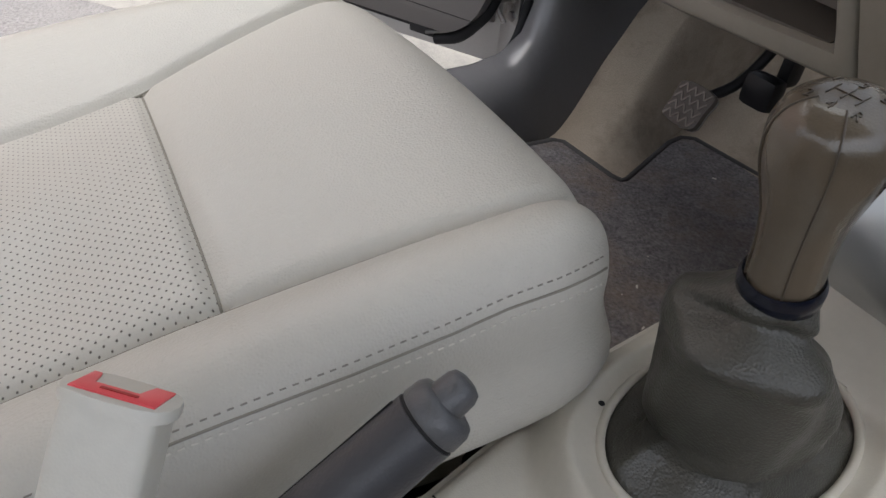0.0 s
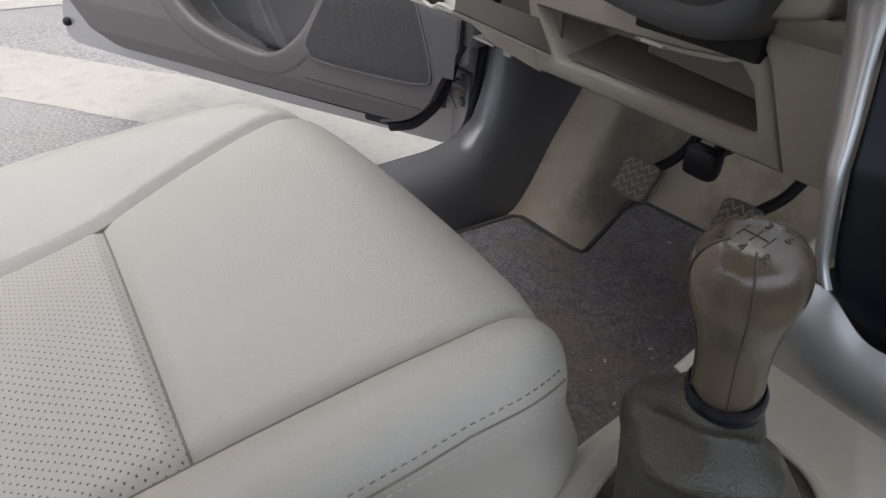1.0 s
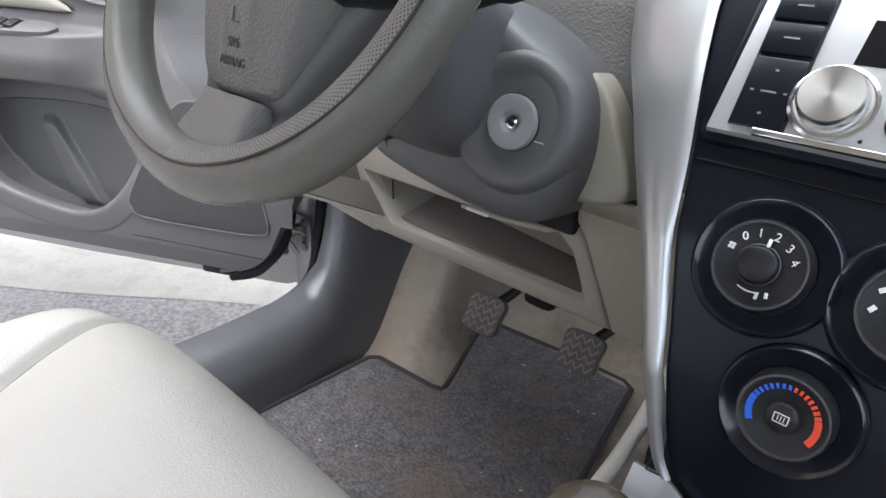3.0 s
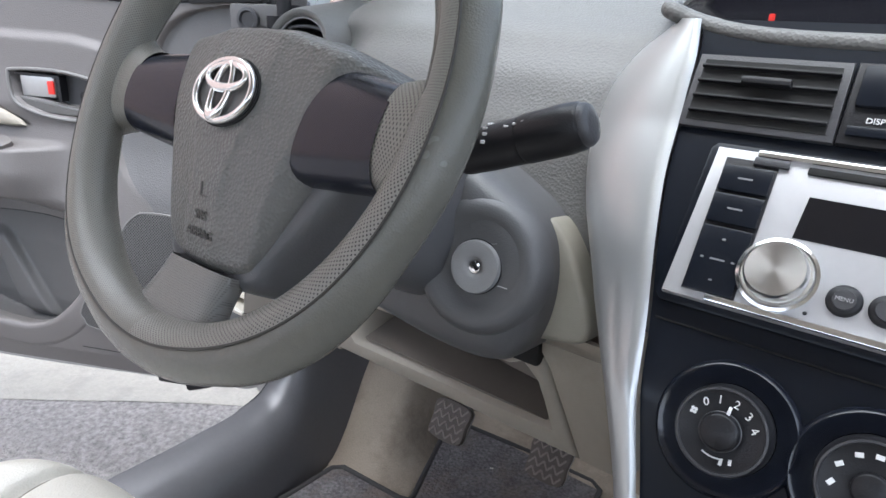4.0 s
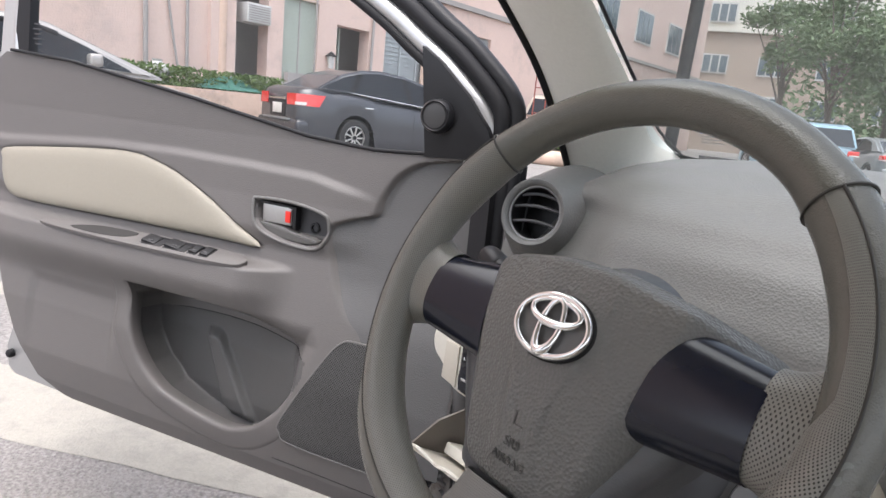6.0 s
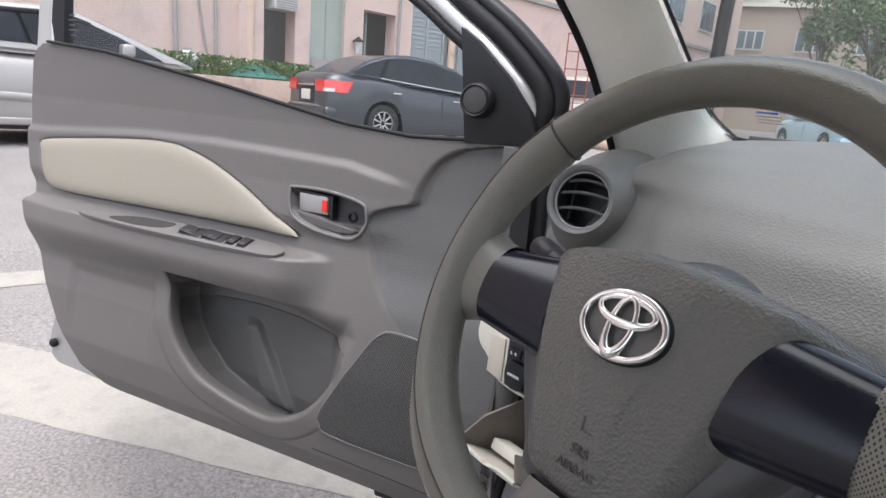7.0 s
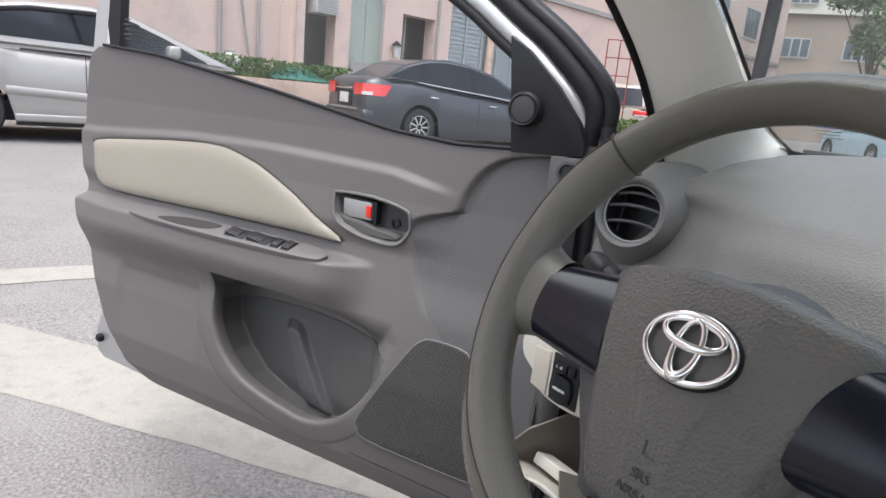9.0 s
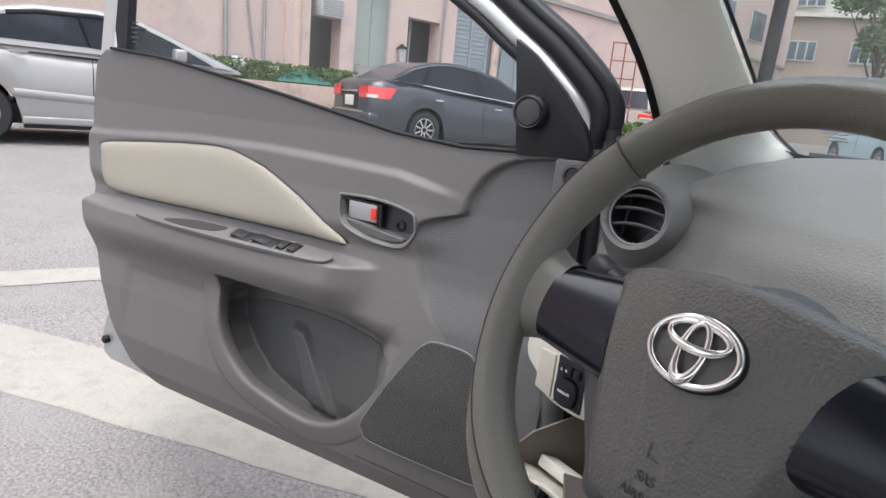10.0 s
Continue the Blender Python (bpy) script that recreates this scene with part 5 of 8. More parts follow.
def seat():
    s = thing("driver_seat", "beige leather driver's seat cushion with perforated centre", "car seat", Matrix.Translation((-0.355, -0.33, 0.28)))
    na, nb, nc, nr, nf = 46, 96, 40, 120, 110      # columns and rows are laid so that they run along the seams
    bm = bmesh.new()
    rows = []
    for j in range(nr + nf + 1):
        if j <= nr:
            y = SEAT_B + (-0.275 - SEAT_B) * j / nr
        else:
            b = (j - nr) / nf
            y = -0.275 + (SEAT_F + 0.275) * (1 - (1 - b) ** 1.6)
        L, R = seat_plan(y)
        xl, xr = max(seam_l(y), L + 0.002), min(seam_r(y), R - 0.002)
        xs = [L + (xl - L) * (i / na) ** 1.25 for i in range(na)]
        xs += [xl + (xr - xl) * i / nb for i in range(nb)]
        xs += [xr + (R - xr) * (1 - (1 - i / nc) ** 1.25) for i in range(nc + 1)]
        rows.append([bm.verts.new((x, y, seat_z(x, y))) for x in xs])
    nx = na + nb + nc
    groups = {"front_panel": [], "perforated_panel": [], "bolster_near": [], "bolster_door": []}
    pieces = {k: bmesh.new() for k in groups}
    maps = {k: {} for k in groups}

    def v_in(k, v):
        if v not in maps[k]:
            maps[k][v] = pieces[k].verts.new(v.co)
        return maps[k][v]
    for j, (p, q) in enumerate(zip(rows, rows[1:])):
        for i in range(nx):
            vs = (p[i], p[i + 1], q[i + 1], q[i])
            k = "bolster_door" if i < na else "bolster_near" if i >= na + nb else "perforated_panel" if j < nr else "front_panel"
            pieces[k].faces.new([v_in(k, v) for v in vs])
    edge = [r[-1].co.copy() for r in rows] + [v.co.copy() for v in rows[-1][::-1]] + [r[0].co.copy() for r in rows[::-1]]
    bm.free()
    labels = {"front_panel": "smooth beige leather front panel", "perforated_panel": "perforated beige leather centre panel",
              "bolster_near": "beige leather side bolster", "bolster_door": "beige leather side bolster"}
    for k, b in pieces.items():
        part(k, b, M_PERF if k == "perforated_panel" else M_LEATHER, s, labels[k])
    # valance below the bolsters
    mid = Vector((-0.355, -0.33, 0))

    def skirt(a, b):
        p = edge[min(int(a * (len(edge) - 1) + 0.5), len(edge) - 1)]
        q = p.copy()
        bulge = (0.006 + 0.010 * ss(-0.24, -0.09, p.y) * ss(-0.34, -0.16, p.x)) * ss(0.0, 0.30, b) * (1 - ss(0.30, 0.75, b))
        out = (Vector((p.x, p.y, 0)) - mid).normalized()
        q.z = p.z + (0.33 - p.z) * b
        q += out * (bulge - 0.060 * ss(0.22, 0.95, b))
        return q
    part("side_valance", surf(skirt, len(edge) - 1, 22), M_LEATHER, s, "beige leather side valance")
    part("seat_base", rbox((-0.355, -0.34, 0.315), (0.40, 0.5, 0.07), 0.01), M_BLACK, s, "black seat frame")
    for x in (-0.54, -0.17):
        part("seat_rail", rbox((x, -0.34, 0.268), (0.04, 0.56, 0.034), 0.004), M_STEEL, s)
    # seam lines
    def line(fn, n=80):
        return [fn(t) for t in np.linspace(0, 1, n)]
    for fn, y1 in ((seam_r, -0.070), (seam_l, -0.088)):
        part("seam", sweep(line(lambda t: (fn(-0.64 + (0.64 + y1) * t), -0.64 + (0.64 + y1) * t, seat_z(fn(-0.64 + (0.64 + y1) * t), -0.64 + (0.64 + y1) * t) + 0.0002), 200), 0.0009, 6), M_SEAM, s)
    xa, xb = seam_l(-0.275), seam_r(-0.275)
    part("seam", sweep(line(lambda t: (xa + (xb - xa) * t, -0.275, seat_z(xa + (xb - xa) * t, -0.275) + 0.0002), 120), 0.0009, 6), M_SEAM, s)

    # double stitched line where the bolster turns down to the valance
    def rim_pt(y, off):
        e = interp(y, [-0.62, -0.314, -0.285, -0.232, -0.179, -0.147, -0.111, -0.069], [0.0200, 0.0145, 0.0130, 0.0100, 0.0081, 0.0076, 0.0056, 0.0030]) + off
        L, R = seat_plan(y)
        return Vector((R - e, y, seat_z(R - e, y)))
    up = Vector((0.0003, 0, 0.0003))
    part("stitched_seam", sweep([rim_pt(y, 0.0) + up for y in np.linspace(-0.62, -0.072, 140)], 0.0008, 6), M_SEAM, s)
    for off, material, lab in ((0.0033, M_STITCH, "dark stitches"), (-0.0024, M_STITCH_L, "pale stitches")):
        bms = []
        n = 92
        for i in range(n):
            y = -0.62 + 0.545 * i / n
            bms.append(sweep([rim_pt(y, off) + up, rim_pt(y + 0.0030, off) + up], 0.0005, 5))
        tagged(part("stitching", join(*bms), material, s, lab), kind="stuff")


# ---- seat belt buckle, handbrake, gear lever, console ----
def buckle():
    b = thing("belt_buckle", "pale seat belt buckle with red release button", "belt buckle", Matrix.Translation((-0.10, -0.36, 0.40)))
    up = Vector((0.03, 0.82, 0.60)).normalized()
    m = frame_at((-0.0880, -0.3195, 0.603), (0.611, 0.775, -0.14), up.cross(Vector((0.611, 0.775, -0.14)))) @ Matrix.Diagonal((0.72, 0.80, 1, 1))
    # local x along the slot, y across, z up out of the buckle
    def f(a, t):
        hx = 0.0215 + 0.001 * ss(0, 0.10, t)
        hy = 0.0115 + 0.0015 * ss(0, 0.10, t)
        p = a * 2 * math.pi
        c, sn = math.cos(p), math.sin(p)
        return (hx * math.copysign(abs(c) ** 0.35, c), hy * math.copysign(abs(sn) ** 0.35, sn), -0.125 * t)
    bm = surf(f, 48, 14, wrap=True, m=m)
    part("body", bm, M_BEIGE_LT, b, "pale plastic body")
    part("top_rim", prism(round_poly([(-0.0213, -0.0113), (0.0213, -0.0113), (0.0213, 0.0113), (-0.0213, 0.0113)], 4), -0.004, 0.0004, m, 0.0015), M_BEIGE_LT, b)
    part("release_button", prism([(-0.0195, -0.0095), (0.0195, -0.0095), (0.0195, 0.0095), (0.010, 0.0095), (0.0075, -0.0005), (-0.0125, -0.0005), (-0.0155, 0.0095), (-0.0195, 0.0095)], -0.004, 0.0012, m, 0.001), M_RED, b, "red release button")
    part("print_bar", at(rbox((0.001, -0.0052, 0.0013), (0.017, 0.0018, 0.0004), 0), m), mat("dull_red_print", (0.45, 0.03, 0.03), 0.5), b)
    part("slot", prism([(-0.0125, 0.0000), (0.0075, 0.0000), (0.0095, 0.0095), (-0.015, 0.0095)], -0.004, -0.0003, m), M_STEEL, b)
    low = m @ Vector((0, 0, -0.12))
    part("stalk", sweep([low, low.lerp(Vector((-0.085, -0.44, 0.34)), 0.5), Vector((-0.085, -0.45, 0.33))], 0.012, 10), M_GREYDK, b)


def handbrake():
    h = thing("handbrake", "dark grey plastic handbrake lever, released", "handbrake", Matrix.Translation((-0.05, -0.33, 0.45)))
    tip, d = Vector((-0.060, -0.2215, 0.5635)), Vector((0.0, 0.806, 0.591)).normalized()
    up = Vector((0, -0.591, 0.806)).normalized()
    back = tip - d * 0.30
    part("grip", sweep([back, tip - d * 0.22, tip - d * 0.12, tip - d * 0.05, tip - d * 0.0015], [0.0150, 0.0156, 0.0160, 0.0158, 0.0152], 32), M_GREYDK, h, "grained grey grip")
    part("collar_gap", sweep([tip - d * 0.002, tip + d * 0.001], 0.0146, 32), M_RECESS, h)
    part("collar", sweep([tip, tip + d * 0.0008, tip + d * 0.0075, tip + d * 0.0105, tip + d * 0.0115], [0.0146, 0.0152, 0.0148, 0.0132, 0.0100], 32), M_SHROUD, h)
    b0 = tip + d * 0.008 + up * 0.0030
    part("release_button", sweep([b0 + d * t for t in (0.000, 0.005, 0.0110, 0.0140, 0.0152)], [0.0088, 0.0086, 0.0082, 0.0068, 0.0038], 26), M_SHROUD, h, "grey push button")
    part("sleeve_seam", sweep([tip - d * t + Vector((-0.0105, 0, 0)) + up * 0.0116 for t in (0.005, 0.06, 0.13, 0.2)], 0.0005, 5), M_RECESS, h)
    part("slot_cover", rbox((-0.055, -0.40, 0.425), (0.06, 0.16, 0.03), 0.012), M_BOOT, h)


def gear_lever():
    g = thing("gear_lever", "brown leather gear knob on a black leather boot", "gear lever", Matrix.Translation((-0.045, -0.01, 0.45)))
    base, top = Vector((-0.0495, -0.036, 0.582)), Vector((-0.0510, -0.0610, 0.6810))
    z = (top - base).normalized()
    m = frame_at(base, (1, 0, 0), z.cross(Vector((1, 0, 0))))
    H = (top - base).length
    prof = [(0.0195, 0.0), (0.0200, 0.006), (0.0195, 0.02), (0.0198, 0.035), (0.0215, 0.052), (0.0248, 0.068), (0.0276, 0.081), (0.0284, 0.092), (0.0270, 0.102), (0.0225, 0.110), (0.0150, 0.1145), (0.007, 0.1158), (0, 0.116)]
    pts = [(v.x, v.y) for v in smooth_path([(r * 0.87, h * H / 0.116, 0) for r, h in prof], 4)]
    bm = revolve(pts, 56, m)
    # the head leans towards the driver and is a little oval
    k = part("knob", bm, M_KNOB, g, "polished brown leather knob")
    for sx in (-1, 1):
        line = [m @ Vector((sx * 0.62 * (r + 0.0002), -0.79 * (r + 0.0002), h)) for r, h in pts[2:-6]]
        part("knob_seam", sweep(line, 0.0005, 6), M_KNOB_DK, k)
    part("collar", revolve([(0.0180, -0.012), (0.0200, -0.010), (0.0202, -0.002), (0.0185, 0.003), (0.0168, 0.001)], 48, m), M_PIANO, g, "dark gloss collar")
    # shift pattern

    def pr(x, y):
        rr = math.hypot(x, y)
        rs = [p[0] for p in pts[::-1]]
        hs = [p[1] for p in pts[::-1]]
        k2 = [i for i in range(len(rs) - 1) if rs[i] <= rs[i + 1]]
        return float(np.interp(rr, rs[:len(k2)], hs[:len(k2)])) + 0.0003
    for word, x, y in (("1", -0.0100, 0.0068), ("2", -0.0104, -0.0075), ("3", 0.0, 0.0082), ("4", 0.0, -0.0090), ("5", 0.0100, 0.0068), ("R", 0.0100, -0.0075)):
        part("numeral", text_bm(word, 0.0060, m @ Matrix.Translation((x, y, pr(x, y) - 0.0002)) @ pose(0, 0, 0, -math.degrees(y * 22), math.degrees(x * 22))), M_KNOB_DK, k, "engraved dark numeral", smooth=False)
    for a, b in (((-0.006, 0.0), (0.006, 0.0)), ((-0.006, 0.004), (-0.006, -0.004)), ((0.0, 0.004), (0.0, -0.004)), ((0.006, 0.004), (0.006, -0.004))):
        p = [m @ Vector((a[0] + (b[0] - a[0]) * t, a[1] + (b[1] - a[1]) * t, pr(a[0] + (b[0] - a[0]) * t, a[1] + (b[1] - a[1]) * t))) for t in np.linspace(0, 1, 6)]
        part("pattern_line", sweep(p, 0.00028, 5), M_KNOB_DK, k)
    # boot: a low base, and an upper sleeve that sags over it in one slanting fold
    c0 = Vector((-0.046, -0.003, 0.440))
    neck = base - z * 0.010

    def boot(a, b):
        p = a * 2 * math.pi
        lean = math.cos(p - radians(62))                    # the fold hangs high towards the stack, low towards the driver
        zf = 0.4860 + 0.0230 * lean
        rf = 0.0475 - 0.0045 * lean + 0.003 * math.cos(2 * p + 0.7)
        t = [0.0, 0.16, 0.32, 0.44, 0.50, 0.545, 0.60, 0.78, 0.92, 1.0]
        zz = interp(b, t, [0.440, 0.449, 0.459, zf - 0.004, zf - 0.011, zf - 0.010, zf - 0.001, 0.540 + 0.004 * -lean, 0.5625, neck.z])
        rx = interp(b, t, [0.060, 0.055, 0.046, rf * 0.68, rf * 0.95, rf * 1.05, rf * 1.02, rf * (0.84 - 0.14 * lean), 0.0262 - 0.003 * lean, 0.0192])
        ry = interp(b, t, [0.095, 0.084, 0.064, rf * 0.72, rf * 0.98, rf * 1.08, rf * 1.05, rf * (0.86 - 0.14 * lean), 0.0262 - 0.003 * lean, 0.0192])
        k = min(1, max(0, (zz - 0.440) / (neck.z - 0.440)))
        ctr = c0.lerp(neck, k ** 0.8)
        mid = math.sin(min(1, b * 1.03) * math.pi)
        # two deep creases under the collar, folds that fan out over the base
        crease = -0.0085 * math.exp(-((zz - 0.548 - 0.014 * math.cos(p + 0.9)) / 0.0055) ** 2) * (0.5 + 0.5 * math.cos(p + 0.75))
        crease += 0.0050 * math.exp(-((zz - 0.532 - 0.016 * math.cos(p + 0.6)) / 0.008) ** 2) * (0.5 + 0.5 * math.cos(p + 0.75))
        fan = ss(0.52, 0.30, b) * mid * (0.0065 * (1 - 2 * abs(math.sin(2.5 * p + 1.1)) ** 0.6) + 0.002 * math.sin(7 * p + 9 * b))
        drape = ss(0.50, 0.62, b) * ss(1.0, 0.85, b) * (0.0036 * math.sin(2 * p + 1.0 + 9 * b) + 0.0024 * math.sin(5 * p - 12 * b))
        wrinkle = 0.0011 * noise.noise(Vector((5 * math.cos(p), 5 * math.sin(p), 16 * b))) * mid
        q = crease + fan + drape + wrinkle
        return Vector((ctr.x + math.cos(p) * (rx + q), ctr.y + math.sin(p) * (ry + q), zz + 0.5 * fan))
    part("boot", thicken(surf(boot, 150, 110, wrap=True), 0.0012), M_BOOT, g, "creased black leather boot")


def console():
    c = thing("centre_console", "beige plastic centre console with oval gear surround", "console", Matrix.Translation((-0.03, -0.2, 0.25)))
    hole, hx, hy = (-0.046, -0.003), 0.060, 0.096

    def left(y):
        return interp(y, [-0.62, -0.19, -0.128, -0.033, 0.075, 0.14], [-0.098, -0.103, -0.119, -0.132, -0.144, -0.148])

    def zt(x, y):
        z = 0.447 + 0.070 * ss(0.085, 0.14, y) * ss(-0.125, -0.085, x) + 0.018 * ss(-0.22, -0.40, y)
        # the tray behind the gear plinth lies lower
        q = math.hypot((x - hole[0]) / 0.094, (y - hole[1]) / 0.116)
        z -= 0.026 * ss(0.98, 1.20, q) * ss(-0.045, -0.095, y)
        # moulded lip round the boot
        e2 = math.hypot((x - hole[0]) / hx, (y - hole[1]) / hy) - 1
        z += 0.0030 * math.exp(-((e2 - 0.24) / 0.07) ** 2) - 0.0030 * ss(0.20, 0.0, e2)
        for e, r in ((x - left(y), 0.012), (0.080 - x, 0.028)):
            if e < r:
                z -= r * (1 - math.sqrt(max(0, 1 - ((r - e) / r) ** 2)))
        return z
    nx, ny = 110, 240
    bm = bmesh.new()
    rows = []
    for j in range(ny + 1):
        y = -0.62 + 0.76 * j / ny
        row = []
        for i in range(nx + 1):
            x = left(y) + (0.080 - left(y)) * (0.5 - 0.5 * math.cos(math.pi * i / nx))
            row.append(bm.verts.new((x, y, zt(x, y))))
        rows.append(row)
    for p, q in zip(rows, rows[1:]):
        for i in range(nx):
            cc = (p[i].co + q[i + 1].co) / 2
            if ((cc.x - hole[0]) / hx) ** 2 + ((cc.y - hole[1]) / hy) ** 2 > 1:
                bm.faces.new((p[i], p[i + 1], q[i + 1], q[i]))
    bmesh.ops.delete(bm, geom=[v for v in bm.verts if not v.link_faces], context="VERTS")
    part("top", bm, M_BEIGE, c, "beige plastic top")
    for near in (True, False):
        def wall(a, b, near=near):
            y = -0.62 + 0.76 * a
            x = left(y) if near else 0.080
            return (x + (0.004 if near else -0.004) * b, y, zt(x, y) + 0.0005 - 0.17 * b)
        part("side", thicken(surf(wall, 60, 4), -0.004 if near else 0.004), M_BEIGE, c)
    # shadow-black sheet that darkens the inside below the gear opening
    part("console_shade", rbox((-0.015, -0.24, 0.375), (0.165, 0.72, 0.006), 0.001), M_RECESS, c)
    ring = [(hole[0] + (hx + 0.0005) * math.cos(t), hole[1] + (hy + 0.0005) * math.sin(t), 0.4440) for t in np.linspace(0, 2 * math.pi, 72, endpoint=False)]
    part("surround_rim", sweep(ring, 0.0030, 12, closed=True), M_BEIGE, c, "oval rim round the boot")
    part("screw_hole", revolve([(0.0022, 0), (0, 0.0004)], 12, Matrix.Translation((-0.0945, -0.072, 0.4490))), M_RECESS, c)
    part("tray_joint", sweep([(x, -0.188 - 0.004 * ss(-0.02, 0.06, x), zt(x, -0.188) + 0.0002) for x in np.linspace(-0.100, 0.066, 24)], 0.0008, 6), M_RECESS, c)
    part("floor_brace", sweep(smooth_path([(-0.146, 0.095, 0.440), (-0.141, 0.135, 0.468), (-0.133, 0.18, 0.505), (-0.128, 0.235, 0.56)], 8), 0.007, 10), M_BEIGE_LT, c, "pale edge strip")
    # black block put in for the dark of the open space under the stack
    part("pocket_shade", rbox((-0.03, 0.22, 0.47), (0.17, 0.10, 0.12), 0.01), M_BLACK, c)


# ---- footwell ----
def footwell():
    # hump of the wheel arch and foot rest
    def hump(a, b):
        y = 0.335 + 0.42 * b
        xe = interp(y, [0.335, 0.36, 0.53, 0.60, 0.76], [-0.520, -0.512, -0.575, -0.585, -0.56])
        x = -0.705 + (xe + 0.705) * a
        rise = 0.25 + 0.36 * ss(0.0, 1.1, b) + 0.03 * b
        z = 0.252 + (rise - 0.25) * (1 - ss(0.55, 1.0, a)) + 0.05 * (1 - a) * ss(0, .3, b)
        return (x, y, z)
    solid("foot_rest", surf(hump, 26, 30), M_BEIGE_CARPET, "beige carpeted foot rest on the wheel arch", "foot rest", "structure")
    out = [(-0.645, -0.06), (-0.646, 0.15), (-0.640, 0.325), (-0.628, 0.338), (-0.515, 0.346), (-0.500, 0.352), (-0.500, 0.362), (-0.560, 0.505), (-0.566, 0.540), (-0.553, 0.560),
           (-0.430, 0.572), (-0.310, 0.576), (-0.292, 0.566), (-0.262, 0.42), (-0.225, 0.25), (-0.165, 0.0), (-0.150, -0.06)]
    f = thing("floor_mat", "worn charcoal carpet floor mat with bound edge", "floor mat", Matrix.Translation((-0.4, 0.25, 0.255)))
    bm = prism(out, 0.256, 0.263)
    part("carpet", bm, M_MAT, f, "dirty charcoal carpet pile")
    part("binding", sweep([(x, y, 0.263) for x, y in out], 0.0042, 8, closed=True), M_MATEDGE, f, "bound edge")
    rng = random.Random(4)
    bms = []
    for k in range(46):
        x, y = rng.uniform(-0.6, -0.22), rng.uniform(-0.02, 0.54)
        if sd_poly((x, y), out) < -0.02:
            s = rng.uniform(0.0010, 0.0026)
            bms.append(rbox((x, y, 0.2645), (s * rng.uniform(1, 3), s, s * 0.6), 0.0003, Matrix.Rotation(rng.uniform(0, 3), 4, "Z"), 1))
    tagged(part("crumbs", join(*bms), M_BEIGE, f, "scattered pale crumbs"), kind="stuff")

    def pedal(x, y, z, name, label, size):
        p = thing(name, label, "pedal", Matrix.Translation((x, y, z - 0.04)), "foot pedals")
        m = frame_at((x, y, z), (1, 0.02, 0), (0, 0.50, 0.86)) @ Matrix.Scale(size, 4)
        pad = round_poly([(-0.028, -0.030), (0.028, -0.030), (0.033, 0.0), (0.030, 0.030), (-0.030, 0.030), (-0.033, 0.0)], 4)
        q = part("pad", prism(pad, -0.010, 0.0, m, 0.003), M_PADRUBBER, p, "worn rubber pad")
        for k in range(4):
            for i in range(7):
                cx, cy = -0.0252 + 0.0084 * i, -0.022 + 0.0147 * k
                s = 1 if i % 2 else -1
                part("tread_bar", at(rbox((0, 0, 0), (0.0030, 0.0150, 0.003), 0.001, Matrix.Rotation(radians(36 * s), 4, "Z")), m @ Matrix.Translation((cx, cy, 0.001))), M_TREAD, q)
        part("backing", prism(pad, -0.014, -0.0105, m), M_STEEL, p)
        a = m @ Vector((0.004, 0.015, -0.014))
        part("arm", sweep(smooth_path([a, a + Vector((0.02, 0.045, 0.03)), a + Vector((0.03, 0.085, 0.10)), a + Vector((0.03, 0.11, 0.20))], 5), 0.0075, 8), M_BLACK, p, "black steel arm")
    pedal(-0.462, 0.392, 0.400, "clutch_pedal", "clutch pedal with zigzag rubber tread", 0.88)
    pedal(-0.305, 0.402, 0.407, "brake_pedal", "brake pedal with zigzag rubber tread", 0.82)
    b = thing("pedal_bracket", "black pedal bracket under the dash", "bracket", Matrix.Translation((-0.41, 0.45, 0.42)))
    part("plate", rbox((-0.405, 0.455, 0.435), (0.05, 0.03, 0.045), 0.012), M_BLACK, b)
    part("web", rbox((-0.40, 0.49, 0.50), (0.02, 0.03, 0.12), 0.008), M_BLACK, b)
    # metal clip hanging from the end of the knee panel
    cl = thing("panel_clip", "bent metal clip below the knee panel", "clip", Matrix.Translation((-0.665, 0.29, 0.54)))
    part("plate", rbox((-0.668, 0.285, 0.556), (0.05, 0.05, 0.004), 0.001), M_STEEL, cl)
    part("hook", rbox((-0.652, 0.295, 0.545), (0.018, 0.004, 0.022), 0.001), M_STEEL, cl)


M_PADRUBBER = mat("worn_pedal_rubber", (0.13, 0.112, 0.098), 0.75, var=0.3, vscale=40)
M_TREAD = mat("worn_tread", (0.27, 0.235, 0.21), 0.75, var=0.25, vscale=40)

M_KNOB_DK = mat("dark_knob_seam", (0.06, 0.047, 0.033), 0.5)


# ---- the open driver's door; u runs from the hinge to the free edge, w into the cabin ----
DOOR_M = frame_at((-0.80, 0.33, 0.0), (-0.8886, -0.4586, 0), (0.4586, -0.8886, 0))
BELT_U, BELT_Z = [-0.05, 0.04, 0.09, 0.19, 0.32, 0.58, 0.90, 1.08, 1.16], [0.956, 0.955, 0.953, 0.948, 0.957, 1.000, 1.046, 1.059, 1.060]
REAR_Z, REAR_U = [0.365, 0.372, 0.403, 0.488, 0.613, 0.690, 0.722, 0.752, 0.80, 0.852, 0.942, 1.02, 1.045, 1.06], [0.80, 0.85, 0.915, 0.985, 1.053, 1.090, 1.108, 1.112, 1.130, 1.148, 1.156, 1.148, 1.136, 1.112]
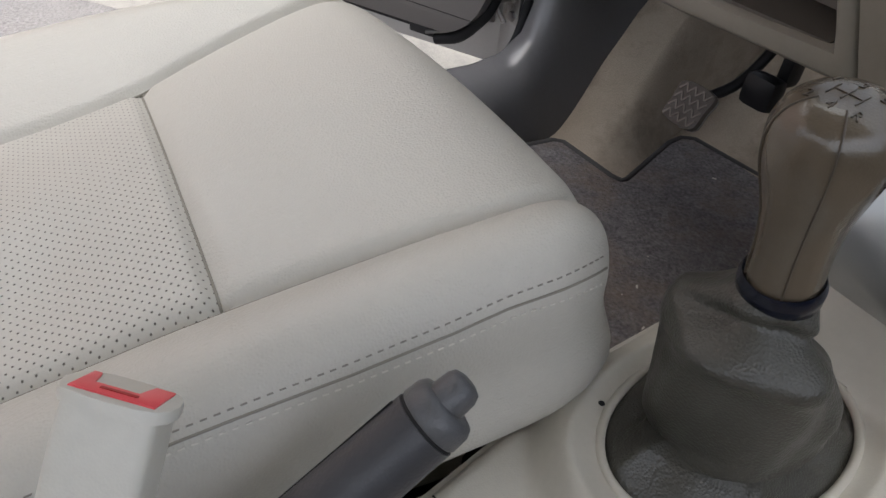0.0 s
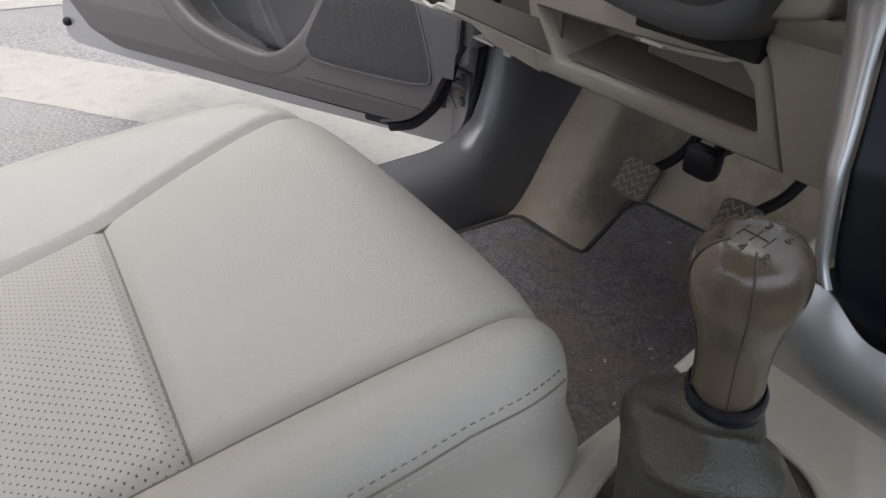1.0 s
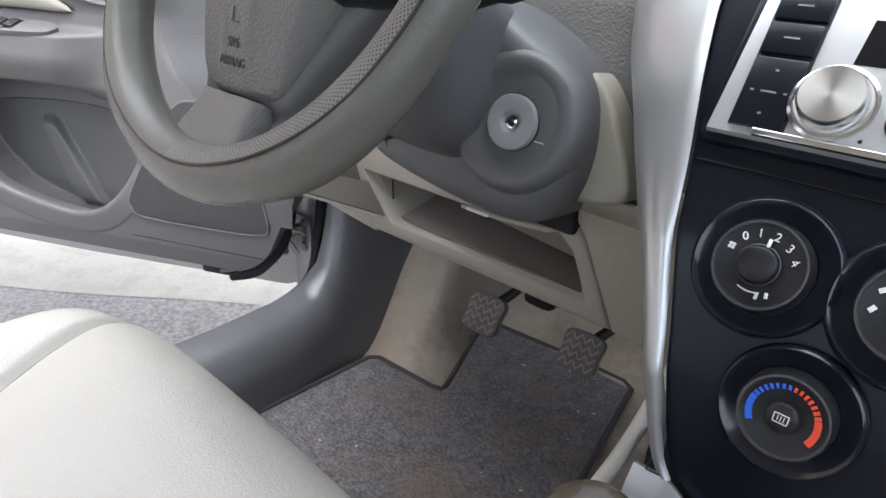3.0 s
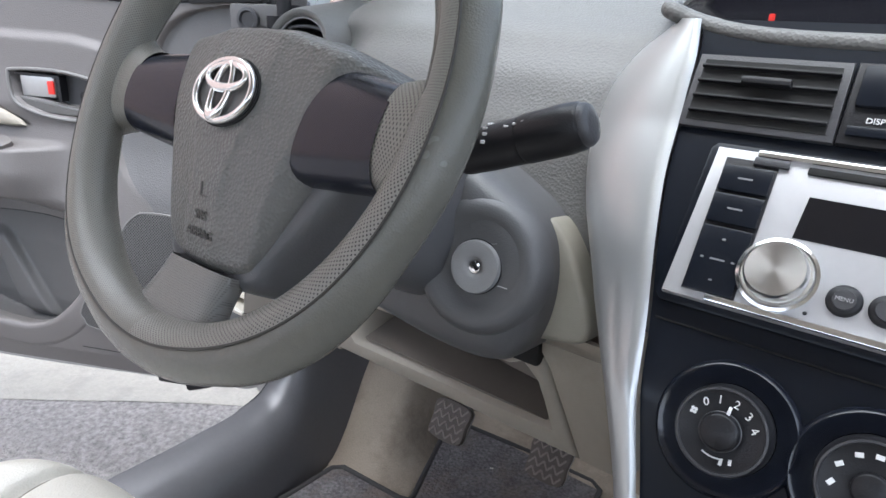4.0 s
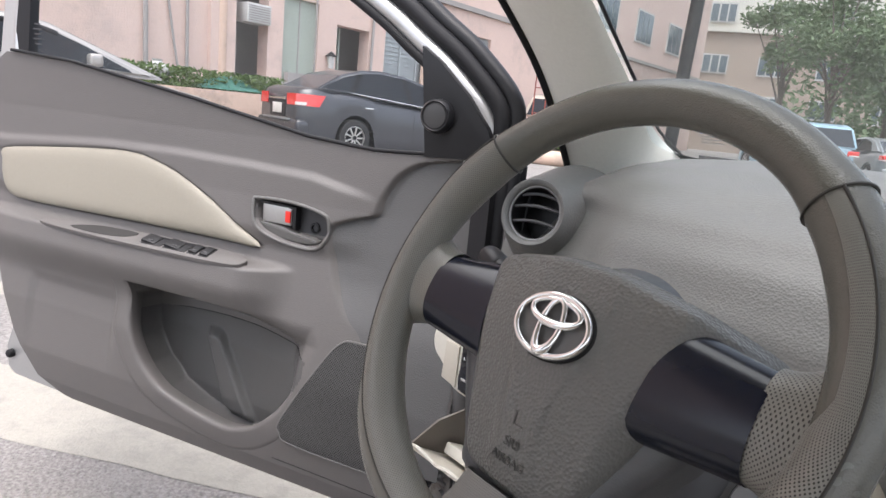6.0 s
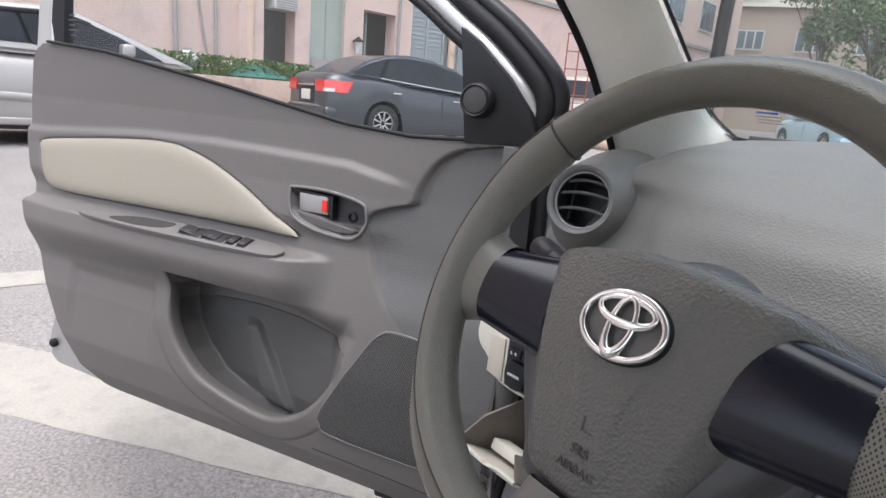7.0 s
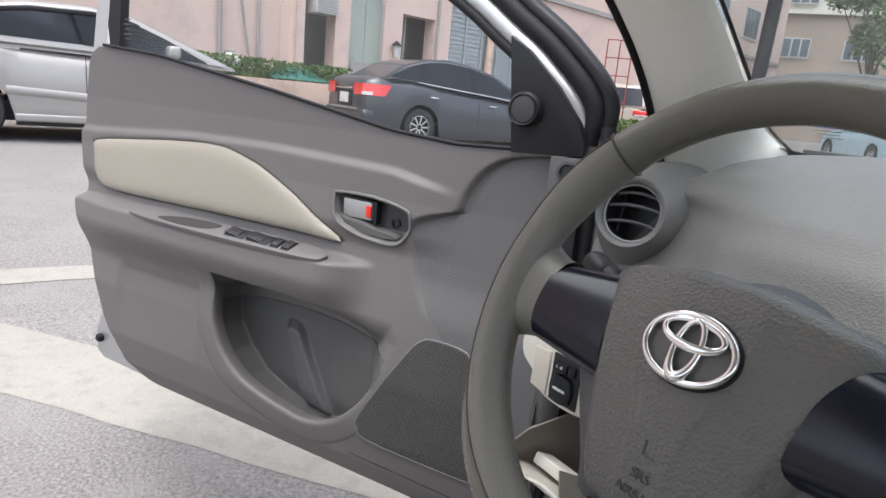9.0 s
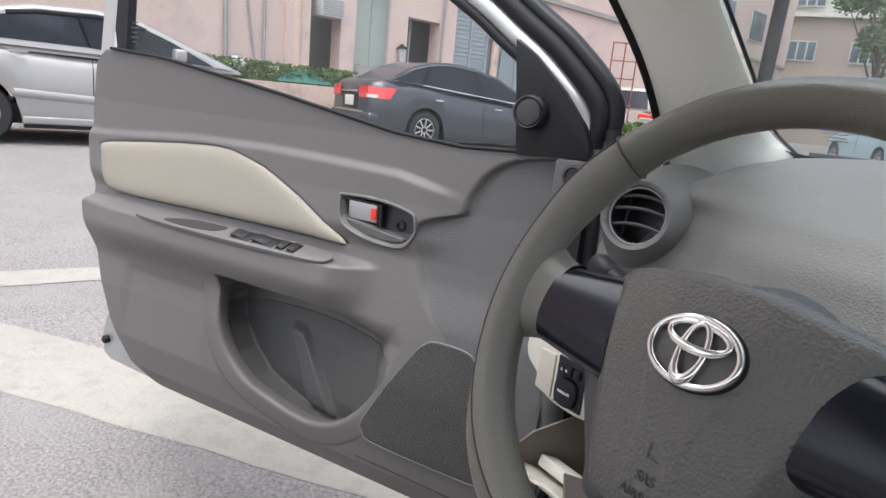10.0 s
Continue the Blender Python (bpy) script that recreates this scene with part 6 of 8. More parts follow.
TRIM = [(1.100, 0.835), (1.104, 0.852), (1.070, 0.862), (0.884, 0.881), (0.760, 0.890), (0.690, 0.888), (0.605, 0.868), (0.509, 0.828), (0.440, 0.792), (0.384, 0.762), (0.480, 0.762), (0.675, 0.7605), (0.85, 0.758), (1.000, 0.757), (1.060, 0.765), (1.088, 0.795)]
HANDLE = [(0.408, 0.838), (0.400, 0.845), (0.330, 0.846), (0.268, 0.837), (0.254, 0.825), (0.254, 0.800), (0.268, 0.782), (0.295, 0.776), (0.345, 0.780), (0.385, 0.792), (0.402, 0.808)]
SPEAKER = [(0.172, 0.646), (0.190, 0.638), (0.212, 0.612), (0.283, 0.490), (0.283, 0.465), (0.262, 0.450), (0.140, 0.447), (0.052, 0.450), (0.030, 0.470), (0.060, 0.560), (0.095, 0.630), (0.120, 0.645)]


def edge_of_front(z):
    """Where the dark front part of the panel ends."""
    return interp(z, FRONT_Z, FRONT_U)


FRONT = smooth_path([(0.446, 0.10, 0), (0.56, 0.115, 0), (0.649, 0.155, 0), (0.677, 0.186, 0), (0.709, 0.210, 0), (0.752, 0.230, 0), (0.797, 0.245, 0), (0.815, 0.243, 0), (0.826, 0.232, 0), (0.836, 0.206, 0), (0.843, 0.182, 0), (0.850, 0.168, 0), (0.877, 0.160, 0), (0.912, 0.139, 0), (0.935, 0.109, 0), (0.945, 0.076, 0), (0.951, 0.030, 0), (0.953, -0.005, 0)], 5)
FRONT_Z, FRONT_U = [p.x for p in FRONT], [p.y for p in FRONT]


def door_w(u, z, hollow=1.0):
    """How far the panel stands into the cabin; without the hollow, as if the pocket were closed."""
    w = interp(z, [0.36, 0.40, 0.46, 0.56, 0.64, 0.70, 0.76, 0.85, 0.95, 1.06], [0.052, 0.064, 0.068, 0.058, 0.040, 0.024, 0.008, -0.010, -0.022, -0.026])
    # armrest: a shelf on top, rounding back underneath
    fade = ss(0.30, 0.40, u) * (1 - 0.0 * u)
    arm = ss(0.615, 0.700, z) * (1 - ss(0.728, 0.742, z))
    w += 0.042 * arm * fade * (1 - 0.35 * ss(0.95, 1.12, u))
    # hollow below the armrest that runs down into the pocket
    w -= 0.007 * (1 - ss(0.93, 0.955, u)) * ss(0.69, 0.71, u) * (1 - ss(0.60, 0.625, z)) * ss(0.44, 0.58, z)
    d = sd_poly((u, z), RECESS) - 0.028 * ss(0.632, 0.600, z) * ss(0.262, 0.33, u) * hollow
    soft_edge = 0.013 + 0.070 * ss(0.46, 0.28, u) * ss(0.50, 0.60, z)
    w -= 0.088 * hollow * ss(0.003, -soft_edge, d) * interp(u, [0.26, 0.40, 0.60], [0.42, 0.72, 1.0])
    w += 0.0015 * (1 - hollow) * math.exp(-((d - 0.007) / 0.006) ** 2) * ss(0.60, 0.54, z)
    if d < -0.01 and hollow:   # bottle rib
        c = 0.508 - 0.60 * (0.575 - z)
        h = 0.016 + 0.10 * (0.575 - z)
        w += 0.016 * ss(-0.004, -0.030, d) * ss(h + 0.010, h - 0.004, abs(u - c)) * ss(0.580, 0.562, z + 8 * (u - c) ** 2)
    # raised hood over the handle, falling to the recessed front
    curve = edge_of_front(z)
    w -= 0.012 * ss(curve + 0.012, curve - 0.006, u) * ss(0.66, 0.74, z)
    # soft step that runs along the top
    zs = interp(u, [0.15, 0.30, 0.45, 0.60, 0.80, 1.1], [0.872, 0.900, 0.905, 0.908, 0.905, 0.885])
    w += 0.010 * (1 - ss(zs - 0.012, zs + 0.004, z)) * ss(0.16, 0.26, u) * ss(0.76, 0.80, z)
    # handle bowl
    dh = sd_poly((u, z), HANDLE)
    w -= 0.026 * ss(0.002, -0.009, dh)
    # flange round the trim
    dt = sd_poly((u, z), TRIM)
    w -= 0.005 * ss(0.004, -0.002, dt)
    # turned edges
    return w


RECESS = [(0.664, 0.652), (0.657, 0.588), (0.643, 0.545), (0.615, 0.505), (0.570, 0.472), (0.510, 0.452), (0.440, 0.439), (0.395, 0.438), (0.345, 0.456), (0.300, 0.495), (0.268, 0.540), (0.243, 0.585), (0.232, 0.62), (0.25, 0.652)]


def seam_z(u):
    """Height of the joint between the armrest's hollow and the pocket insert."""
    t = (0.625 - u) / 0.36
    return 0.592 + 0.018 * math.sin(t * math.pi * 0.75) - 0.012 * t * t


def door_uz(a, b):
    z0 = 0.368
    zr = z0 + b * (1.060 - z0)
    ur = interp(zr, REAR_Z, REAR_U)
    u0 = interp(zr, [0.368, 0.385, 0.403, 0.428, 0.466, 0.50, 0.54], [0.100, 0.072, 0.052, 0.034, 0.018, 0.004, -0.015])
    u = u0 + (ur - u0) * a
    return u, z0 + b * (interp(u, BELT_U, BELT_Z) - z0)


def door():
    d = thing("door_1", "open grey car door with beige insert, armrest and window", "car door", DOOR_M, kind="structure")
    L = dict(local=True)
    nu, nv = 340, 220
    bm = bmesh.new()
    rows = []
    for j in range(nv + 1):
        row = []
        for i in range(nu + 1):
            u, z = door_uz(i / nu, j / nv)
            row.append(bm.verts.new((u, door_w(u, z), z)))
        rows.append(row)
    for p, q in zip(rows, rows[1:]):
        for i in range(nu):
            bm.faces.new((p[i], q[i], q[i + 1], p[i + 1]))
    edges = [e for e in bm.edges if len(e.link_faces) == 1]
    # faces split off to take the darker colour for the pocket's shade
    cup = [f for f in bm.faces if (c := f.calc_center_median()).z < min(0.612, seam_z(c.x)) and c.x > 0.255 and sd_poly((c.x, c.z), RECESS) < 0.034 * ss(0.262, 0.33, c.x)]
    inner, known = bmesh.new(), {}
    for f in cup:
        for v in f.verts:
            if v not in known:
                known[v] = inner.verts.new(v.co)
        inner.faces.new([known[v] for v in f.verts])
    r = bmesh.ops.extrude_edge_only(bm, edges=edges)
    for v in r["geom"]:
        if isinstance(v, bmesh.types.BMVert):
            v.co.y -= 0.035
            v.co.x += 0.004 if v.co.x > 0.6 else 0
    bmesh.ops.delete(bm, geom=cup, context="FACES")
    part("inner_panel", bm, M_DOOR, d, "grey grained plastic inner panel", **L)
    part("pocket_insert", inner, M_POCKET_SHADE, d, "moulded back of the pocket with its shade in the colour", **L)

    # front skin of the pocket: laid over the hollow, its free edge turned in
    line = [Vector((x, z, 0)) for x, z in RECESS if x > 0.255]
    line = smooth_path(line, 6)
    bm = bmesh.new()
    rows = []
    for i, p in enumerate(line):
        tg = (line[min(i + 1, len(line) - 1)] - line[max(i - 1, 0)]).normalized()
        nrm = Vector((-tg.y, tg.x, 0))
        if sd_poly((p.x + nrm.x * 0.004, p.y + nrm.y * 0.004), RECESS) < 0:
            nrm = -nrm
        row = []
        for k, (o, dw) in enumerate(((0.046, -0.005), (0.041, 0.0001), (0.034, 0.0008), (0.022, 0.0010), (0.009, 0.0010), (0.003, 0.0004), (0.0, -0.002), (0.0, -0.008), (0.002, -0.020), (0.006, -0.032))):
            u, z = p.x + nrm.x * o, p.y + nrm.y * o
            row.append(bm.verts.new((u, door_w(u, z, 0.0) + dw, z)))
        rows.append(row)
    for p, q in zip(rows, rows[1:]):
        for i in range(len(p) - 1):
            bm.faces.new((p[i], p[i + 1], q[i + 1], q[i]))
    bmesh.ops.recalc_face_normals(bm, faces=bm.faces[:])
    part("pocket_lip", bm, M_DOOR, d, "rounded front skin of the pocket", **L)

    # painted shell behind it
    shell = [(-0.02, 0.56), (-0.012, 0.46), (0.0, 0.38), (0.03, 0.315), (0.07, 0.298), (0.50, 0.292), (1.00, 0.296), (1.165, 0.300), (1.188, 0.315), (1.188, 0.37), (1.150, 0.45), (1.125, 0.55), (1.135, 0.70), (1.158, 0.85), (1.160, 0.95), (1.14, 1.01), (1.10, 1.030), (0.58, 0.978), (0.32, 0.935), (0.19, 0.927), (-0.02, 0.925)]
    fm = frame_at((0, -0.045, 0), (1, 0, 0), (0, 0, 1))
    part("outer_shell", prism(shell, -0.0, 0.085, fm, 0.02, 3), M_BODY, d, "silver painted outer shell", **L)
    part("door_stop", revolve([(0.0105, 0), (0.0105, 0.010), (0.007, 0.014), (0, 0.014)], 20, pose(1.170, -0.046, 0.352, -90)), M_RUBBER, d, "black rubber stop", **L)
    part("lower_seal", sweep([(0.16, 0.012, 0.352), (0.5, 0.012, 0.353), (0.82, 0.010, 0.356), (0.93, 0.004, 0.372), (1.02, -0.004, 0.41)], 0.008, 8), M_RUBBER, d, **L)
    # hinge side: rounded black edge of the door
    for k, (w0, z0, z1, r) in enumerate(((0.030, 0.52, 0.70, 0.020), (-0.014, 0.52, 0.94, 0.014), (-0.035, 0.52, 0.955, 0.014))):
        part("edge_fold", sweep([(-0.025 - 0.012 * k, w0, z) for z in np.linspace(z0, z1, 8)], r, 12), (M_DOOR_DK, M_RUBBER, M_RUBBER)[k], d, **L)
    bend = smooth_path([(-0.008, 0.030, 0.62), (0.004, 0.030, 0.541), (0.010, 0.030, 0.497), (0.016, 0.030, 0.462), (0.030, 0.030, 0.424), (0.048, 0.030, 0.397), (0.086, 0.030, 0.360), (0.133, 0.030, 0.343)], 8)
    part("front_seal", sweep(bend, 0.0105, 10), M_RUBBER, d, "black rubber seal round the lower corner", **L)
    part("seal_edge", sweep([p + Vector((0.016, 0.010, 0.010)) for p in bend], 0.0035, 8), M_DOOR_SM, d, **L)
    part("corner_cap", rbox((0.160, 0.030, 0.353), (0.055, 0.018, 0.016), 0.005), M_BLACK, d, **L)

    # beige insert
    tr = round_poly(TRIM, 3)

    c = (0.76, 0.815)
    bm = bmesh.new()
    rings = []
    for k in (1.0, 0.992, 0.975, 0.94, 0.85, 0.7, 0.5, 0.28, 0.1):
        ring = []
        for x, z in tr:
            cx = min(max(x, 0.60), 1.02)
            u, zz = cx + (x - cx) * k, c[1] + (z - c[1]) * k
            base = interp(zz, [0.75, 0.85, 0.90], [0.010, -0.008, -0.016])
            ring.append(bm.verts.new((u, base + 0.004 + 0.010 * (1 - k ** 6) ** 0.5, zz)))
        rings.append(ring)
    n = len(tr)
    for p, q in zip(rings, rings[1:]):
        for i in range(n):
            bm.faces.new((p[i], p[(i + 1) % n], q[(i + 1) % n], q[i]))
    bmesh.ops.contextual_create(bm, geom=rings[-1])
    bmesh.ops.recalc_face_normals(bm, faces=bm.faces[:])
    part("beige_insert", bm, M_INSERT, d, "padded beige leatherette insert", **L)

    # armrest switches and the dark plate for the grip hollow's shade
    arm_top = frame_at((0, 0.043, 0.7385), (-1, 0, 0), (0, -0.95, 0.31))   # local x runs towards the hinge
    def arm_poly(pts, h0, h1, bev=0.0):
        return prism(round_poly([(-u, v) for u, v in pts], 5), h0, h1, arm_top, bev)
    swp = part("switch_plate", arm_poly([(0.90, -0.012), (0.78, 0.010), (0.62, 0.021), (0.44, 0.022), (0.400, 0.012), (0.392, -0.004), (0.43, -0.019), (0.66, -0.024), (0.84, -0.022)], -0.006, 0.0012, 0.0008), M_DOOR, d, "smooth grey switch plate", **L)
    # thin flat plate; the hollow's shade is only in its dark colour
    part("grip_hollow_shade", arm_poly([(0.815, -0.010), (0.765, 0.008), (0.70, 0.014), (0.655, 0.012), (0.675, -0.008), (0.73, -0.016), (0.78, -0.016)], 0.0, 0.0020), M_HOLLOW_SHADE, swp, "flat dark plate for the shade of the grip hollow", **L)
    for u, wd in ((0.605, 0.036), (0.548, 0.038), (0.502, 0.019), (0.476, 0.019)):
        mm = arm_top @ Matrix.Translation((-u, 0.002, 0.0030))
        part("switch_recess", at(rbox((0.004 if wd > 0.03 else 0, 0.0, -0.0022), (wd * 1.40 if wd > 0.03 else wd * 1.05, 0.030, 0.003), 0.0006), mm), M_BLACK, swp, **L)
        s = part("window_switch", at(rbox((-0.004 if wd > 0.03 else 0, 0, -0.001), (wd * 0.88, 0.025, 0.008), 0.0025, Matrix.Rotation(radians(8), 4, "Y")), mm), M_BLACK, swp, "black window switch", **L)
        part("switch_lip", at(rbox((-0.004 if wd > 0.03 else 0, -0.006, 0.0022), (wd * 0.5, 0.003, 0.0025), 0.001), mm), M_GREYDK, s, **L)

    # handle in its bowl
    h = part("handle_bezel", sweep([(x, door_w(x, z) + 0.001, z) for x, z in [(p[0], p[1]) for p in round_poly([(0.331 + (x - 0.331) * 1.03, 0.812 + (z - 0.812) * 1.05) for x, z in HANDLE], 3)]], 0.003, 8, closed=True), M_DOOR_SM, d, "grey handle bezel", **L)
    part("handle_bowl", prism(round_poly(HANDLE, 3), -0.0190, -0.0155, frame_at((0, 0.0, 0), (-1, 0, 0), (0, 0, 1)) @ Matrix.Diagonal((-1, 1, 1, 1))), M_GREYDK, h, **L)
    part("pull_lever", rbox((0.362, -0.004, 0.823), (0.062, 0.010, 0.034), 0.005), M_SILVER_DK, h, "dark silver pull lever", **L)
    bowl = frame_at((0, 0.0, 0), (-1, 0, 0), (0, 0, 1)) @ Matrix.Diagonal((-1, 1, 1, 1))
    part("pull_grip", prism(round_poly([(0.399, 0.806), (0.350, 0.803), (0.322, 0.796), (0.276, 0.789), (0.290, 0.781), (0.345, 0.782), (0.386, 0.793)], 3), -0.014, 0.003, bowl, 0.003), M_DOOR_SM, h, "curved grey pull grip", **L)
    part("lever_frame", prism([(0.400, 0.843), (0.322, 0.840), (0.322, 0.801), (0.328, 0.801), (0.329, 0.835), (0.400, 0.838)], -0.014, 0.0005, bowl, 0.001), M_BLACK, h, **L)
    part("lock_marker", rbox((0.3375, 0.0010, 0.8215), (0.0105, 0.004, 0.0200), 0.0012), M_REDDOT, h, "red lock marker", **L)
    part("bowl_screw", revolve([(0.0095, 0), (0.0095, 0.005), (0.006, 0.006), (0.0055, 0.002), (0, 0.002)], 20, pose(0.291, -0.018, 0.808, -90)), M_BLACK, h, "recessed screw", **L)
    # dark textured front part
    def front(a, b):
        z = 0.47 + (0.952 - 0.47) * b
        u = -0.012 + (edge_of_front(z) + 0.012) * a
        return (u, door_w(u, z) + 0.0015, z)
    part("front_panel", surf(lambda a, b: front(1 - a, b), 24, 150), M_DOOR_DK, d, "darker textured front panel", **L)
    # speaker grille
    sp = part("speaker_grille", surf_poly(SPEAKER, lambda u, z: door_w(u, z) + 0.0035), M_GRILLE, d, "fine mesh speaker grille", **L)
    part("grille_edge", sweep([(x, door_w(x, z) + 0.002, z) for x, z in round_poly(SPEAKER, 3)], 0.0022, 6, closed=True), M_DOOR_SM, sp, **L)
    # pocket seam
    part("pocket_line", sweep([(u, door_w(u, z) + 0.0004, z) for u, z in [(0.625 - 0.36 * t, seam_z(0.625 - 0.36 * t)) for t in np.linspace(0, 1, 40)]], 0.0007, 5), M_RECESS, d, **L)
    part("panel_crease", sweep([(u, door_w(u, 0.404 + 0.02 * u) + 0.0002, 0.404 + 0.02 * u) for u in np.linspace(0.02, 0.30, 20)], 0.0006, 5), M_RECESS, d, **L)

    # window, frame and mirror corner
    fr = [(0.010, -0.045, 0.955), (0.012, -0.045, 1.015), (0.075, -0.047, 1.082), (0.138, -0.050, 1.128), (0.207, -0.055, 1.176), (0.36, -0.065, 1.262), (0.55, -0.080, 1.335), (0.78, -0.092, 1.368), (1.00, -0.092, 1.360), (1.085, -0.085, 1.30), (1.105, -0.062, 1.15), (1.092, -0.045, 1.05)]
    fp = smooth_path(fr, 8)
    part("window_frame", sweep(fp, 0.015, 14), M_BODY, d, "silver window frame", **L)
    part("inner_seal", sweep([p + Vector((0.016 if p.x < 0.9 else -0.014, 0.006, -0.012 if p.z > 1.0 else 0)) for p in fp], 0.0085, 8), M_RUBBER, d, "black run channel", **L)
    part("outer_seal", sweep([p + Vector((-0.020 if p.x < 0.9 else 0.012, 0.0, 0.018)) for p in fp[:60]], 0.014, 10), M_RUBBER, d, "black frame seal", **L)
    part("outer_frame", sweep([p + Vector((-0.038 if p.x < 0.9 else 0.012, -0.012, 0.030)) for p in fp[:44]], 0.014, 10), M_BLACK, d, **L)
    part("rear_post", prism([(1.100, 1.02), (1.152, 1.02), (1.150, 1.32), (1.100, 1.33)], 0, 0.03, frame_at((0, 0.088, 0), (1, 0, 0), (0, -0.12, 1)), 0.0), M_BODY, d, "silver rear window post", **L)
    part("rear_channel", prism([(1.052, 1.03), (1.100, 1.02), (1.098, 1.33), (1.070, 1.33)], 0, 0.02, frame_at((0, 0.093, 0), (1, 0, 0), (0, -0.12, 1)), 0.0), M_RUBBER, d, "black rear run channel", **L)
    part("belt_seal", sweep([(u, -0.022, interp(u, BELT_U, BELT_Z) + 0.004) for u in np.linspace(0.09, 1.09, 50)], 0.0035, 8), M_RUBBER, d, "black belt seal", **L)

    def pane(a, b):
        u = 0.09 + 1.0 * a
        z0 = interp(u, BELT_U, BELT_Z) - 0.01
        z1 = interp(u, [q[0] for q in fr[1:10]], [q[2] for q in fr[1:10]])
        z = z0 + (z1 - z0) * b
        return (u, -0.038 - 0.055 * ss(0.95, 1.4, z), z)
    gl = part("pane", surf(pane, 30, 14), M_WIN, d, "clear dusty window pane", **L)
    gl.visible_shadow = False
    for k in range(5):
        part("print_bar", rbox((1.025, -0.036, 1.080 + 0.010 * k), (0.018 + 0.008 * (k % 2), 0.0006, 0.0028), 0), M_GREYDK, gl, **L)
    sail = [(0.099, 0.952), (0.119, 1.118), (0.088, 1.098), (0.036, 1.050), (0.000, 1.005), (-0.012, 0.978), (-0.014, 0.957)]
    sl = part("mirror_corner", prism(sail, -0.012, 0.012, frame_at((0, -0.028, 0), (-1, 0, 0), (0, 0, 1)) @ Matrix.Diagonal((-1, 1, 1, 1)), 0.003), M_BLACK, d, "black mirror corner cover", **L)
    tw = pose(0.080, -0.012, 1.0155, -90)
    part("tweeter", revolve([(0.026, -0.004), (0.0255, 0.008), (0.022, 0.012), (0.0195, 0.0105), (0.0175, 0.0115), (0, 0.0125)], 40, tw), M_BLACK, sl, "round tweeter grille", **L)
    part("tweeter_mesh", revolve([(0.0180, 0.0122), (0.009, 0.0132), (0, 0.0135)], 32, tw), dotted(mat("tweeter_mesh", (0.05, 0.05, 0.052), 0.5), 0.0022, 0.2, (0.004, 0.004, 0.004), axes="XZ"), sl, **L)
    part("frame_plug", revolve([(0.016, 0), (0.016, 0.006), (0.012, 0.007), (0.010, 0.003), (0, 0.003)], 24, pose(0.002, -0.008, 0.934, -90)), M_GREYDK, d, "round dark plug", **L)
    part("front_flange", rbox((-0.006, -0.020, 0.80), (0.080, 0.018, 0.31), 0.006), M_DOOR_DK, d, **L)
    part("front_edge_seal", sweep([(-0.050, -0.012, 0.60), (-0.052, -0.012, 0.80), (-0.050, -0.014, 0.93), (-0.040, -0.030, 1.00)], 0.011, 10), M_RUBBER, d, "black rubber seal down the hinge edge", **L)
    # outside mirror on the door's corner
    part("outside_mirror", rbox((0.050, -0.17, 1.00), (0.075, 0.18, 0.125), 0.03, seg=4), M_BLACK, d, "black outside mirror", **L)


def surf_poly(poly, fn, step=0.006):
    """A sheet over the inside of an outline, its third coordinate from fn."""
    pts = round_poly(poly, 3)
    us = [p[0] for p in pts]
    zs = [p[1] for p in pts]
    bm = bmesh.new()
    nz = int((max(zs) - min(zs)) / step)
    rows = []
    for j in range(nz + 1):
        z = min(zs) + 0.0005 + (max(zs) - min(zs) - 0.001) * j / nz
        xs = []
        for i in range(len(pts)):
            (x1, z1), (x2, z2) = pts[i], pts[(i + 1) % len(pts)]
            if (z1 > z) != (z2 > z):
                xs.append(x1 + (x2 - x1) * (z - z1) / (z2 - z1))
        a, b = min(xs), max(xs)
        rows.append([bm.verts.new((a + (b - a) * i / 30, fn(a + (b - a) * i / 30, z), z)) for i in range(31)])
    for p, q in zip(rows, rows[1:]):
        for i in range(30):
            bm.faces.new((p[i], q[i], q[i + 1], p[i + 1]))
    return bm


M_SILVER_DK = mat("dark_silver_lever", (0.42, 0.42, 0.42), 0.3, metal=0.7, var=0.05)


# ---- outdoors ----
EYE = Vector((-0.14, -0.31, 0))
SLOPE = 0.007


def ground_z(x):
    return 0.05 - SLOPE * x


def polar(az, dist):
    a = radians(az)
    x, y = EYE.x - dist * math.sin(a), EYE.y + dist * math.cos(a)
    return Vector((x, y, ground_z(x)))


M_ASPHALT = mat("worn_asphalt", (0.222, 0.208, 0.200), 0.9, var=0.10, vscale=0.9, fine=0.85, fscale=95, bump=1.0, bscale=110, dirt=(0.255, 0.242, 0.230), dirt_at=0.60, dirt_scale=2.2)
M_PAINT = mat("worn_road_paint", (0.305, 0.288, 0.255), 0.8, var=0.12, vscale=6, fine=0.15, fscale=90, bump=0.5, bscale=160, dirt=(0.23, 0.22, 0.20), dirt_at=0.62, dirt_scale=14)
M_PINK = mat("pink_render_wall", (0.62, 0.475, 0.415), 0.9, var=0.08, vscale=0.5, fine=0.08, fscale=20, bump=0.4, bscale=30, dirt=(0.46, 0.37, 0.33), dirt_at=0.64, dirt_scale=0.9)
M_PLANTER = mat("planter_wall", (0.60, 0.44, 0.35), 0.9, var=0.1, dirt=(0.33, 0.26, 0.21), dirt_at=0.6, dirt_scale=2)
M_BROWN = mat("brown_render_wall", (0.37, 0.30, 0.25), 0.9, var=0.08, vscale=0.4)
M_CREAM = mat("cream_render_wall", (0.62, 0.60, 0.54), 0.9, var=0.06, vscale=0.4)
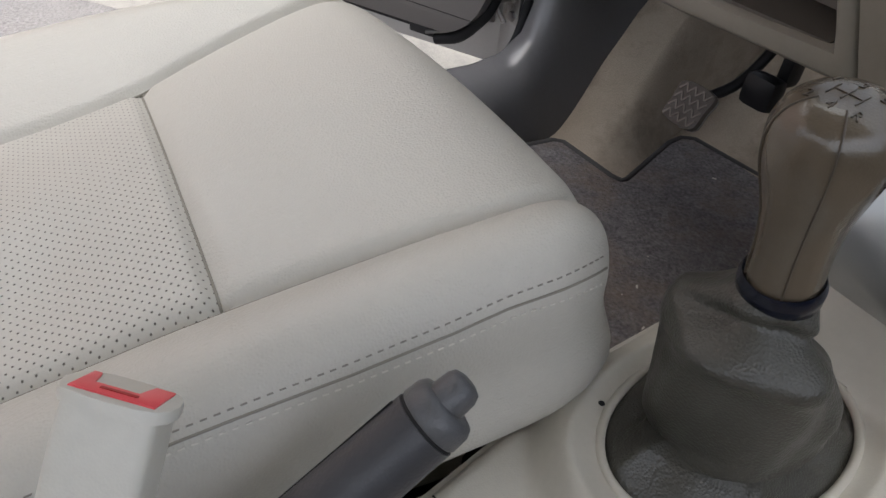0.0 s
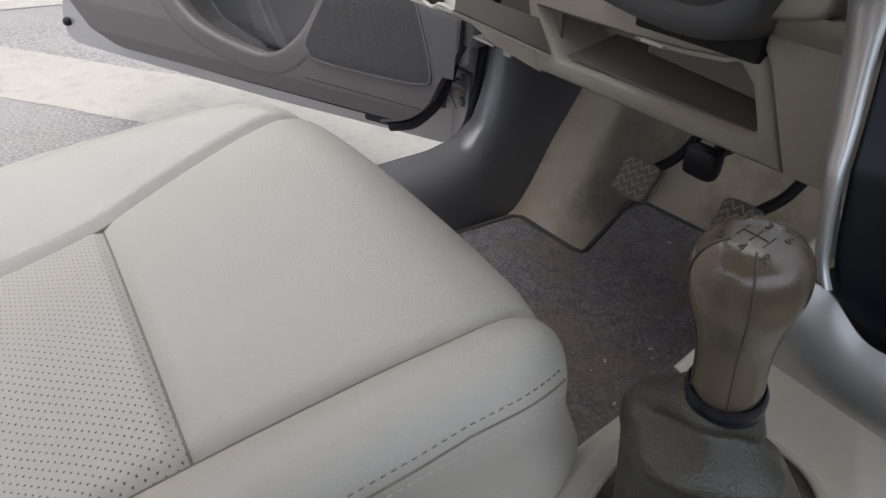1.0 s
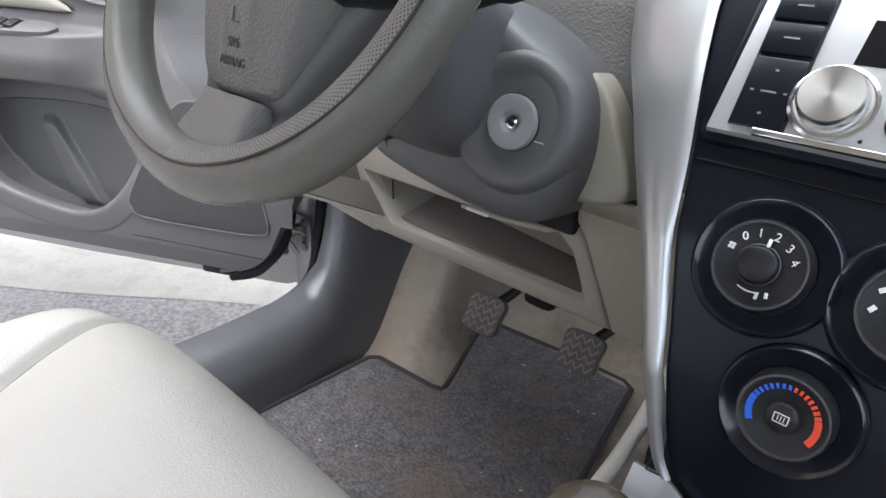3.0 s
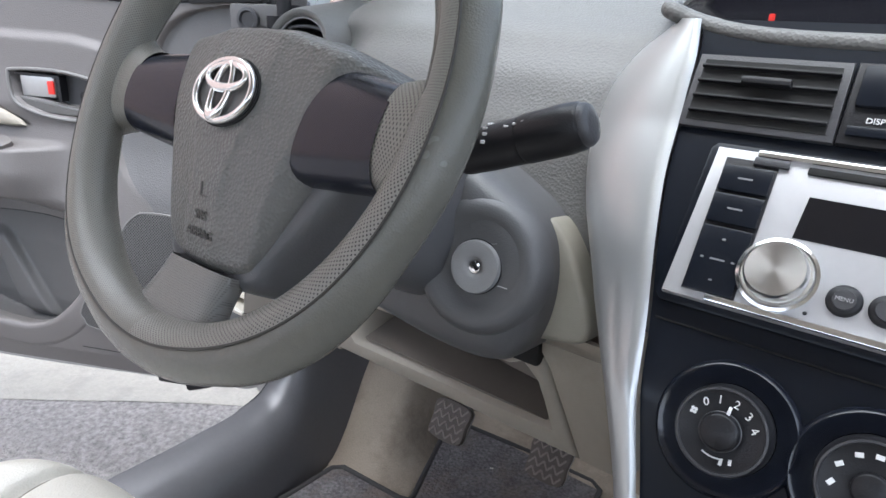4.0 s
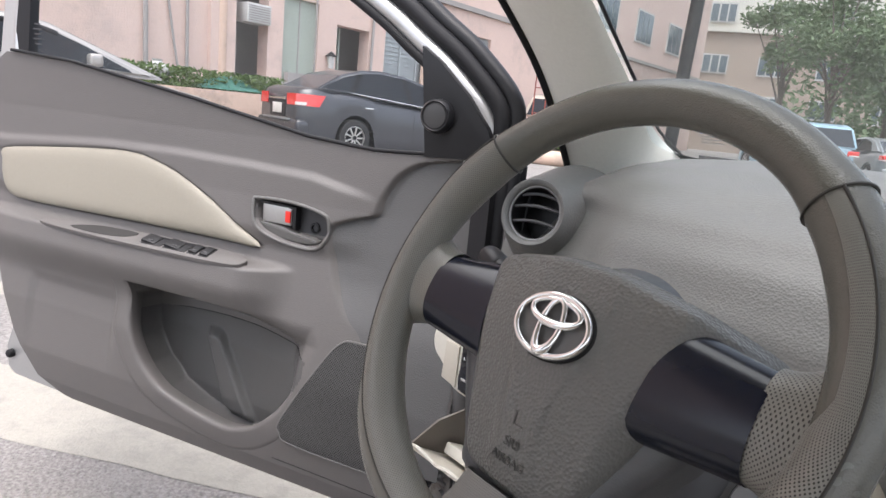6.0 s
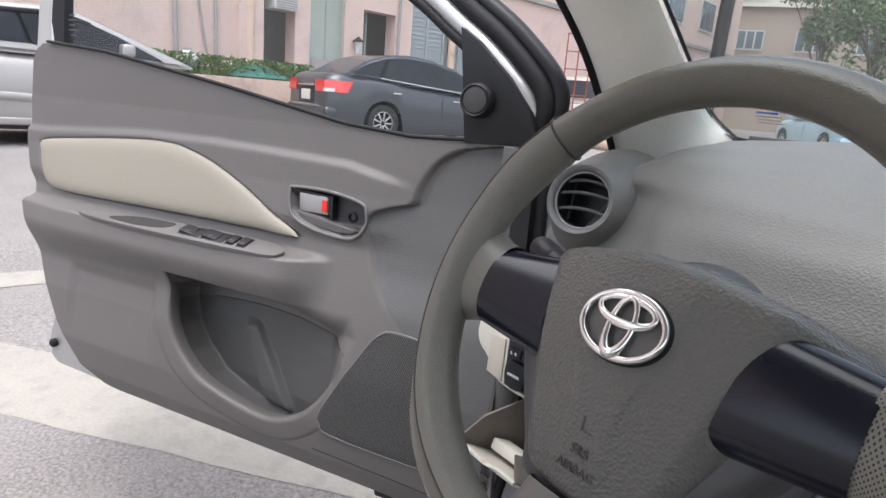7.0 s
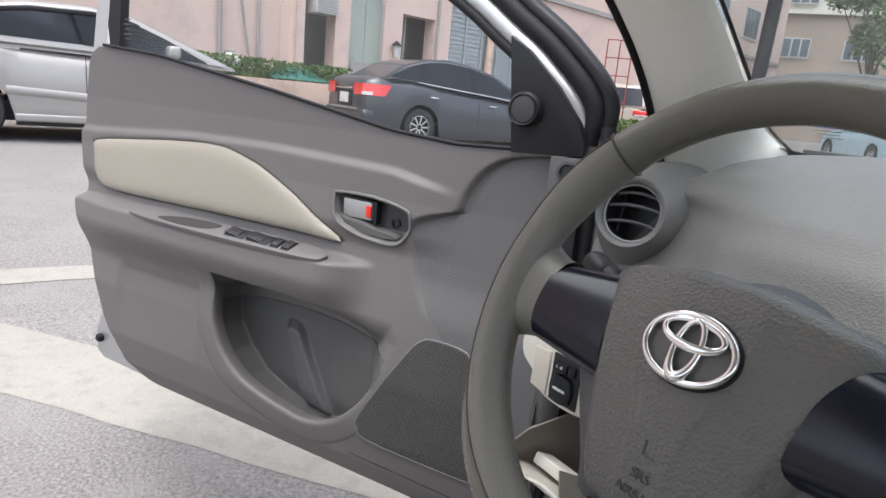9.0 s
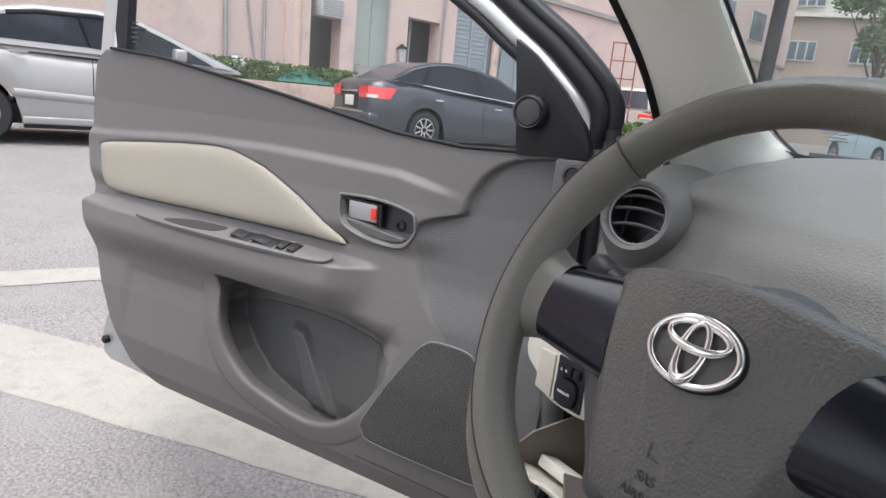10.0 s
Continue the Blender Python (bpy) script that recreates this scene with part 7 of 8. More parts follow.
M_GREENDOOR = mat("pale_green_door", (0.33, 0.37, 0.32), 0.6, var=0.08, vscale=2)
M_CONC = mat("grey_concrete", (0.32, 0.30, 0.285), 0.9, var=0.15, vscale=2)
M_GATE = mat("pale_metal_shutter", (0.36, 0.39, 0.40), 0.5, metal=0.1, var=0.06)
M_WINGLASS = mat("house_window_glass", (0.10, 0.13, 0.15), 0.1, var=0.2)
M_WINFRAME = mat("white_window_frame", (0.50, 0.50, 0.48), 0.5)
M_LEAF = mat("hedge_leaf", (0.085, 0.135, 0.035), 0.7, var=0.4, vscale=9)
M_LEAF2 = mat("tree_leaf", (0.10, 0.15, 0.070), 0.7, var=0.4, vscale=4)
M_NET = mat("green_netting", (0.05, 0.16, 0.12), 0.8, var=0.3)
M_BARK = mat("tree_bark", (0.12, 0.10, 0.085), 0.9, var=0.2)
M_CARBLACK = mat("black_car_paint", (0.030, 0.032, 0.039), 0.32, var=0.05, coat=0.5, fine=0.0, rvar=0.0)
M_CARSILVER = mat("pale_silver_car_paint", (0.33, 0.312, 0.295), 0.34, metal=0.35, var=0.03, coat=0.5)
M_CARBLUE = mat("pale_blue_car_paint", (0.33, 0.48, 0.56), 0.3, metal=0.2, var=0.03, coat=0.5)
M_CARGREY = mat("grey_car_paint", (0.26, 0.28, 0.29), 0.3, metal=0.3, var=0.03, coat=0.5)
M_CARGOLD = mat("champagne_car_paint", (0.50, 0.45, 0.39), 0.3, metal=0.4, var=0.03, coat=0.5)
M_AUTOGLASS = mat("tinted_car_glass", (0.030, 0.034, 0.042), 0.10, var=0.05, fine=0.0, rvar=0.0)
M_TYRE = mat("tyre_rubber", (0.02, 0.02, 0.021), 0.75, var=0.2)
M_ALLOY = mat("alloy_rim", (0.55, 0.54, 0.52), 0.3, metal=0.8)
M_TAIL = mat("red_tail_lens", (0.62, 0.035, 0.03), 0.15, var=0.05, coat=0.5)
M_PLATE = mat("blank_plate", (0.62, 0.60, 0.56), 0.5)


def grounds():
    bm = bmesh.new()
    R = 900
    xs = [-R, -60, -20, -8, -4, -2, -1, 0, 1, 3, 10, 40, R]
    rows = [[bm.verts.new((x, y, 0.05 - SLOPE * max(-25, min(6, x)))) for x in xs] for y in (-R, -40, -10, -3, -1, 0, 1, 3, 10, 30, R)]
    for p, q in zip(rows, rows[1:]):
        for i in range(len(xs) - 1):
            bm.faces.new((p[i], p[i + 1], q[i + 1], q[i]))
    ob = new("ground", bpy.data.meshes.new("ground"))
    put(ob, bm, M_ASPHALT, False)
    tagged(ob, "worn pale grey asphalt of a parking street", "ground", kind="structure")
    # hatched road paint
    def stripe(corners, name, label, lift=0.0015):
        bm = bmesh.new()
        n = 24
        rng = random.Random(len(name))
        a, b, c, d = [Vector(p) for p in corners]
        rows = []
        for i in range(n + 1):
            t = i / n
            j = 0.010 * (rng.random() - 0.5)
            k = 0.010 * (rng.random() - 0.5)
            p, q = a.lerp(b, t), d.lerp(c, t)
            s = (q - p).normalized()
            p, q = p + s * j, q + s * k
            rows.append((bm.verts.new((p.x, p.y, ground_z(p.x) + lift)), bm.verts.new((q.x, q.y, ground_z(q.x) + lift))))
        for (p, q), (r, s) in zip(rows, rows[1:]):
            bm.faces.new((p, q, s, r))
        ob = new(name, bpy.data.meshes.new(name))
        for f in bm.faces:
            if f.normal.z < 0:
                f.normal_flip()
        put(ob, bm, M_PAINT, False)
        tagged(ob, label, "road marking", kind="structure")
    dr = Vector((0.769, 0.639))
    nr = Vector((0.639, -0.769))
    lo = Vector((-2.27, -0.42))
    hatch_w = 0.365
    p0, p1 = lo - dr * 1.35, lo + dr * 2.2
    stripe([p0.to_3d(), p1.to_3d(), (p1 - nr * hatch_w).to_3d(), (p0 - nr * hatch_w).to_3d()], "road_marking", "broad worn off-white diagonal hatch stripe")
    stripe([(-3.60, -3.4, 0), (-3.45, 2.6, 0), (-3.23, 2.6, 0), (-3.38, -3.4, 0)], "road_marking", "worn off-white line along the bay", 0.003)


def wheel_part(parent, x, y, r, width, side):
    m = pose(x, y, r, 90 if side < 0 else -90)
    t = part("wheel", revolve([(r * 0.62, -width / 2), (r * 0.93, -width / 2), (r, -width * 0.3), (r, width * 0.3), (r * 0.93, width / 2), (r * 0.64, width / 2), (r * 0.62, width * 0.42)], 36, m), M_TYRE, parent, "black tyre", local=True)
    part("rim", revolve([(r * 0.64, width * 0.3), (r * 0.66, width * 0.44), (r * 0.60, width * 0.46), (r * 0.58, width * 0.30)], 36, m), M_ALLOY, t, "silver alloy rim", local=True)
    part("hub", revolve([(r * 0.60, width * 0.16), (r * 0.15, width * 0.2), (r * 0.14, width * 0.40), (0, width * 0.42)], 24, m), M_BLACK, t, local=True)
    for k in range(9):
        a = k * 2 * math.pi / 9
        part("rim_spoke", at(rbox((r * 0.36, 0, width * 0.36), (r * 0.52, r * 0.085, width * 0.10), 0.008), m @ Matrix.Rotation(a, 4, "Z")), M_ALLOY, t, local=True)


def vehicle(name, label, paint, m, top, low, length=4.5, width=1.74, wheels=(-1.35, 1.35), tail=True, group="parked cars", green=None, side_windows=(), handles=(), r=0.32, chrome=(), gap=0.0, mirror=(0.85, 0.08), visor=(), moulding=False, lamp="block"):
    """A parked car. top: side outline from tail to nose as (x, z); green: the cabin's side outline."""
    v = thing(name, label, "car", m, group)
    W = width / 2
    # lower body: sections along the length with rounded flanks and cut arches
    xs = np.linspace(-length / 2, length / 2, 70)

    def sec(x, k):
        zt = interp(x, [p[0] for p in top], [p[1] for p in top])
        zb = low
        for wx in wheels:
            dd = abs(x - wx)
            if dd < r * 1.18:
                zb = max(zb, r + math.sqrt(max(0, (r * 1.18) ** 2 - dd * dd)))
        end = ss(0, 0.30, length / 2 - abs(x))
        hw = W * (0.80 + 0.20 * end ** 0.6)
        prof = [(0.0, 0.99), (0.02, 1.0), (0.2, 1.0), (0.45, 1.0), (0.62, 0.995), (0.78, 0.97), (0.90, 0.92), (0.97, 0.84), (1.0, 0.66), (1.0, 0.0)]
        h, q = prof[k]
        return hw * q, zb + (zt - zb) * h
    bm = bmesh.new()
    rows = []
    for x in xs:
        row = [bm.verts.new((x, sec(x, k)[0], sec(x, k)[1])) for k in range(10)]
        row += [bm.verts.new((x, -sec(x, k)[0], sec(x, k)[1])) for k in range(8, -1, -1)]
        rows.append(row)
    for p, q in zip(rows, rows[1:]):
        for i in range(len(p) - 1):
            bm.faces.new((p[i], p[i + 1], q[i + 1], q[i]))
    bm.faces.new(rows[0])
    bm.faces.new(rows[-1][::-1])
    bmesh.ops.recalc_face_normals(bm, faces=bm.faces[:])
    part("body", bm, paint, v, local=True)
    part("underbody", rbox((0, 0, low + 0.10), (length * 0.94, width * 0.80, 0.22), 0.03), M_BLACK, v, local=True)
    # cabin
    zb, zt = min(p[1] for p in green), max(p[1] for p in green)

    def gw(z):
        return W * (0.955 - 0.20 * (z - zb) / (zt - zb))
    n = len(green)
    bm = bmesh.new()
    a = [bm.verts.new((x, gw(z), z)) for x, z in green]
    b = [bm.verts.new((x, -gw(z), z)) for x, z in green]
    bm.faces.new(a)
    bm.faces.new(b[::-1])
    for i in range(n):
        bm.faces.new((a[i], b[i], b[(i + 1) % n], a[(i + 1) % n]))
    bmesh.ops.recalc_face_normals(bm, faces=bm.faces[:])
    bmesh.ops.bevel(bm, geom=[e for e in bm.edges if e.calc_face_angle(0) > 0.5], offset=0.05, segments=3, affect="EDGES")
    part("cabin", bm, paint, v, local=True)
    for s in (-1, 1):
        for poly in side_windows:
            bm = bmesh.new()
            f = bm.faces.new([bm.verts.new((x, s * (gw(z) + 0.006), z)) for x, z in poly])
            bmesh.ops.solidify(bm, geom=[f], thickness=0.012)
            part("window", bm, M_AUTOGLASS, v, "dark tinted window", local=True)
        for wa, wb in zip(side_windows, side_windows[1:]):
            bm = bmesh.new()
            f = bm.faces.new([bm.verts.new((x, s * (gw(z) + 0.004), z)) for x, z in (wa[-2], wa[-1], wb[0], wb[1])])
            bmesh.ops.solidify(bm, geom=[f], thickness=0.008)
            part("pillar_cover", bm, M_BLACK, v, "black pillar cover", local=True)
        for hx, hz in handles:
            part("door_handle", rbox((hx, s * (W + 0.008), hz), (0.17, 0.02, 0.022), 0.008), M_CHROME if chrome else paint, v, local=True)
        if chrome:
            part("belt_strip", sweep([(x, s * (gw(z) + 0.010), z) for x, z in chrome], 0.0095, 6), M_CHROME, v, "chrome belt strip", local=True)
        if visor:
            part("window_visor", sweep([(x, s * (gw(z) + 0.014), z) for x, z in visor], 0.008, 8, ry=0.026), M_BLACK, v, "dark window visor", local=True)
        if moulding:
            part("side_moulding", sweep([(x, s * (W + 0.004), 0.50 - 0.045 * x) for x in (-1.02, -0.98, -0.3, 0.4, 0.98, 1.02)], 0.016, 8, ry=0.045), paint, v, "body-coloured side moulding", local=True)
            part("sill_lip", rbox((0, s * (W - 0.012), 0.262), (1.92, 0.05, 0.085), 0.022, seg=3), paint, v, local=True)
            part("sill_shadow_strip", rbox((0, s * (W - 0.05), 0.205), (1.90, 0.05, 0.06), 0.01), M_BLACK, v, local=True)
        part("side_mirror", rbox((mirror[0], s * (W + 0.10), zb + mirror[1]), (0.14, 0.22, 0.14), 0.045, seg=3), paint, v, local=True)
        part("door_gap", rbox((gap, s * (W + 0.0005), (low + zb) / 2 + 0.06), (0.008, 0.004, zb - low - 0.10), 0), M_RECESS, v, local=True)
        for wx in wheels:
            wheel_part(v, wx, s * (W - 0.11), r, 0.21, s)
    # glass fore and aft
    for i0, i1, nm in ((0, 1, "rear_glass"), (n - 2, n - 1, "front_glass")):
        (x0, z0), (x1, z1) = green[i0], green[i1]
        bm = bmesh.new()
        pts = []
        for t, s in ((0.10, 1), (0.10, -1), (0.90, -1), (0.90, 1)):
            x, z = x0 + (x1 - x0) * t, z0 + (z1 - z0) * t
            pts.append(bm.verts.new((x, s * (gw(z) - 0.10), z)))
        f = bm.faces.new(pts)
        bm.normal_update()
        nrm = f.normal.copy()
        if nrm.z < 0:
            nrm = -nrm
        bmesh.ops.translate(bm, verts=bm.verts[:], vec=nrm * 0.008)
        bmesh.ops.solidify(bm, geom=[f], thickness=0.012)
        part(nm, bm, M_AUTOGLASS, v, "dark glass", local=True)
    x0 = -length / 2
    ztail = interp(x0 + 0.05, [p[0] for p in top], [p[1] for p in top])
    if tail and lamp == "wrap":
        def skin(a, b, s, z0, z1, lift):   # follows the rear corner of the body
            u = a * 2 - 1
            x = x0 + 0.46 * max(u, 0) ** 1.2 * (0.72 + 0.28 * b)
            y = W * (0.80 + 0.20 * ss(0, 0.30, x - x0) ** 0.6) * (0.985 - 0.045 * b) * (0.55 + 0.45 * min(1.0, a * 2))
            n = Vector((-1 + min(1.0, a * 2) * 0.9, s * min(1.0, a * 2), 0)).normalized() * lift
            return Vector((x, s * y, z0 + (z1 - z0) * b)) + n
        for s in (-1, 1):
            part("tail_lamp", thicken(surf(lambda a, b: skin(a, b, s, 0.79, 0.975, 0.016), 24, 5), 0.02), M_TAIL, v, "red wrap-round tail lamp", local=True)
            part("lamp_insert", thicken(surf(lambda a, b: skin(0.42 + 0.30 * a, b * 0.28 + 0.03, s, 0.79, 0.975, 0.022), 10, 2), 0.006), M_WINFRAME, v, local=True)
        part("plate_recess", rbox((x0 + 0.002, 0, 0.72), (0.03, 0.62, 0.28), 0.02), M_BLACK, v, local=True)
        part("plate", rbox((x0 - 0.016, 0, 0.72), (0.02, 0.34, 0.17), 0.006), M_PLATE, v, "pale blank number plate", local=True)
        part("plate_garnish", rbox((x0 - 0.016, 0, 0.885), (0.03, 0.66, 0.035), 0.008), M_CHROME, v, local=True)
        part("bumper", rbox((x0 + 0.12, 0, 0.42), (0.32, width * 0.94, 0.28), 0.09, seg=4), paint, v, local=True)
        part("bumper_lip", rbox((x0 - 0.03, 0, 0.55), (0.05, width * 0.60, 0.03), 0.01), M_CARGREY, v, local=True)
    elif tail:
        for s in (-1, 1):
            part("tail_lamp", rbox((x0 + 0.14, s * (W - 0.20), ztail - 0.13), (0.32, 0.36, 0.17), 0.05, seg=3), M_TAIL, v, "red tail lamp", local=True)
            part("lamp_insert", rbox((x0 + 0.12, s * (W - 0.17), ztail - 0.185), (0.31, 0.30, 0.045), 0.015), M_WINFRAME, v, local=True)
        part("plate", rbox((x0 - 0.010, 0, ztail - 0.20), (0.03, 0.34, 0.17), 0.006), M_PLATE, v, "pale blank number plate", local=True)
        part("plate_garnish", rbox((x0 - 0.012, 0, ztail - 0.09), (0.03, 0.60, 0.03), 0.008), M_CHROME, v, local=True)
        part("bumper", rbox((x0 + 0.10, 0, low + 0.22), (0.28, width * 0.93, 0.24), 0.07, seg=3), paint, v, local=True)
    return v


SEDAN_TOP = [(-2.25, 0.92), (-2.18, 1.0), (-1.9, 1.035), (-1.5, 1.03), (-0.5, 0.97), (0.9, 0.94), (1.5, 0.87), (2.0, 0.76), (2.2, 0.62), (2.25, 0.5)]
SEDAN_GREEN = [(-1.95, 1.00), (-1.15, 1.385), (-0.75, 1.445), (-0.2, 1.465), (0.30, 1.42), (1.25, 0.94)]
SEDAN_WIN = [[(-1.28, 1.03), (-0.98, 1.30), (-0.55, 1.385), (-0.28, 1.395), (-0.22, 1.01)], [(-0.14, 1.005), (-0.20, 1.395), (0.22, 1.37), (0.50, 1.25), (0.93, 0.985)]]
SILVER_WIN = [[(-1.40, 1.10), (-1.12, 1.33), (-0.78, 1.405), (-0.41, 1.42), (-0.31, 1.085)], [(-0.27, 1.08), (-0.37, 1.42), (0.08, 1.415), (0.30, 1.355), (0.58, 1.245), (1.02, 1.03), (1.05, 1.005), (0.55, 1.035)]]
BLACK_TOP = [(-2.4, 0.97), (-2.36, 1.06), (-2.2, 1.10), (-1.9, 1.09), (-1.4, 1.05), (0.6, 0.90), (1.1, 0.87), (1.6, 0.82), (2.1, 0.72), (2.35, 0.6), (2.4, 0.5)]
BLACK_GREEN = [(-2.08, 1.06), (-1.55, 1.37), (-1.15, 1.475), (-0.80, 1.505), (-0.30, 1.465), (0.25, 1.35), (1.25, 0.88)]
BLACK_WIN = [[(-1.98, 1.115), (-1.55, 1.325), (-1.27, 1.40), (-1.44, 1.10)], [(-1.37, 1.085), (-1.17, 1.415), (-0.80, 1.45), (-0.36, 1.42), (-0.20, 0.99)], [(-0.13, 0.985), (-0.28, 1.415), (0.23, 1.30), (0.95, 0.91)]]
SILVER_GREEN = [(-1.95, 1.00), (-1.2, 1.40), (-0.8, 1.485), (-0.2, 1.51), (0.22, 1.46), (1.45, 0.95)]
BOX_TOP = [(-2.1, 0.98), (-2.0, 1.02), (0.9, 1.0), (1.5, 0.96), (1.95, 0.86), (2.1, 0.6)]
BOX_GREEN = [(-2.05, 1.0), (-1.85, 1.60), (-1.6, 1.68), (-0.3, 1.70), (0.35, 1.65), (1.10, 1.0)]
BOX_WIN = [[(-1.78, 1.06), (-1.66, 1.52), (-0.98, 1.58), (-0.95, 1.05)], [(-0.88, 1.05), (-0.90, 1.585), (-0.10, 1.59), (-0.06, 1.04)], [(0.02, 1.04), (-0.02, 1.59), (0.30, 1.55), (0.78, 1.04)]]


def street_cars():
    # black sedan: its near rear wheel stands at a known place, nose up the street
    p = polar(59.2, 11.4)
    rz = 90.0
    rot = Matrix.Rotation(radians(rz), 4, "Z")
    off = rot @ Vector((-1.35, -0.76, 0))
    vehicle("black_sedan", "dusty black sedan with red tail lamps and alloy wheels", M_CARBLACK, pose(p.x - off.x, p.y - off.y, p.z, 0, 0, rz), BLACK_TOP, 0.15, length=4.8, green=BLACK_GREEN, side_windows=BLACK_WIN, handles=((-1.11, 0.84), (0.19, 0.77)), chrome=((-1.40, 1.072), (-0.4, 0.992), (0.95, 0.885)), gap=-0.12, lamp="wrap")
    vehicle("silver_sedan", "pale silver sedan with dark side windows", M_CARSILVER, pose(-9.35, 0.60, ground_z(-9.3), 0, 0, 91), [(x, z + 0.02) for x, z in SEDAN_TOP], 0.22, length=4.5, green=SILVER_GREEN, side_windows=SILVER_WIN, handles=((-0.96, 0.97), (0.10, 0.93)), gap=-0.27, mirror=(0.62, 0.15), visor=((-1.05, 1.36), (-0.75, 1.405), (-0.43, 1.415), (-0.2, 1.425), (0.08, 1.41), (0.30, 1.345)), moulding=True)
    for nm, lab, paint, az, dist, rz, box in (
            ("champagne_suv", "champagne suv with tall red tail lamps", M_CARGOLD, 40.3, 21.0, 112, True),
            ("blue_van", "pale blue people carrier", M_CARBLUE, 22.9, 23.5, 140, True),
            ("grey_sedan", "grey sedan parked in a row", M_CARGREY, 17.2, 25.0, 130, False),
            ("dark_sedan", "dark sedan with red tail lamps", M_CARBLACK, 13.6, 27.0, 75, False),
            ("grey_sedan", "dark grey sedan under the trees", M_CARGREY, 9.5, 29.0, 110, False)):
        p = polar(az, dist)
        vehicle(nm, lab, paint, pose(p.x, p.y, p.z, 0, 0, rz), BOX_TOP if box else SEDAN_TOP, 0.22, length=4.2 if box else 4.5, green=BOX_GREEN if box else SEDAN_GREEN, side_windows=BOX_WIN if box else SEDAN_WIN, handles=((-0.95, 0.9), (0.0, 0.9)))


FA = 12.0
FN = Vector((math.cos(radians(FA)), math.sin(radians(FA)), 0))
FD = Vector((-math.sin(radians(FA)), math.cos(radians(FA)), 0))


def fac(s, z, p=13.5):
    """A place on a line parallel to the pink facade: s along it, z up, p away from the car."""
    q = EYE - FN * p + FD * s
    return Vector((q.x, q.y, z))


def fbox(s0, s1, z0, z1, p0, p1, bev=0.0):
    """A block on the facade: along s, up z, p0 nearest the street."""
    m = frame_at(fac(0, 0, 0), FD, (0, 0, 1))
    return at(rbox(((s0 + s1) / 2, (z0 + z1) / 2, -(p0 + p1) / 2), (s1 - s0, z1 - z0, abs(p1 - p0)), bev), m)



def building():
    b = thing("pink_building", "pink rendered apartment building with doors and shutters", "building", Matrix.Translation(fac(12, 0.1)))
    holes = [(8.68, 9.56, 1.35, 4.4), (10.0, 11.07, 1.35, 3.4), (11.70, 12.87, 1.2, 3.0), (13.5, 18.6, 0.6, 3.6)]
    # wall strips between the openings
    s = -14.0
    for s0, s1, z0, z1 in holes:
        part("wall", fbox(s, s0, 0, 14, 13.5, 13.9), M_PINK, b)
        part("wall_below", fbox(s0, s1, 0, z0, 13.5, 13.9), M_PINK, b)
        part("wall_above", fbox(s0, s1, z1, 14, 13.5, 13.9), M_PINK, b)
        s = s1
    part("wall", fbox(s, 40, 0, 14, 13.5, 13.9), M_PINK, b)
    part("end_wall", fbox(39.6, 40, 0, 14, 13.9, 24), M_PINK, b)
    part("inner_wall", fbox(-14, 40, 0, 14, 15.2, 15.4), M_CONC, b)
    part("dark_recess", fbox(8.68, 9.56, 1.35, 4.4, 14.7, 14.8), M_CONC, b, "shaded doorway")
    part("green_door", fbox(10.0, 11.07, 1.35, 3.4, 13.6, 13.68), M_GREENDOOR, b, "pale green door")
    part("door_leaf_gap", fbox(10.52, 10.55, 1.35, 3.4, 13.585, 13.60), M_CONC, b)
    part("recess_back", fbox(11.70, 12.87, 1.2, 3.0, 14.9, 15.0), M_CONC, b)
    part("recess_side", fbox(12.2, 12.25, 1.2, 3.0, 14.0, 14.9), M_GREENDOOR, b)
    part("shutter", fbox(13.5, 18.6, 0.6, 3.6, 13.62, 13.68), M_GATE, b, "pale metal roller shutter")
    for k in range(24):
        part("shutter_rib", fbox(13.5, 18.6, 0.66 + 0.122 * k, 0.69 + 0.122 * k, 13.59, 13.62), M_GATE, b)
    for k in range(6):
        part("shutter_post", fbox(14.2 + 0.72 * k, 14.25 + 0.72 * k, 0.6, 3.6, 13.56, 13.59), M_GATE, b)
    part("ledge", fbox(8.2, 12.0, 1.22, 1.36, 13.1, 13.5, 0.01), M_CONC, b, "grey stone ledge")
    part("step_wall", fbox(10.0, 11.5, 1.36, 1.62, 13.25, 13.4), M_CONC, b)
    ac = part("cooling_unit", fbox(8.86, 9.5, 2.62, 3.05, 13.3, 13.8, 0.02), M_WINFRAME, b, "white wall cooling unit")
    for k in range(7):
        part("unit_slat", fbox(8.90, 9.46, 2.66 + 0.053 * k, 2.68 + 0.053 * k, 13.285, 13.30), M_CONC, ac)
    for s, r in ((6.58, 0.05), (7.48, 0.035), (8.30, 0.12), (10.95, 0.025), (12.95, 0.04), (15.2, 0.12)):
        part("down_pipe", sweep([fac(s, 0.9, 13.44), fac(s, 9, 13.44)], r, 8), M_PLANTER if r > 0.1 else M_CONC, b)
    part("corner_pier", fbox(8.0, 8.62, 0, 14, 13.38, 13.5), M_PINK, b)
    part("loose_cable", sweep(smooth_path([fac(6.95, 5.0, 13.45), fac(7.0, 3.4, 13.45), fac(7.15, 2.2, 13.45), fac(7.3, 1.3, 13.45)], 6), 0.025, 6), M_CONC, b)
    # upper windows further along
    for s in (19.5, 23.0, 27.0, 31.0, 35.0):
        for z in (5.2, 8.6):
            w = part("window", fbox(s - 0.95, s + 0.95, z, z + 1.5, 13.44, 13.5), M_WINFRAME, b, "white framed window")
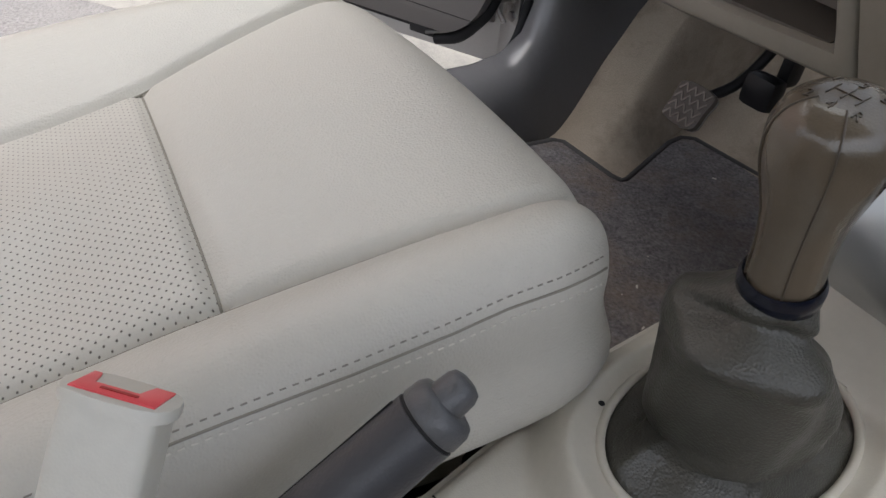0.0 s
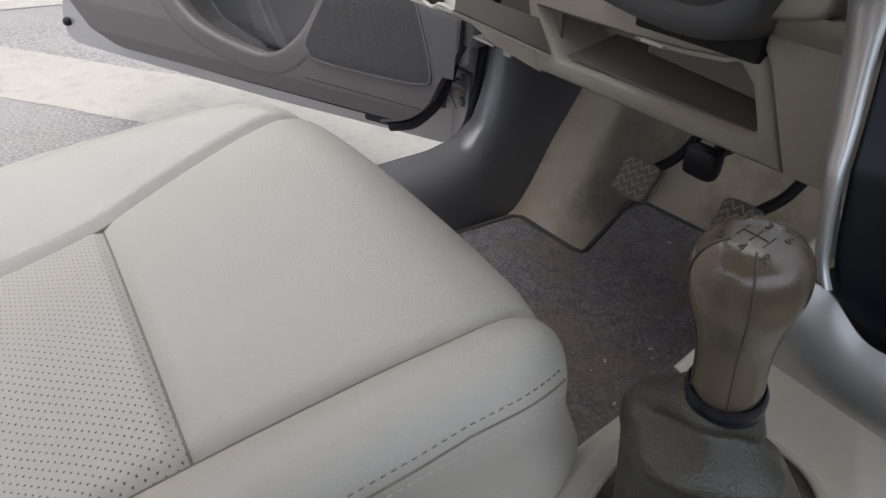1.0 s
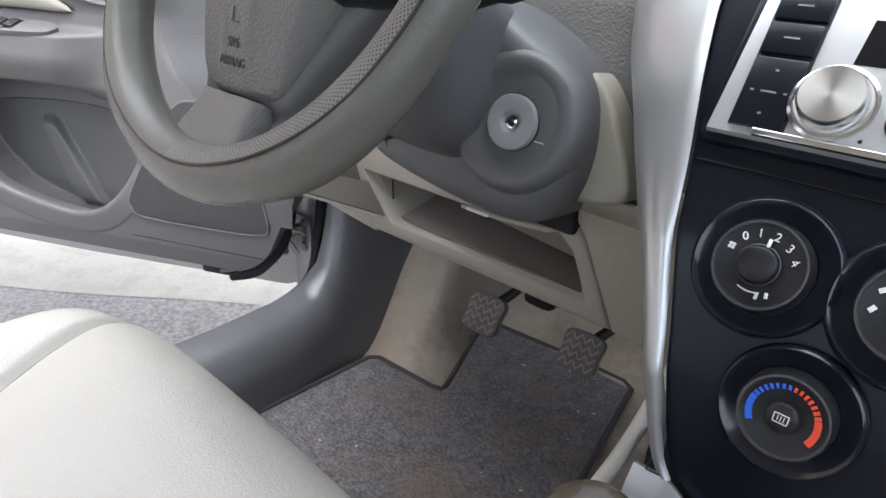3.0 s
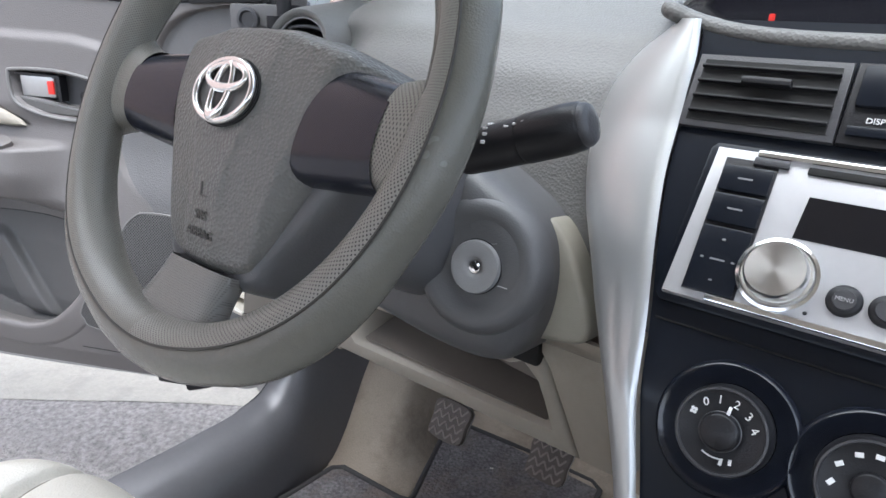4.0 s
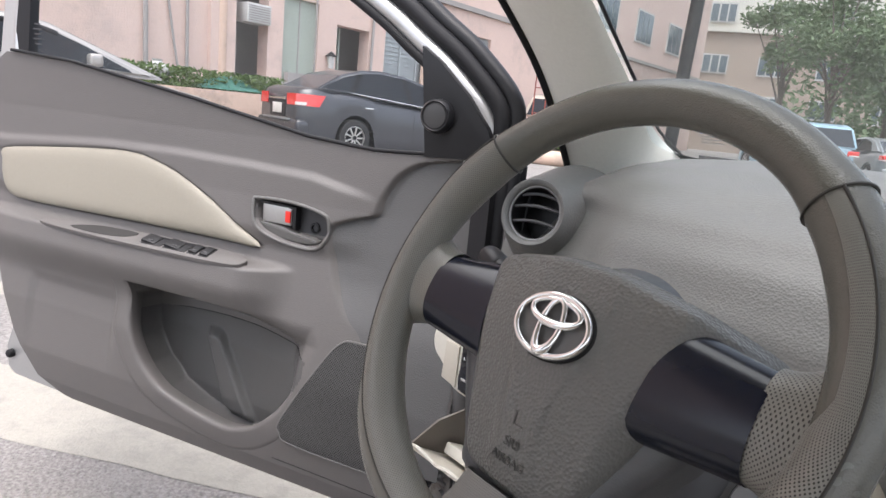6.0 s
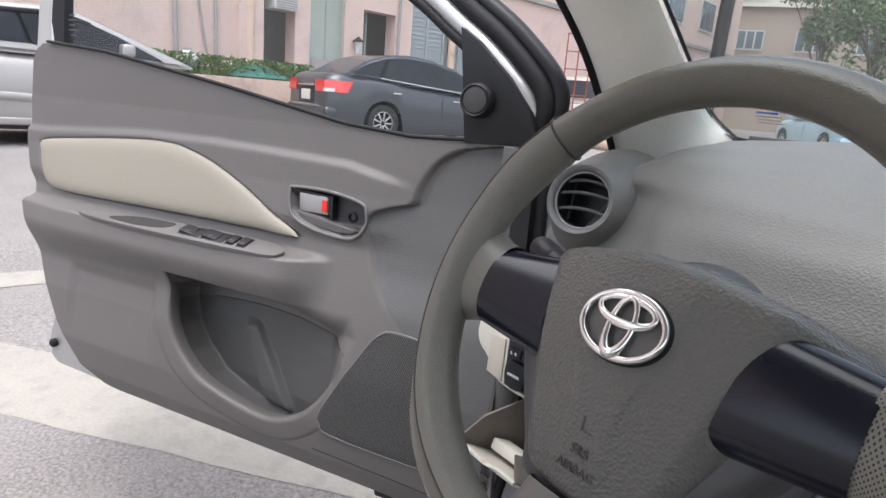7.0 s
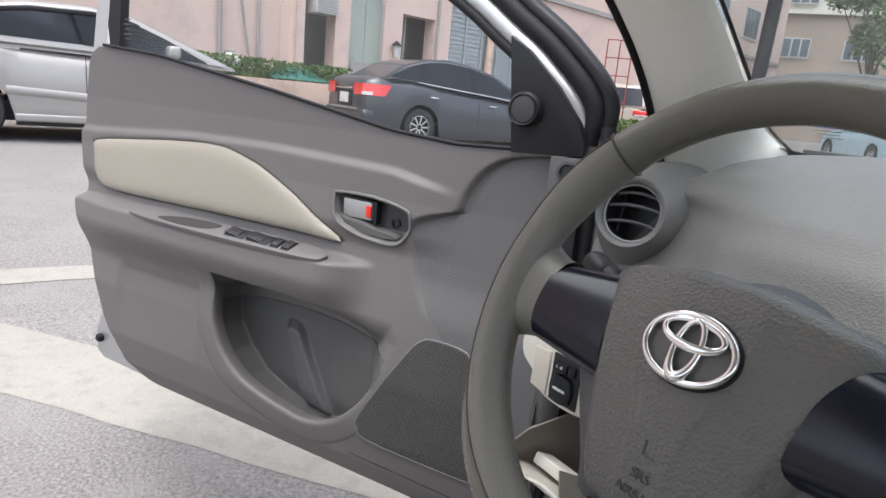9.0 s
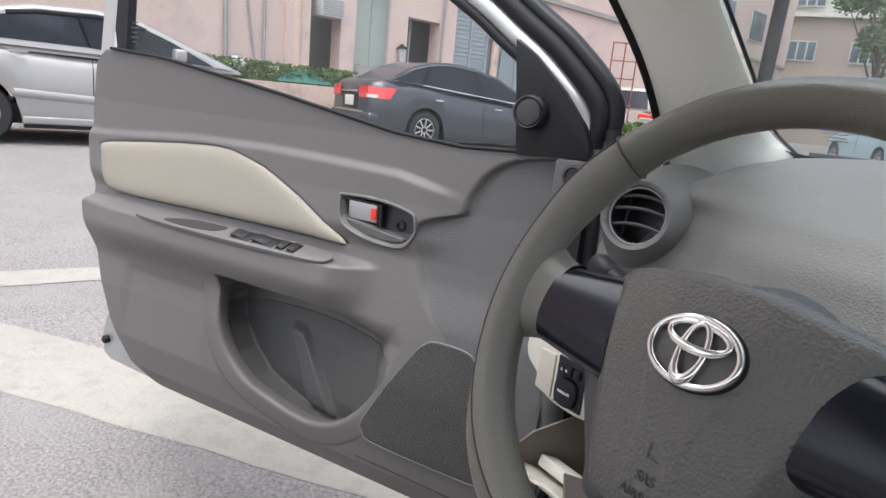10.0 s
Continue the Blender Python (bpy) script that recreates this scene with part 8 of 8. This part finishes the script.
            for k in range(3):
                part("pane", fbox(s - 0.88 + 0.60 * k, s - 0.34 + 0.60 * k, z + 0.08, z + 1.42, 13.425, 13.44), M_WINGLASS, w)
    part("string_course", fbox(13, 40, 4.3, 4.45, 13.4, 13.5), M_CONC, b)
    lamp = thing("wall_lantern", "small dark lantern on the pink wall", "lantern", Matrix.Translation(fac(11.43, 1.85, 13.35)))
    q = fac(11.43, 0, 13.36)
    part("lantern_roof", revolve([(0.16, 0), (0.02, 0.12), (0, 0.13)], 6, Matrix.Translation((q.x, q.y, 2.16))), M_BLACK, lamp)
    part("lantern_body", revolve([(0.07, 0), (0.10, 0.30), (0, 0.30)], 6, Matrix.Translation((q.x, q.y, 1.86))), M_WINFRAME, lamp)

    # planter with a clipped hedge
    pl = thing("planter", "long low planter wall with green hedge", "planter", Matrix.Translation(fac(8, 0.1, 11.6)))
    part("planter_wall", fbox(-8, 12.5, 0, 1.02, 11.7, 11.9, 0.01), M_PLANTER, pl)
    part("soil", fbox(-8, 12.5, 0.5, 0.96, 11.9, 12.9), M_CONC, pl)
    tagged(part("hedge", leaves([(fac(rs.uniform(3.0, 9.0), 0, rs.uniform(11.85, 12.6)) + Vector((0, 0, 1.0 + 0.40 * rs.random() ** 1.3)), 0.055) for rs in [random.Random(3)] for _ in range(5200)], 3), M_LEAF, pl, "clipped green hedge"), kind="stuff")
    net = thing("green_netting", "heap of green netting on the planter", "netting", Matrix.Translation(fac(7.6, 1.0, 12.2)))
    part("heap", surf(lambda a, b: fac(6.9 + 1.5 * a, 1.05 + 0.26 * math.sin(a * math.pi) * math.sin(b * math.pi) + 0.03 * math.sin(a * 40) * math.sin(b * 23), 11.8 + 0.7 * b), 40, 16), M_NET, net)
    bag = thing("white_bag", "crumpled pale bag on the planter", "bag", Matrix.Translation(fac(6.2, 1.2, 12.3)))
    part("sack", revolve([(0, 0), (0.16, 0.02), (0.22, 0.12), (0.17, 0.24), (0.08, 0.30), (0.10, 0.34), (0, 0.33)], 14, Matrix.Translation(fac(6.25, 1.15, 12.3))), M_WINFRAME, bag)

    # dark pole at the end of the facade
    p = polar(32.0, 17.0)
    pole = thing("street_pole", "dark street pole leaning slightly", "pole", Matrix.Translation(p))
    part("shaft", sweep([p, p + Vector((0.08, 0, 3)), p + Vector((0.25, 0.05, 9))], 0.16, 14), M_BLACK, pole)

    # red frame standing by the second hedge
    p = polar(42.7, 16.0)
    rk = thing("metal_frame", "thin red-brown metal frame standing outdoors", "metal frame", Matrix.Translation(p))
    side = Vector((math.cos(radians(42.7)), math.sin(radians(42.7)), 0))
    for k in (-0.28, 0.0, 0.28):
        part("upright", sweep([p + side * k, p + side * k + Vector((0, 0, 2.5))], 0.016, 6), M_RACK, rk)
    for z in (0.5, 1.1, 1.7, 2.1, 2.5):
        part("crossbar", sweep([p + side * -0.3 + Vector((0, 0, z)), p + side * 0.3 + Vector((0, 0, z))], 0.014, 6), M_RACK, rk)
    h2 = thing("low_hedge", "low bright green hedge in a kerbed bed", "hedge", Matrix.Translation(polar(41, 15)))
    rs = random.Random(8)
    tagged(part("foliage", leaves([(polar(rs.uniform(36, 47), rs.uniform(14.5, 15.4)) + Vector((0, 0, 0.35 + 0.40 * rs.random())), 0.06) for _ in range(2200)], 5), M_LEAF, h2), kind="stuff")
    part("bed_kerb", sweep([polar(a, 14.3) + Vector((0, 0, 0.15)) for a in np.linspace(34, 50, 14)], 0.17, 8), M_PLANTER, h2)

    # brown and cream building beyond
    c = thing("brown_building", "brown and cream rendered house block", "building", Matrix.Translation(polar(22, 52)))
    o = polar(32.5, 50)
    x = (polar(4, 56) - o)
    ln = x.length
    fm = frame_at((o.x, o.y, 0), x, (0, 0, 1))
    part("lower_wall", at(rbox((ln / 2, 4.2, -4), (ln, 8.4, 8), 0), fm), M_BROWN, c, "brown rendered lower wall")
    part("upper_wall", at(rbox((ln / 2 * 0.45, 12.0, -4.2), (ln * 0.45, 7.2, 8), 0), fm), M_CREAM, c, "cream rendered upper wall")
    part("eave", at(rbox((ln / 2, 8.45, -3.9), (ln + 0.4, 0.25, 8.4), 0), fm), M_CREAM, c)
    for k in range(7):
        for z in (3.6, 6.2, 9.6):
            if z > 9 and k > 2:
                continue
            w = part("window", at(rbox((2.4 + 3.6 * k, z, 0.04), (1.7, 1.3, 0.12), 0), fm), M_WINFRAME, c, "white framed window")
            for i in range(3):
                part("pane", at(rbox((2.4 + 3.6 * k - 0.55 + 0.55 * i, z, 0.11), (0.44, 1.1, 0.03), 0), fm), M_WINGLASS, w)


M_RACK = mat("rusty_red_paint", (0.25, 0.06, 0.045), 0.6, var=0.2)


def leaves(spots, seed):
    """Many small bent leaves, each at its spot with its size."""
    rng = random.Random(seed)
    vs, fs = [], []
    for p, r in spots:
        d = Vector((rng.gauss(0, 1), rng.gauss(0, 1), rng.gauss(0, 0.7))).normalized()
        e = d.orthogonal().normalized()
        e.rotate(Matrix.Rotation(rng.uniform(0, 6.28), 3, d))
        s = r * rng.uniform(0.6, 1.4)
        i = len(vs)
        n = d.cross(e) * 0.25 * s
        vs += [p - d * s, p + e * s * 0.45 + n, p + d * s, p - e * s * 0.45 + n]
        fs += [(i, i + 1, i + 2), (i, i + 2, i + 3)]
    me = bpy.data.meshes.new("tmp")
    me.from_pydata([tuple(v) for v in vs], [], fs)
    bm = bmesh.new()
    bm.from_mesh(me)
    bpy.data.meshes.remove(me)
    return bm


def tree(az, dist, h, crown_z, cr, seed, n=3600):
    rng = random.Random(seed)
    p = polar(az, dist)
    t = thing("tree", "leafy street tree with an uneven green crown", "tree", Matrix.Translation(p), "street trees")
    top = p + Vector((rng.uniform(-0.3, 0.3), rng.uniform(-0.3, 0.3), h))
    part("trunk", sweep(smooth_path([p, p.lerp(top, 0.4) + Vector((0.1, 0, 0)), top], 6), [0.16 - 0.008 * k for k in range(13)], 8), M_BARK, t)
    spots = []
    for k in range(15):
        d = Vector((rng.gauss(0, 1), rng.gauss(0, 1), rng.gauss(0.1, 0.75))).normalized() * cr * rng.uniform(0.45, 1.0)
        c = p + Vector((0, 0, crown_z)) + d
        st = p.lerp(top, rng.uniform(0.45, 0.95))
        part("limb", sweep([st, st.lerp(c, 0.5) + Vector((0, 0, 0.2)), c], [0.06, 0.04, 0.015], 6), M_BARK, t)
        rr = cr * rng.uniform(0.28, 0.5)
        for _ in range(n // 15):
            q = Vector((rng.gauss(0, 1), rng.gauss(0, 1), rng.gauss(0, 0.7)))
            q = q.normalized() * rr * rng.random() ** 0.5
            spots.append((c + q, 0.13))
    tagged(part("crown", leaves(spots, seed), M_LEAF2, t), kind="stuff")


def trees():
    tree(21.2, 30, 4.5, 5.2, 2.6, 11)
    tree(17.5, 33, 4.5, 5.0, 2.4, 12)
    tree(14.2, 31, 4.0, 4.2, 2.3, 13)
    tree(9.0, 30, 4.2, 4.2, 2.5, 14)
    tree(4.5, 34, 5.0, 5.0, 3.0, 15)
    tree(24.5, 36, 5.0, 6.2, 2.2, 16)
    rs = random.Random(21)
    w = thing("far_trees", "dense green trees behind the parked cars", "trees", Matrix.Translation(polar(8, 44)))
    tagged(part("foliage", leaves([(polar(rs.uniform(-12, 25), rs.uniform(39, 46)) + Vector((0, 0, 0.3 + 5.0 * rs.random() ** 1.4 * (0.65 + 0.35 * math.sin(k)))), 0.24) for k in range(9000)], 9), M_LEAF2, w), kind="stuff")


# ---- build ----
shell()
kick_trim()
hinge_post()
pillar_and_screen()
dashboard()
centre_stack()
stereo()
steering()
seat()
console()
gear_lever()
handbrake()
buckle()
footwell()
door()
grounds()
street_cars()
building()
trees()
